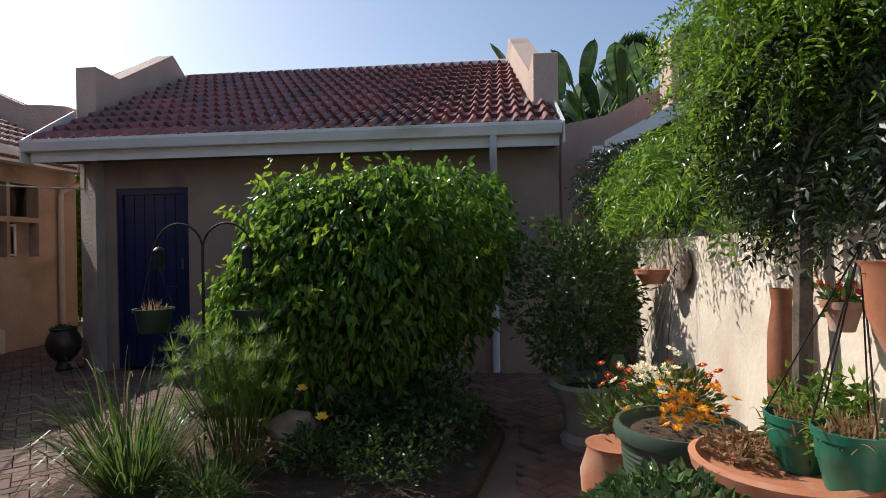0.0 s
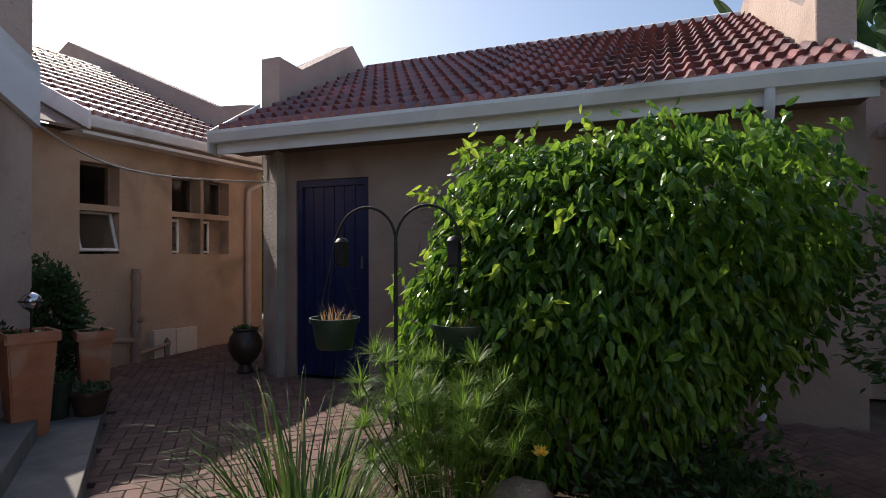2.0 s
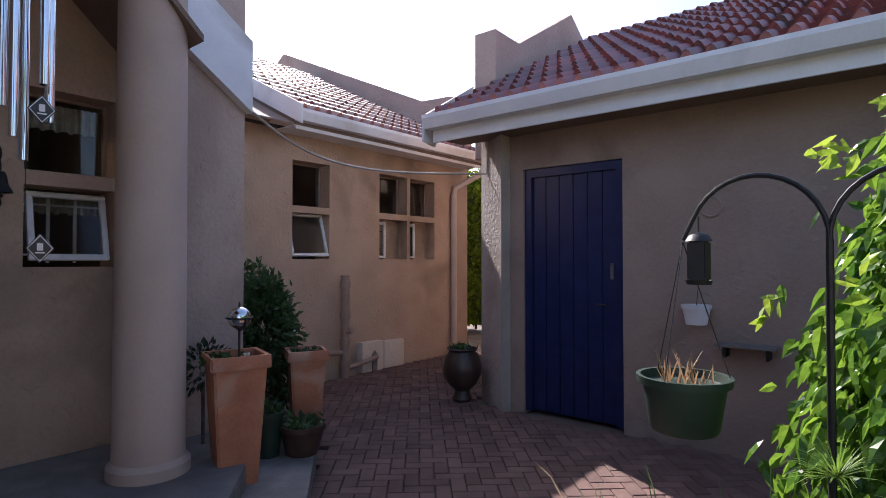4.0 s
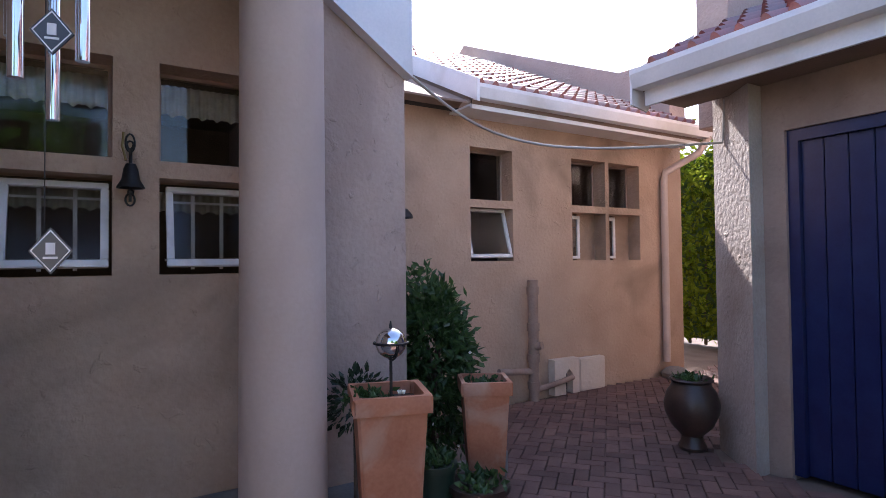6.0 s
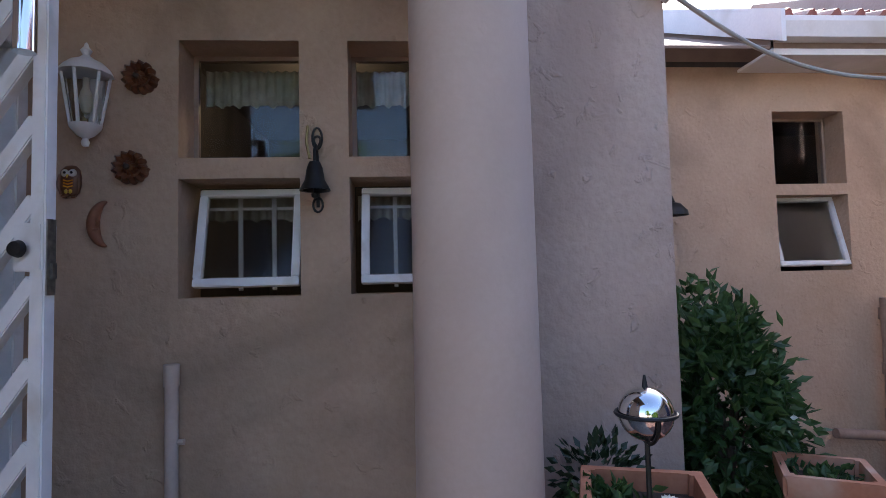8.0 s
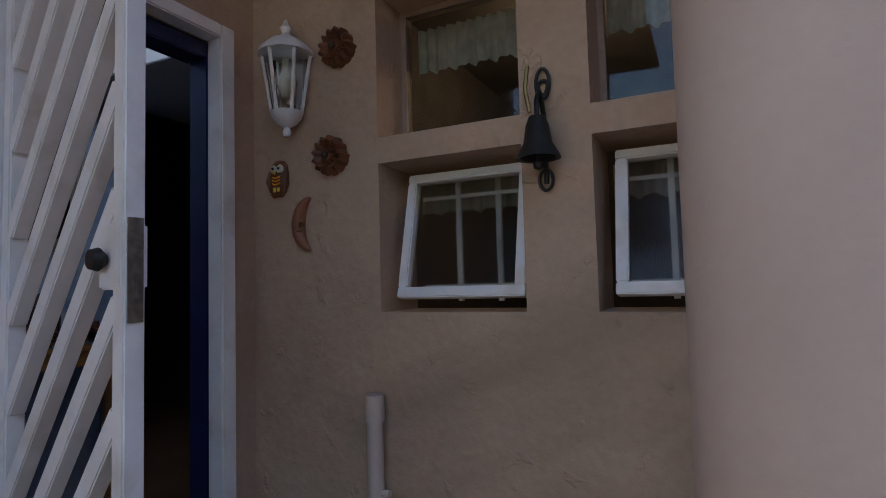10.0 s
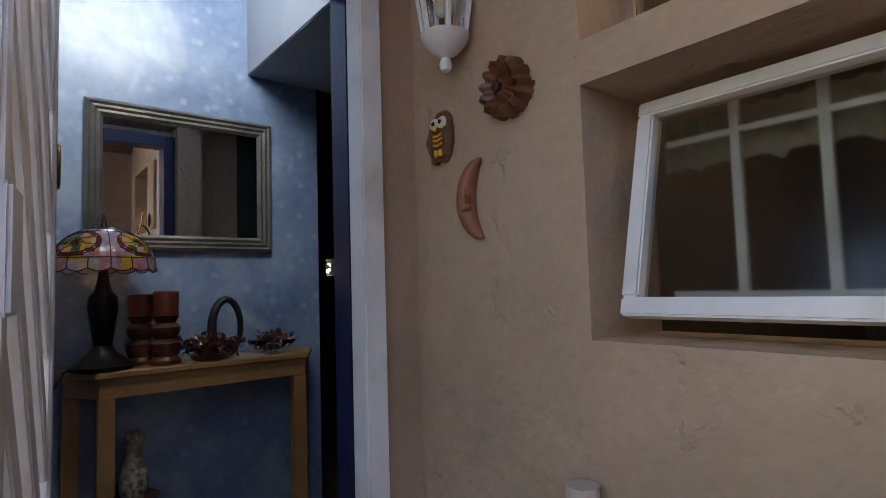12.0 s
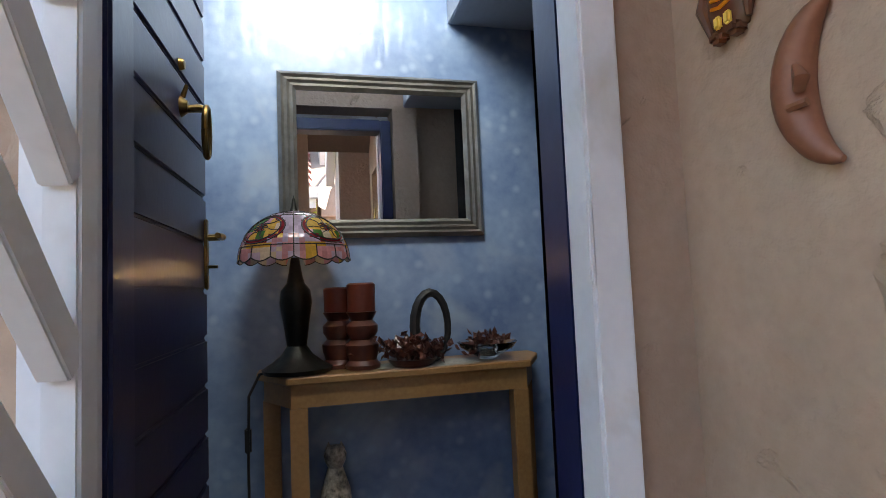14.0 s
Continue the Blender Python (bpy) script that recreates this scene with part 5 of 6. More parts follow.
for b, tp in stems:
    m = ((b[0] * 0.6 + tp[0] * 0.4), (b[1] * 0.6 + tp[1] * 0.4), tp[2] * 0.55)
    add_tube(bm, [b, m, tp], 0.004, 5)
tagged(part("stalk", bm, M["papyrus"], pap, "", True), kind="stuff")
B, Wy, Ls = [], [], []
for tp in tops:
    for k in range(80):
        d = rng.normal(size=3)
        d[2] = abs(d[2]) * 0.9 + 0.05
        B.append(tp), Wy.append(d), Ls.append(rng.uniform(0.07, 0.15))
blade_mesh("umbel_foliage", B, Wy, Ls, [0.0036] * len(B), rng.uniform(0.1, 0.7, len(B)), M["papyrus"], pap, seg=3)
B = [(rng.normal() * 0.12, rng.normal() * 0.12, rng.uniform(0.0, 0.2)) for i in range(160)]
blade_mesh("dead_leaves", B, rng.normal(size=(160, 3)) * (1, 1, 0.4) + (0, 0, 0.7), rng.uniform(0.15, 0.4, 160), [0.008] * 160, rng.uniform(0.5, 1.5, 160), M["dry"], pap, "dry straw-coloured leaves")

# strap-leaved clump
def strap_clump(name, at, n, ln, spread, width, label, seed, mat="grass"):
    r = np.random.default_rng(seed)
    ob = thing(name, label, "plant", at=at)
    a = r.uniform(0, 6.28, n)
    B = np.c_[np.cos(a), np.sin(a), np.zeros(n)] * (r.random(n)[:, None] ** 0.5) * spread
    W = np.c_[np.cos(a) * r.uniform(0.15, 1.0, n), np.sin(a) * r.uniform(0.15, 1.0, n), np.ones(n)]
    L = r.uniform(0.55, 1.0, n) * ln
    blade_mesh("leaves", B, W, L, r.uniform(0.6, 1.0, n) * width, r.uniform(0.2, 0.9, n), M[mat], ob, seg=8)
    k = n // 14
    blade_mesh("old_leaves", B[:k], W[:k] * (1.3, 1.3, 0.7), L[:k] * 1.15, [width] * k, r.uniform(0.4, 1.2, k), M["dry"], ob, "pale dry leaves", seg=8)
    return ob


strap_clump("strap_leaf_plant", (-2.2, 3.42, GZ), 300, 1.08, 0.17, 0.016, "clump of arching strap-leaved grass", 21)
strap_clump("strap_leaf_plant", (-1.62, 3.28, GZ), 120, 0.55, 0.14, 0.011, "low clump of narrow strap leaves", 22)

# yellow roses, low plants and a rock
def low_plant(name, at, n, radii, size, mat, label, seed, flowers=()):
    r = np.random.default_rng(seed)
    ob = thing(name, label, "plant", at=at)
    P, D = crown_points(r, n, (0, 0, radii[2] * 0.7), radii, 0.3, -0.4, 8, 0.3)
    bm = bmesh.new()
    for i in range(7):
        q = P[r.integers(len(P))]
        add_tube(bm, [(0, 0, 0), (q[0] * 0.4, q[1] * 0.4, q[2] * 0.6), tuple(q)], [0.008, 0.006, 0.003], 5)
    tagged(part("stem", bm, M["bark"], ob, "", True), kind="stuff")
    Q, W = clumps(r, P, D, 3, size * 0.5, 0.1)
    leaf_mesh("leaves", Q, W, r.uniform(0.7, 1.2, len(Q)) * size, r.uniform(0.4, 0.6, len(Q)) * size, M[mat], ob, seed=seed)
    for fm, fl, fn, fs in flowers:
        for k in range(fn):
            c = np.array(fl) + r.normal(size=3) * (radii[0] * 0.45, radii[1] * 0.45, 0.05) if fn > 1 else np.array(fl)
            m = 22
            a = np.linspace(0, 6.28, m)
            d = np.c_[np.cos(a), np.sin(a), 0.25 + 0.9 * (np.arange(m) % 2)]
            leaf_mesh("flower", np.repeat(c[None], m, 0), d, fs, fs * 0.55, M[fm], ob, seed=seed + k)
    return ob


low_plant("rose_bush", (-1.14, 3.74, GZ + 0.04), 200, (0.22, 0.22, 0.19), 0.05, "shrub", "low rose bush with yellow blooms", 31, (("petal_yellow", (-0.13, 0.12, 0.50), 1, 0.045), ("petal_yellow", (0.06, -0.05, 0.36), 1, 0.05)))
low_plant("ground_cover", (-0.72, 4.5, GZ + 0.04), 420, (0.5, 0.55, 0.3), 0.06, "climber", "dark shade plants under the fig", 34)
low_plant("ground_cover", (-0.35, 4.2, GZ + 0.04), 260, (0.4, 0.55, 0.26), 0.06, "climber", "dark shade plants under the fig", 35)
low_plant("ground_cover", (-0.62, 3.55, GZ + 0.04), 200, (0.38, 0.34, 0.18), 0.04, "shrub", "dark leafy ground cover in the bed", 32)
low_plant("ground_cover", (-1.55, 3.05, GZ + 0.04), 160, (0.3, 0.2, 0.16), 0.035, "shrub", "dark leafy ground cover in the bed", 33)
bm = bmesh.new()
bmesh.ops.create_icosphere(bm, subdivisions=4, radius=1)
for v in bm.verts:
    k = 1 + 0.22 * noise.noise(v.co * 1.6) + 0.06 * noise.noise(v.co * 5)
    v.co = Vector((v.co.x * 0.18, v.co.y * 0.15, v.co.z * 0.16)) * k
rk = part("rock", bm, M["rock"], None, "", True)
rk.location = (-1.40, 4.06, 0.13)
tagged(rk, "rounded tan rock among the plants", "rock")

# double shepherd's hook with hanging pots
hook = thing("shepherds_hook", "black iron double plant hook standing in the bed", "plant hook", at=(-2.15, 4.20, GZ))
tube("pole", [(0, 0, 0), (0, 0, 1.50)], 0.011, M["iron"], hook, 8)
def arm_pts(s):
    return [(0.0, 0, 1.46)] + [(s * (0.19 - 0.19 * math.cos(a)), 0, 1.50 + 0.19 * math.sin(a) * 1.05) for a in np.linspace(0.15, 2.75, 14)] + [(s * 0.40, 0, 1.505)]
for s in (-1, 1):
    tube("arm", arm_pts(s), 0.008, M["iron"], hook, 8)
def hanging_pot(at, z_hook, r, h, mat, label, plant=True, seed=0):
    ob = thing("hanging_pot", label, "plant pot", at=at)
    lathe("pot", [(0, 0), (r * 0.72, 0), (r * 0.78, 0.01), (r * 0.95, h * 0.86), (r * 1.06, h * 0.86), (r * 1.08, h), (r * 0.98, h), (r * 0.92, h * 0.85), (0, h * 0.82)], mat, ob, seg=26)
    for i in range(3):
        a = 2 * math.pi * i / 3 + 0.4
        tube("wire", [(r * math.cos(a), r * math.sin(a), h), (0, 0, z_hook - at[2])], 0.0022, M["iron"], ob, 5)
    if plant:
        q = np.random.default_rng(seed)
        P = q.normal(size=(40, 3)) * (r * 0.3, r * 0.3, 0.01) + (0, 0, h * 0.85)
        blade_mesh("dry_stalk", P, q.normal(size=(40, 3)) * 0.3 + (0, 0, 1), q.uniform(0.05, 0.13, 40), [0.006] * 40, q.uniform(0, 0.5, 40), M["dry"], ob, "dry reddish stalks")
    return ob
hanging_pot((-2.55, 4.20, 0.83), 1.45, 0.138, 0.18, M["dark_green"], "dark green plastic pot hanging from the hook", True, 41)
hanging_pot((-1.75, 4.20, 0.82), 1.45, 0.165, 0.19, M["dark_green"], "dark green plastic pot hanging among the leaves", True, 42)
for x in (-2.50, -1.80):
    fd = thing("bird_feeder", "small dark hanging lantern-shaped bird feeder", "bird feeder", "bird feeders", at=(x, 4.20, 1.32))
    box("body", (-0.03, -0.03, 0), (0.03, 0.03, 0.13), M["iron"], fd, 0.006)
    lathe("roof", [(0.043, 0.13), (0.03, 0.15), (0, 0.162)], M["iron"], fd, seg=12)
    lathe("tray", [(0, -0.012), (0.038, -0.01), (0.042, 0.004), (0.036, 0), (0, -0.002)], M["iron"], fd, seg=14)
    tube("hanger", [(0, 0, 0.16), (0.0, 0, 0.21)], 0.003, M["iron"], fd, 5)
wpot = thing("wall_pot", "small white pot hung on the cottage wall", "plant pot", at=(-3.21, BY - 0.125, 0.87))
lathe("pot", [(0, 0.03), (0.075, 0.03), (0.10, 0.15), (0.11, 0.15), (0.11, 0.18), (0.09, 0.18), (0, 0.16)], M["fascia"], wpot, seg=20)
tube("wire", [(0, 0.0, 0.16), (0.02, 0.11, 0.66)], 0.003, M["iron"], wpot, 5)
hr = thing("horseshoe_ring", "dark iron ring ornament hung on the cottage wall", "wall ornament", at=(-3.13, BY, 1.80))
tube("ring", [(0.075 * math.cos(a), -0.012, 0.075 * math.sin(a)) for a in np.linspace(0, 6.2832, 26)], 0.009, M["pipe_brown"], hr, 6)
tube("strap", [(0, -0.008, 0.07), (0, -0.004, 0.2)], 0.008, M["pipe_brown"], hr, 6)
shf = thing("wall_shelf", "short pale board shelf on the cottage wall", "shelf", at=(-2.88, BY, 0.75))
box("board", (-0.20, -0.16, 0), (0.20, 0, 0.022), M["slab"], shf, 0.004)
for x in (-0.14, 0.14):
    box("bracket", (x - 0.01, -0.13, -0.08), (x + 0.01, 0, -0.001), M["iron"], shf, 0.003)

# ---------------------------------------------------------------- pots by the porch
def tapered_pot(at, w, h, turn, label):
    ob = thing("square_pot", label, "plant pot", "square terracotta pots", at=at)
    ob.rotation_euler = (0, 0, radians(turn))
    bm = bmesh.new()
    rings = []
    for k, z in ((0.66, 0), (0.9, h - 0.075), (1.0, h - 0.075), (1.02, h - 0.06), (1.02, h - 0.012), (1.0, h), (0.84, h), (0.80, h - 0.06)):
        rings.append([bm.verts.new((sx * w / 2 * k, sy * w / 2 * k, z)) for sx, sy in ((-1, -1), (1, -1), (1, 1), (-1, 1))])
    for a, b in zip(rings, rings[1:]):
        for i in range(4):
            bm.faces.new((a[i], a[(i + 1) % 4], b[(i + 1) % 4], b[i]))
    bm.faces.new(rings[0])
    bmesh.ops.bevel(bm, geom=[e for e in bm.edges if abs(e.verts[0].co.z - e.verts[1].co.z) > 0.03], offset=0.012, segments=2, affect="EDGES")
    part("pot", bm, M["terracotta"], ob, "", True)
    box("soil", (-w * 0.40, -w * 0.40, h - 0.10), (w * 0.40, w * 0.40, h - 0.055), M["soil"], ob)
    return ob
tapered_pot((-5.09, 4.07, STEP_Z), 0.335, 0.76, -18, "tall square terracotta pot with young plants")
tapered_pot((-5.52, 4.90, STEP_Z), 0.29, 0.64, -28, "tall square terracotta pot beside the climber")
def sprigs(at, n, r, seed, label, size=0.05, mat="climber"):
    ob = thing("seedlings", label, "plant", at=at)
    q = np.random.default_rng(seed)
    P = q.normal(size=(n, 3)) * (r, r, 0.012) + (0, 0, 0.02)
    leaf_mesh("leaves", P, q.normal(size=(n, 3)) + (0, 0, 0.8), size, size * 0.6, M[mat], ob, seed=seed)
    return ob
s1 = sprigs((-5.12, 3.98, STEP_Z + 0.70), 120, 0.045, 51, "leafy seedlings in the square pot")
leaf_mesh("flower", np.repeat([[0.10, 0.12, 0.05]], 10, 0), np.c_[np.cos(np.linspace(0, 6, 10)), np.sin(np.linspace(0, 6, 10)), np.ones(10) * 0.7], 0.025, 0.02, M["petal_white"], s1, "small white flower", seed=3)
sprigs((-5.52, 4.90, STEP_Z + 0.58), 100, 0.045, 52, "leafy seedlings in the square pot")

gl = thing("garden_globe", "polished steel gazing ball in a ring on an iron stake", "garden ornament", at=(-5.0, 4.04, STEP_Z + 0.655))
tube("stake", [(0, 0, 0), (0, 0, 0.26)], 0.007, M["iron"], gl, 8)
lathe("ball", [(0.067 * math.sin(a), 0.325 - 0.067 * math.cos(a)) for a in np.linspace(0.0001, math.pi - 0.0001, 22)], M["steel"], gl, seg=32)
tube("ring", [(0.073 * math.cos(a), 0.073 * math.sin(a), 0.325) for a in np.linspace(0, 6.2832, 30)], 0.005, M["iron"], gl, 6)
tube("cradle", [(0.073 * math.cos(a), 0.0, 0.325 - 0.073 * math.sin(a)) for a in np.linspace(0, math.pi, 18)], 0.005, M["iron"], gl, 6)
tube("finial", [(0, 0, 0.39), (0, 0, 0.42)], [0.008, 0.003], M["iron"], gl, 8)

# climber against the end wall
cl = thing("climbing_shrub", "dark leafy climbing shrub against the house wall", "shrub", at=(-5.93, 4.80, STEP_Z))
limbs(cl, rng, (0, 0, 0), (0, 0, 0.6), 8, (0.15, 0.15, 0.5), 0.025)
P, D = crown_points(rng, 950, (0, 0, 0.70), (0.24, 0.26, 0.57), 0.35, -0.9, 12, 0.26)
Q, W = clumps(rng, P, D, 4, 0.03, 0.0)
leaf_mesh("leaves", Q, W, rng.uniform(0.05, 0.085, len(Q)), rng.uniform(0.026, 0.04, len(Q)), M["climber"], cl, seed=6)
leaf_mesh("flower", P[:40:4] + D[:40:4] * 0.05, D[:40:4], 0.03, 0.025, M["petal_white"], cl, "small white blossoms", seed=7)
for x, y, r, h, m, lb in ((-5.32, 4.44, 0.11, 0.30, "dark_green", "dark green plastic pot on the step"), (-5.18, 4.62, 0.15, 0.20, "clay", "low dark clay pot of greenery")):
    o = thing("round_pot", lb, "plant pot", at=(x, y, STEP_Z))
    lathe("pot", [(0, 0), (r * 0.72, 0), (r, h - 0.03), (r * 1.07, h - 0.03), (r * 1.07, h), (r * 0.95, h), (0, h - 0.04)], M[m], o, seg=24)
    sprigs((x, y, STEP_Z + h - 0.02), 90, r * 0.45, 60 + int(x * -10), "green seedlings in a pot", 0.06)
dk = thing("dark_shrub", "dark reddish shrub behind the column", "shrub", at=(-5.50, 4.08, PORCH_Z))
bm = bmesh.new()
add_tube(bm, [(0, 0, 0), (0, 0, 0.4)], 0.012, 6)
part("stem", bm, M["bark"], dk)
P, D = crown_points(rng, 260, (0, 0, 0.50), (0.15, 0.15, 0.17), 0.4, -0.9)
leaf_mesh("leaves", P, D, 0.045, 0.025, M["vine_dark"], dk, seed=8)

urn = thing("clay_urn", "round glazed brown clay urn with a small plant", "plant pot", at=(-5.50, 6.83, GZ))
urn.scale = (0.75, 0.75, 0.82)
lathe("urn", [(0, 0), (0.13, 0), (0.14, 0.03), (0.11, 0.08), (0.10, 0.13), (0.20, 0.22), (0.26, 0.34), (0.27, 0.42), (0.24, 0.53), (0.19, 0.60), (0.185, 0.62), (0.215, 0.645), (0.20, 0.66), (0.16, 0.61), (0, 0.59)], M["clay"], urn, seg=32)
sprigs((-5.50, 6.83, GZ + 0.51), 60, 0.05, 71, "small green plant in the urn", 0.06)

# ---------------------------------------------------------------- the sunny garden wall
gwall = tagged(prism("garden_wall", [(-4.0, GZ - 0.2), (-4.0, 1.62), (1.7, 1.62), (1.72, 1.50), (5.35, 1.47), (5.35, GZ - 0.2)], "x", 1.30, 1.52, M["white_wall"], bevel=0.01), "cream plastered garden wall in full sun", "wall", kind="structure")
gwall2 = tagged(box("back_boundary", (-9, -4.2, GZ - 0.2), (6, -4.0, 1.8), M["white_wall"]), "plain cream boundary wall", "wall", kind="structure")

vine = thing("pepper_tree", "dense feathery green tree hanging over the garden wall", "tree", at=(1.75, 3.6, GZ))
bm = bmesh.new()
add_tube(bm, [(0, 0, 0), (-0.05, 0.1, 1.4), (-0.2, -0.1, 2.2), (-0.1, 0.1, 3.0)], [0.11, 0.09, 0.07, 0.03], 10)
for i in range(9):
    a = rng.uniform(0, 6.28)
    add_tube(bm, [(-0.1, 0.0, 1.5 + 0.1 * i), (0.2 * math.cos(a), -0.7 + 0.3 * math.sin(a), 2.1 + 0.06 * i), (0.1 + 0.35 * math.cos(a), -1.5 + 0.4 * math.sin(a), 2.4 + 0.08 * i)], [0.04, 0.025, 0.008], 6)
part("trunk", bm, M["bark"], vine, "", True)
tube("stem", [(-0.53, -1.16, 0), (-0.56, -1.2, 0.8), (-0.52, -1.15, 1.5), (-0.45, -1.0, 2.1)], [0.04, 0.036, 0.034, 0.025], M["bark"], vine, 8, "thin dark stem against the wall")
def frond_leaves(name, P, D, length, n, size, mat, parent, seed, label=""):
    """Feather leaves: n leaflets along each drooping stalk."""
    q = np.random.default_rng(seed)
    Q, W = [], []
    for p, d in zip(P, D):
        d = d / np.linalg.norm(d)
        s = np.cross(d, q.normal(size=3))
        s /= np.linalg.norm(s)
        for k in range(n):
            f = (k + 1) / n
            c = p + d * length * f + np.array([0, 0, -0.5 * length * f * f])
            Q += [c, c]
            W += [d * 0.6 + s + (0, 0, -0.3), d * 0.6 - s + (0, 0, -0.3)]
    Q, W = np.array(Q), np.array(W)
    return leaf_mesh(name, Q, W, q.uniform(0.8, 1.2, len(Q)) * size, q.uniform(0.28, 0.4, len(Q)) * size, mat, parent, label, seed=seed)
P, D = crown_points(rng, 4200, (0.02, -1.62, 2.74), (0.76, 0.82, 1.12), 0.5, -0.7, 22, 0.25)
frond_leaves("crown", P, D + rng.normal(size=D.shape) * 0.4 + (-0.1, 0, 0), 0.15, 7, 0.036, M["vine"], vine, 81)
# inner mass takes the darkened leaf, so its shade is painted in
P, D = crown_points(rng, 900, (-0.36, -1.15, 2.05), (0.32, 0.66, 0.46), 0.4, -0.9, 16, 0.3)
frond_leaves("inner_foliage", P, D * 0.5 + rng.normal(size=D.shape) * 0.3 + (-0.2, 0, -0.6), 0.2, 9, 0.046, M["vine_dark"], vine, 82, "drooping foliage coloured for the shade inside the tree")
P, D = crown_points(rng, 1500, (-0.42, -1.5, 2.85), (0.45, 0.55, 0.6), 0.3, -0.9, 14, 0.3)
frond_leaves("overhang", P, D + rng.normal(size=D.shape) * 0.5 + (-0.1, 0, -0.1), 0.14, 7, 0.033, M["vine"], vine, 86)
P, D = crown_points(rng, 1100, (-0.57, -1.15, 2.32), (0.32, 0.46, 0.36), 0.3, -0.9, 14, 0.3)
frond_leaves("overhang", P, D + rng.normal(size=D.shape) * 0.5 + (-0.1, 0, -0.1), 0.14, 7, 0.033, M["vine"], vine, 87)
P, D = crown_points(rng, 800, (-0.40, 0.55, 1.88), (0.45, 1.5, 0.34), 0.5, -0.6, 10, 0.3)
frond_leaves("low_foliage", P, D + rng.normal(size=D.shape) * 0.5, 0.2, 7, 0.056, M["vine"], vine, 83)
# far low mass in the same shade-darkened leaf
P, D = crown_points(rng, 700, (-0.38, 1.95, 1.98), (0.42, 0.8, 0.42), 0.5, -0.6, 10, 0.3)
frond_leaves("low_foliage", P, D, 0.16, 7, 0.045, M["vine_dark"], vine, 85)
# Unseen leaves above the view, added to cut the sky light on the path.
P, D = crown_points(rng, 900, (0.15, -1.6, 3.55), (0.7, 0.9, 0.45), 0.2, -0.9, 10, 0.3)
frond_leaves("shade_canopy", P, D, 0.2, 8, 0.042, M["vine"], vine, 84)

# potted shrub and its urn
ps = thing("potted_shrub", "leafy glossy shrub growing in a concrete planter", "shrub", at=(0.72, 4.72, GZ))
limbs(ps, rng, (0, 0, 0.3), (0, 0, 0.9), 8, (0.3, 0.3, 0.5), 0.025)
P, D = crown_points(rng, 800, (0, 0, 1.05), (0.47, 0.42, 0.62), 0.4, -0.9, 12, 0.22)
Q, W = clumps(rng, P, D, 5, 0.035, 0.0)
leaf_mesh("crown", Q, W, rng.uniform(0.05, 0.08, len(Q)), rng.uniform(0.022, 0.034, len(Q)), M["shrub"], ps, seed=9)
pl = thing("concrete_planter", "weathered concrete planter with a flared rim", "plant pot", at=(0.72, 4.45, GZ))
lathe("planter", [(0, 0), (0.20, 0), (0.21, 0.05), (0.17, 0.1), (0.20, 0.3), (0.27, 0.42), (0.275, 0.43), (0.24, 0.43), (0, 0.40)], M["concrete"], pl, seg=28)
lathe("rim", [(0.235, 0.431), (0.278, 0.431), (0.292, 0.455), (0.28, 0.482), (0.25, 0.478), (0.235, 0.431)], M["concrete"], pl, seg=28)
lathe("soil", [(0, 0.43), (0.1, 0.425), (0.234, 0.42)], M["soil"], pl, seg=20)
cac = thing("cactus", "flat green prickly pear pad", "plant", at=(0.92, 4.32, GZ + 0.42))
lathe("pad", [(0, 0), (0.03, 0.01), (0.075, 0.12), (0.075, 0.2), (0.04, 0.28), (0, 0.29)], M["jade"], cac, seg=16).scale = (1, 0.3, 1)

# green ribbed pot of daisies
fp = thing("ribbed_pot", "grey-green ribbed plastic pot full of daisies", "plant pot", at=(0.85, 2.74, GZ))
prof = [(0, 0), (0.17, 0)]
for i in range(26):
    z = 0.02 + i * 0.023
    prof += [(0.175 + 0.075 * z / 0.65, z), (0.181 + 0.075 * z / 0.65, z + 0.0115)]
prof += [(0.255, 0.63), (0.272, 0.64), (0.278, 0.67), (0.268, 0.70), (0.252, 0.70), (0.24, 0.66), (0, 0.64)]
lathe("pot", prof, M["grey_green"], fp, seg=36)
lathe("soil", [(0, 0.66), (0.12, 0.665), (0.238, 0.655)], M["soil"], fp, seg=24)
def daisies(at, n, r, h, seed, mats, label, leafmat="shrub"):
    ob = thing("daisies", label, "flowers", at=at)
    q = np.random.default_rng(seed)
    P, D = crown_points(q, 420, (0, 0, h * 0.5), (r, r, h * 0.6), 0.3, -0.3, 8, 0.3)
    leaf_mesh("leaves", P, D + (0, 0, 0.4), 0.042, 0.018, M[leafmat], ob, seed=seed)
    for mt, c, cnt in mats:
        F, W = [], []
        centres = []
        for k in range(cnt):
            p = np.array(c) + q.normal(size=3) * (r * 0.33, r * 0.33, h * 0.16)
            tilt = q.normal(size=3) * 0.45 + (0, -0.35, 1)
            tilt /= np.linalg.norm(tilt)
            s = np.cross(tilt, q.normal(size=3))
            s /= np.linalg.norm(s)
            u = np.cross(tilt, s)
            centres.append(p)
            for j in range(10):
                a = 2 * math.pi * j / 10
                F.append(p), W.append(s * math.cos(a) + u * math.sin(a) + tilt * 0.15)
        leaf_mesh("bloom", F, W, 0.026, 0.012, M[mt], ob, seed=seed + 3, fold=0.05)
        bm = bmesh.new()
        for p in centres:
            bmesh.ops.create_icosphere(bm, subdivisions=1, radius=0.008, matrix=Matrix.Translation(p))
        tagged(part("flower_heart", bm, M["petal_yellow"], ob), kind="stuff")
    return ob
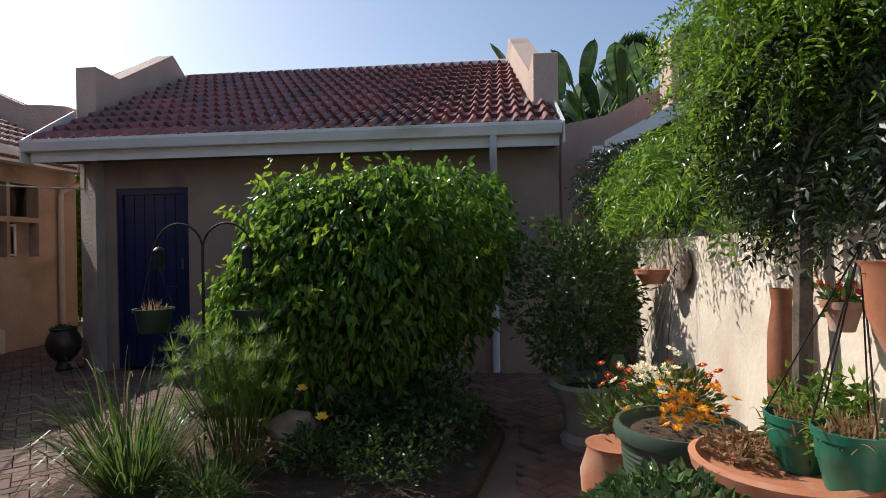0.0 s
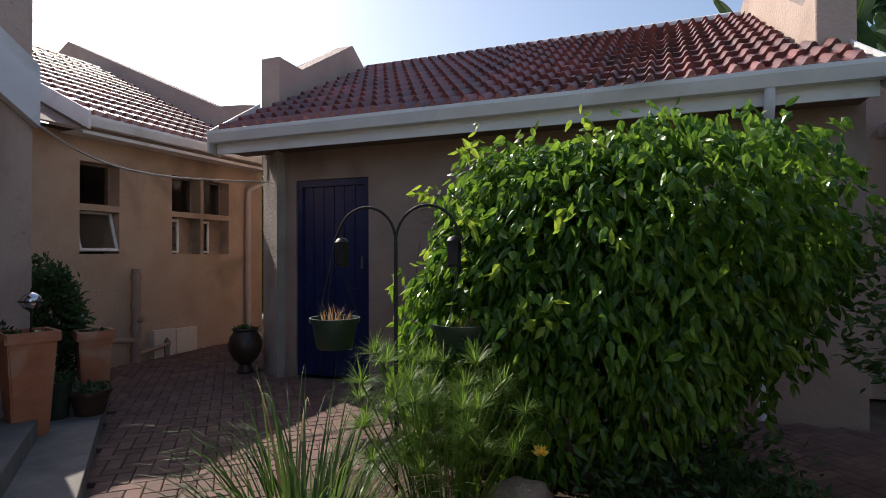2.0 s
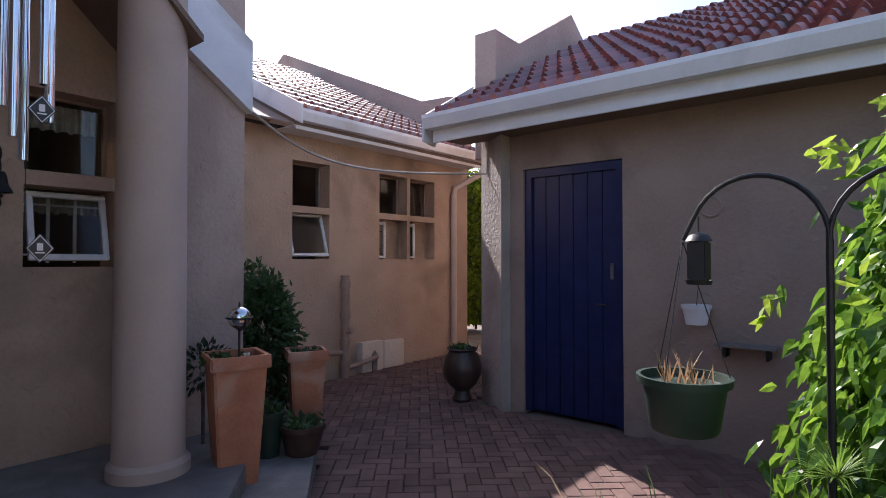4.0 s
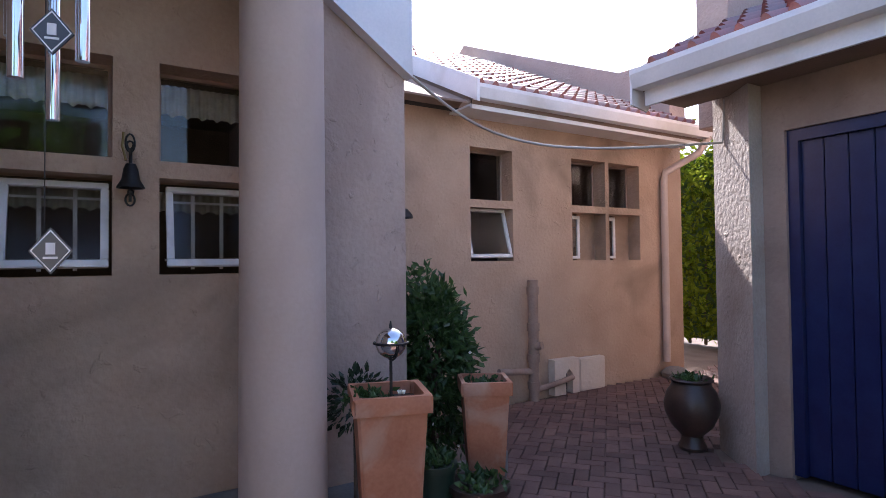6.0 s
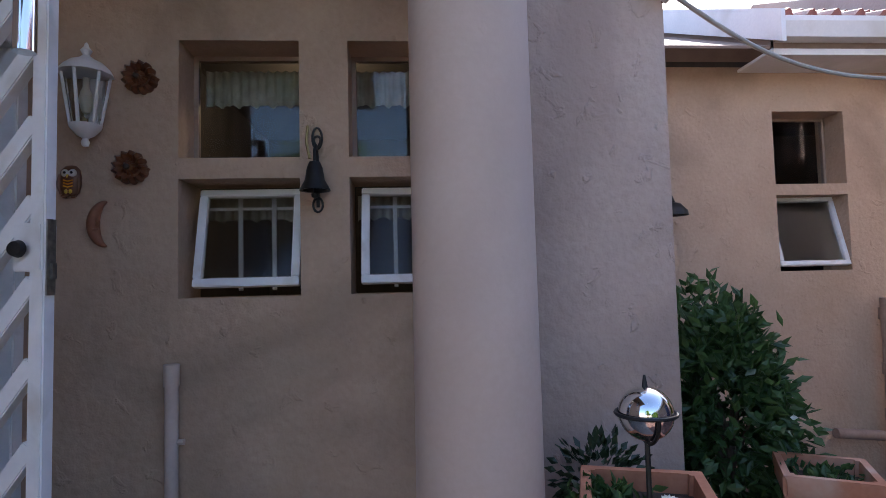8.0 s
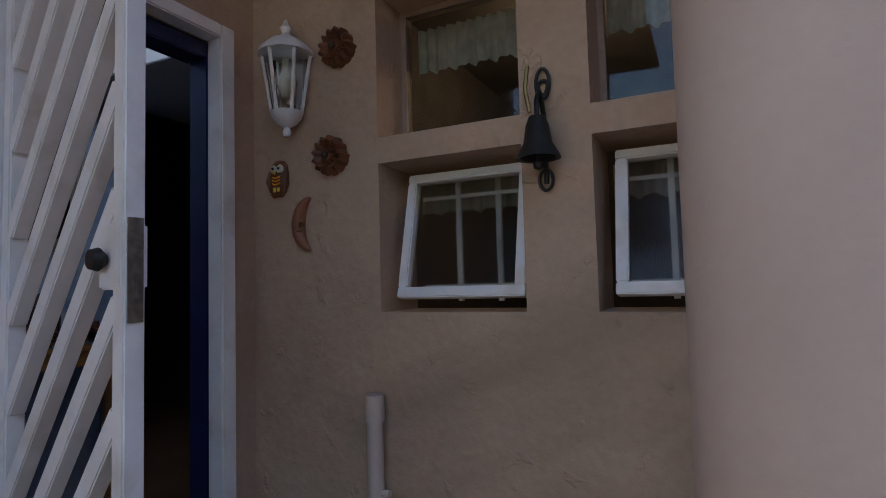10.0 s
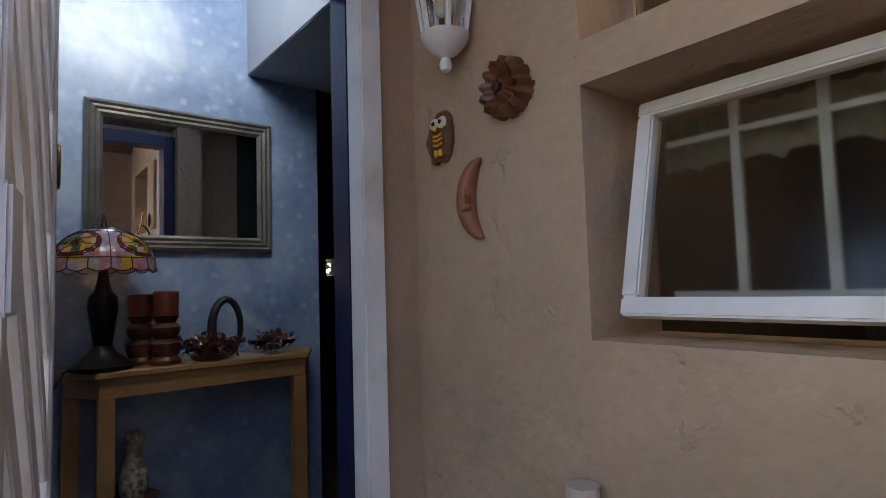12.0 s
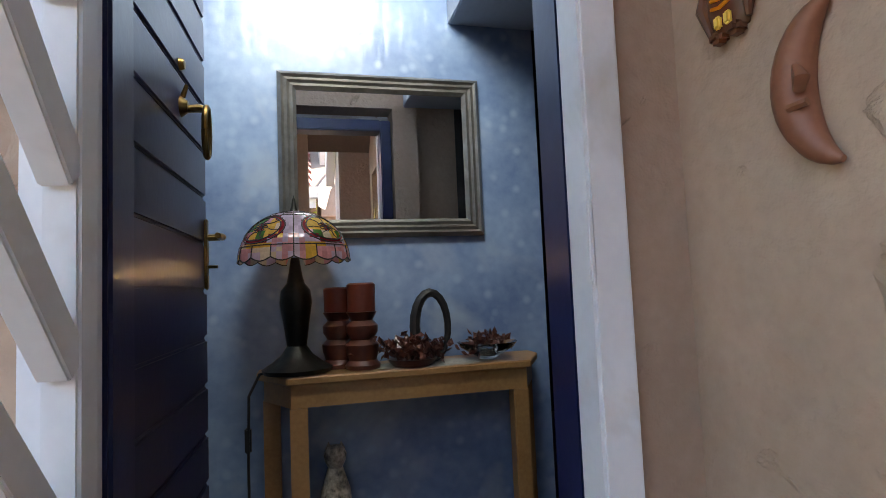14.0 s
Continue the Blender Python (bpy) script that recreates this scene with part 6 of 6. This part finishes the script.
daisies((0.83, 2.76, GZ + 0.64), 40, 0.22, 0.30, 91, (("petal_orange", (0.03, -0.10, 0.16), 60), ("petal_white", (-0.08, -0.02, 0.27), 50), ("petal_red", (0.12, 0.10, 0.24), 18), ("petal_red", (-0.13, 0.12, 0.25), 14)), "orange, white and red daisies in bloom")
lathe_pot = thing("round_pot", "brown glazed clay pot beside the daisies", "plant pot", at=(0.66, 3.18, GZ))
lathe("pot", [(0, 0), (0.12, 0), (0.17, 0.15), (0.18, 0.3), (0.14, 0.42), (0.15, 0.45), (0.13, 0.45), (0, 0.4)], M["terracotta"], lathe_pot, seg=26)
daisies((0.68, 3.15, GZ + 0.42), 20, 0.2, 0.3, 95, (("petal_white", (-0.02, -0.02, 0.24), 8), ("petal_red", (0.05, 0.05, 0.22), 8)), "small mixed flowers behind the daisies")
bg_ = thing("round_pot", "green plastic pot hanging on the sunny wall", "plant pot", at=(1.02, 3.9, 0.42))
lathe("pot", [(0, 0), (0.09, 0), (0.125, 0.17), (0.135, 0.17), (0.135, 0.2), (0.12, 0.2), (0, 0.16)], M["green_pot"], bg_, seg=24)
for i in range(3):
    a = 2.1 * i + 0.3
    tube("wire", [(0.125 * math.cos(a), 0.125 * math.sin(a), 0.2), (0.17, -0.02, 0.86)], 0.0025, M["iron"], bg_, 5)
tube("hook", [(0.28, -0.02, 0.86), (0.19, -0.02, 0.9), (0.165, -0.02, 0.87), (0.185, -0.02, 0.845)], 0.005, M["iron"], bg_, 6)
tp = thing("terracotta_wall_pot", "small terracotta bowl hung on the sunny wall", "plant pot", at=(1.13, 4.17, 1.165))
lathe("bowl", [(0, 0), (0.07, 0), (0.11, 0.07), (0.125, 0.07), (0.125, 0.10), (0.10, 0.10), (0, 0.08)], M["terracotta"], tp, seg=24)
for i in range(3):
    a = 2.1 * i
    tube("wire", [(0.12 * math.cos(a), 0.12 * math.sin(a), 0.1), (0.10, 0, 0.36)], 0.003, M["iron"], tp, 5)
tube("hook", [(0.17, 0, 0.38), (0.11, 0, 0.40), (0.09, 0, 0.37), (0.11, 0, 0.345)], 0.006, M["iron"], tp, 6)
bm = bmesh.new()
bmesh.ops.create_icosphere(bm, subdivisions=3, radius=1)
for v in bm.verts:
    k = 1 + 0.25 * noise.noise(v.co * 2.0)
    v.co = Vector((v.co.x * 0.05, v.co.y * 0.14, v.co.z * 0.14)) * k
st = part("stone_plaque", bm, M["rock"], None, "", True)
st.location = (1.255, 3.98, 1.28)
tagged(st, "pale rough stone piece mounted on the wall", "wall ornament")

# two green pots on a terracotta bowl, close to the wall
ped = thing("brick_stand", "low stand carrying the terracotta bowl", "stand", at=(1.07, 2.24, GZ))
lathe("stand", [(0, 0), (0.2, 0), (0.17, 0.05), (0.16, 0.49), (0.2, 0.55), (0, 0.55)], M["terracotta"], ped, seg=20)
tb = thing("terracotta_bowl", "wide terracotta bowl with dry soil", "plant pot", at=(1.04, 2.24, GZ + 0.55))
lathe("bowl", [(0, 0), (0.16, 0), (0.27, 0.14), (0.29, 0.14), (0.30, 0.18), (0.275, 0.19), (0.25, 0.15), (0, 0.12)], M["terracotta"], tb, seg=36)
low_plant("dry_herbs", (0.95, 2.36, GZ + 0.67), 120, (0.14, 0.12, 0.06), 0.035, "dry", "dry straggly herbs in the bowl", 97)
for x, y, z in ((1.13, 2.30, 0.63), (1.165, 2.06, 0.655)):
    o = thing("green_pot", "bright green plastic hanging pot with dry plants", "plant pot", "bright green pots", at=(x, y, z))
    lathe("pot", [(0, 0), (0.074, 0), (0.078, 0.02), (0.094, 0.09), (0.098, 0.095), (0.102, 0.165), (0.110, 0.165), (0.114, 0.195), (0.104, 0.195), (0.096, 0.165), (0, 0.155)], M["green_pot"], o, seg=30)
    for i in range(3):
        a = 2.1 * i + 0.6
        tube("wire", [(0.108 * math.cos(a), 0.108 * math.sin(a), 0.185), (1.185 - x, 2.04 - y, 1.42 - z)], 0.003, M["iron"], o, 5)
    q = np.random.default_rng(int(x * 100))
    Pp = q.normal(size=(150, 3)) * (0.04, 0.04, 0.015) + (0, 0, 0.165)
    blade_mesh("dry_plant", Pp, q.normal(size=(150, 3)) * 0.6 + (0, 0, 0.8), q.uniform(0.05, 0.12, 150), [0.007] * 150, q.uniform(0, 1, 150), M["dry"], o, "dry brown stems")
wh = tagged(tube("wall_hook", [(1.30, 1.98, 1.20), (1.24, 1.985, 1.30), (1.21, 1.99, 1.38), (1.20, 2.01, 1.43), (1.185, 2.035, 1.435), (1.18, 2.045, 1.41)], 0.010, M["iron"], None, 8), "black iron hook on the garden wall", "hook")
wp2 = thing("wall_planter", "terracotta half-round planter on the garden wall", "plant pot", at=(1.20, 1.87, 1.10))
lathe("planter", [(0, 0), (0.05, 0.02), (0.09, 0.12), (0.10, 0.26), (0.115, 0.28), (0.1, 0.28), (0, 0.24)], M["terracotta"], wp2, seg=22)
jar = thing("tall_jar", "tall slender terracotta jar standing against the garden wall", "jar", at=(1.21, 2.58, GZ))
lathe("jar", [(0, 0), (0.045, 0), (0.048, 0.03), (0.04, 0.2), (0.048, 0.7), (0.056, 0.95), (0.052, 1.12), (0.036, 1.24), (0.044, 1.30), (0.038, 1.30), (0.028, 1.24), (0, 1.2)], M["moon_clay"], jar, seg=28)
for y, z in ((2.16, 1.14),):
    hp = thing("half_pot", "small terracotta half pot with red flowers on the wall", "plant pot", "half pots", at=(1.20, y, z))
    lathe("pot", [(0, 0), (0.035, 0), (0.055, 0.075), (0.063, 0.075), (0.065, 0.10), (0.056, 0.10), (0, 0.08)], M["terracotta"], hp, seg=20)
    q = np.random.default_rng(int(z * 100))
    Pp = q.normal(size=(70, 3)) * (0.025, 0.03, 0.018) + (0, 0, 0.105)
    leaf_mesh("leaves", Pp, q.normal(size=(70, 3)) + (0, 0, 0.6), 0.05, 0.022, M["shrub"], hp, seed=5)
    leaf_mesh("petals", Pp[:26] + (0, 0, 0.025), q.normal(size=(26, 3)) + (0, 0, 0.5), 0.03, 0.02, M["petal_red"], hp, "red petals", seed=6)
low_plant("weed", (1.16, 2.40, GZ + 0.55), 160, (0.1, 0.1, 0.28), 0.04, "papyrus", "pale green straggling weed against the wall", 98)
low_plant("weed", (1.20, 2.20, GZ + 0.7), 140, (0.12, 0.1, 0.22), 0.045, "papyrus", "pale green straggling weed against the wall", 99)
jd = thing("succulent", "jade-like succulent with thick glossy leaves", "plant", at=(0.60, 2.05, GZ))
limbs(jd, rng, (0, 0, 0), (0, 0, 0.4), 8, (0.2, 0.15, 0.18), 0.02)
P, D = crown_points(rng, 420, (0, 0, 0.56), (0.30, 0.22, 0.19), 0.5, -0.4, 8, 0.2)
Q, W = clumps(rng, P, D, 3, 0.015, -0.3)
leaf_mesh("leaves", Q, W, 0.05, 0.028, M["jade"], jd, seed=12, fold=0.1)

# ---------------------------------------------------------------- behind: strelitzias, neighbour's house, hedge
def strelitzia(at, n, h, seed, label):
    ob = thing("wild_banana", label, "tree", at=at)
    q = np.random.default_rng(seed)
    bm = bmesh.new()
    for i in range(3):
        a = q.uniform(0, 6.28)
        add_tube(bm, [(0.3 * math.cos(a), 0.3 * math.sin(a), 0), (0.4 * math.cos(a), 0.4 * math.sin(a), h * 0.62)], [0.13, 0.09], 8)
    part("trunk", bm, M["bark"], ob, "", True)
    for i in range(n):
        a, up = q.uniform(0, 6.28), q.uniform(0.9, 2.2)
        d = Vector((math.cos(a), math.sin(a), up * 1.6)).normalized()
        b = Vector((0.35 * math.cos(a), 0.35 * math.sin(a), h * 0.5))
        st_len, ln, wd = h * q.uniform(0.2, 0.34), h * q.uniform(0.15, 0.22), h * 0.032
        side = d.cross(Vector((0, 0, 1))).normalized()
        side = (Matrix.Rotation(q.uniform(-1.2, 1.2), 3, d) @ side).normalized()
        V, F = [], []
        p = b + d * st_len
        for s in (-1, 1):
            for k in range(10):
                f0, f1 = k / 10, (k + 1.0) / 10
                prof_w = lambda f: wd * (math.sin(math.pi * min(1, f * 0.9 + 0.1)) ** 0.6)
                sag = lambda f: Vector((0, 0, -0.35 * ln * f * f))
                i0 = len(V)
                V += [p + d * ln * f0 + sag(f0), p + d * ln * f1 + sag(f1), p + d * ln * f1 + sag(f1) + side * s * prof_w(f1) + Vector((0, 0, -0.2 * wd)), p + d * ln * f0 + sag(f0) + side * s * prof_w(f0) + Vector((0, 0, -0.2 * wd))]
                F.append((i0, i0 + 1, i0 + 2, i0 + 3))
        lf = raw("leaf", V, F, M["banana"], ob)
        bm = bmesh.new()
        add_tube(bm, [b, p, p + d * ln * 0.9 + Vector((0, 0, -0.28 * ln))], [0.03, 0.022, 0.006], 5)
        part("stalk", bm, M["papyrus"], lf, "", True)
    q2 = np.random.default_rng(seed + 1)
    blade_mesh("dead_leaves", q2.normal(size=(60, 3)) * (0.3, 0.3, 0.5) + (0, 0, h * 0.5), q2.normal(size=(60, 3)) * (1, 1, 0.3), q2.uniform(0.5, 1.0, 60) * h * 0.15, [0.05] * 60, q2.uniform(0.8, 2, 60), M["dry"], ob, "hanging dead leaves")
    return ob
strelitzia((1.45, 11.8, GZ), 12, 5.9, 101, "tall wild banana with torn paddle leaves")
strelitzia((2.5, 11.0, GZ), 26, 5.6, 103, "tall wild banana with torn paddle leaves")
strelitzia((3.5, 11.6, GZ), 22, 5.8, 105, "tall wild banana with torn paddle leaves")

nb = thing("neighbour_house", "neighbouring house with a sloping parapet and red tiles", "house", kind="structure")
prism("gable_wall", [(0.95, GZ), (0.95, 3.10), (1.55, 3.20), (2.6, 3.75), (4.6, 4.6), (4.6, GZ)], "y", 8.0, 8.3, M["pink"], nb, bevel=0.01)
prism("roof", [(1.3, 2.6), (3.6, 3.75), (3.6, 3.68), (1.3, 2.53)], "y", 7.0, 8.0, M["roof_tile_rest"], nb)
prism("barge_board", [(1.35, 2.52), (1.35, 2.68), (3.6, 3.82), (3.6, 3.62)], "y", 6.97, 7.0, M["fascia"], nb)
box("gutter", (1.2, 6.95, 2.50), (1.34, 8.0, 2.62), M["fascia"], nb, 0.01)
box("wall", (1.75, 7.2, GZ), (5.5, 7.99, 2.55), M["tan"], nb)
prism("tower", [(2.27, 2.56), (2.27, 4.09), (2.82, 4.08), (4.6, 4.9), (4.6, 2.56)], "y", 7.45, 7.98, M["pink"], nb, bevel=0.01)

hg = thing("hedge", "sunlit yellow-green hedge beyond the passage", "hedge", at=(-8.4, 11.6, GZ))
bm = bmesh.new()
for i in range(14):
    add_tube(bm, [(-2.0 + i * 0.3, 0.1, 0), (-2.0 + i * 0.3 + 0.1, 0, 1.6)], [0.03, 0.012], 5)
part("stems", bm, M["bark"], hg, "", True)
P = rng.uniform(size=(17000, 3)) * (5.4, 0.9, 3.5) + (-2.7, -0.5, 0.15)
P[:, 2] *= 1 + 0.12 * np.sin(P[:, 0] * 3.1)
prism("core", [(-2.6, 0.1), (2.6, 0.1), (2.65, 1.6), (2.4, 3.2), (1.3, 3.05), (0.2, 3.25), (-1.0, 3.1), (-2.3, 3.2), (-2.7, 1.5)], "y", 0.05, 0.3, M["climber"], hg)
leaf_mesh("foliage", P, rng.normal(size=P.shape) + (0, -0.4, 0.2), rng.uniform(0.08, 0.14, len(P)), 0.065, M["hedge"], hg, seed=13)
def palm(at, h, seed):
    ob = thing("palm", "tall palm with drooping feather fronds", "tree", at=at)
    q = np.random.default_rng(seed)
    tube("trunk", [(0, 0, 0), (0.1, 0, h * 0.5), (0.05, 0, h)], [0.16, 0.12, 0.1], M["bark"], ob, 8)
    B, Wd = [], []
    for i in range(22):
        a, up = q.uniform(0, 6.28), q.uniform(0.1, 1.2)
        B.append((0.05, 0, h)), Wd.append((math.cos(a), math.sin(a), up))
    frond_leaves("fronds", np.array(B), np.array(Wd), 1.6, 26, 0.34, M["banana"], ob, seed)
palm((-9.6, 17.5, GZ), 4.8, 111)
palm((-8.0, 19.0, GZ), 5.2, 112)
palm((3.9, 13.4, GZ), 5.6, 113)
palm((2.0, 13.6, GZ), 4.4, 114)
hg2 = thing("garden_shrubs", "green shrubs outside the corridor window", "hedge", at=(-8.1, -2.4, GZ))
P = rng.uniform(size=(6000, 3)) * (3.0, 0.9, 2.9) + (-1.5, -0.45, 0.1)
leaf_mesh("foliage", P, rng.normal(size=P.shape), 0.12, 0.06, M["climber"], hg2, seed=14)

# ---------------------------------------------------------------- brick paving
def paver_mesh(name, mat, a=0.195, b=0.095, h=0.05, c=0.005):
    me = bpy.data.meshes.new(name)
    V = [(-a / 2, -b / 2, 0), (a / 2, -b / 2, 0), (a / 2, b / 2, 0), (-a / 2, b / 2, 0), (-a / 2, -b / 2, h - c), (a / 2, -b / 2, h - c), (a / 2, b / 2, h - c), (-a / 2, b / 2, h - c),
         (-a / 2 + c, -b / 2 + c, h), (a / 2 - c, -b / 2 + c, h), (a / 2 - c, b / 2 - c, h), (-a / 2 + c, b / 2 - c, h)]
    F = [(8, 9, 10, 11)] + [(i, (i + 1) % 4, 4 + (i + 1) % 4, 4 + i) for i in range(4)] + [(4 + i, 4 + (i + 1) % 4, 8 + (i + 1) % 4, 8 + i) for i in range(4)]
    me.from_pydata(V, [], F)
    me.materials.append(mat)
    return me


PAVER = paver_mesh("paver", M["paver"])
paving = tagged(new("paving", None), "red-brown brick paving laid in herringbone", "paving", kind="structure")
rnd = random.Random(9)
restV, restF, singles = [], [], 0
def in_bed(x, y):
    return (x + 1.15) ** 2 / 1.45 ** 2 + (y - 4.3) ** 2 / 1.35 ** 2 < 1
def on_porch(x, y):
    return x < -2.95 and y < 4.60 - 0.856 * (x + 5.05) and y < 5.4
turn45 = Matrix.Rotation(radians(42), 3, "Z")
for i in range(-60, 60):
    for j in range(-60, 60):
        for k in (0, 1):
            # herringbone cell: one brick along, one across
            if k == 0:
                u, v = 0.1 * i + 0.2 * j, 0.1 * i - 0.2 * j
            else:
                u, v = 0.1 * i + 0.2 * j - 0.05, 0.1 * i - 0.2 * j + 0.15
            p = turn45 @ Vector((u, v, 0)) + Vector((-3.5, 5.0, 0))
            if not (-7.35 < p.x < 1.2 and 1.0 < p.y < 11.0) or in_bed(p.x, p.y) or on_porch(p.x, p.y) or (p.y > 6.8 and p.x > -5.5):
                continue
            ang = radians(42 + (0 if k == 0 else 90))
            m = Matrix.Translation((p.x, p.y, GZ - 0.05 + rnd.uniform(-0.002, 0.002))) @ Matrix.Rotation(ang, 4, "Z")
            if -3.7 < p.x < -2.15 and 2.95 < p.y < 5.6 and singles < 300:
                o = new("paver", PAVER)
                o.matrix_world = m
                o.parent = paving
                singles += 1
            else:
                b0 = len(restV)
                restV += [m @ v.co for v in PAVER.vertices]
                restF += [tuple(b0 + q for q in f.vertices) for f in PAVER.polygons]
rest = raw("pavers", restV, restF, M["paver_rest"], paving)
tagged(rest, kind="stuff")
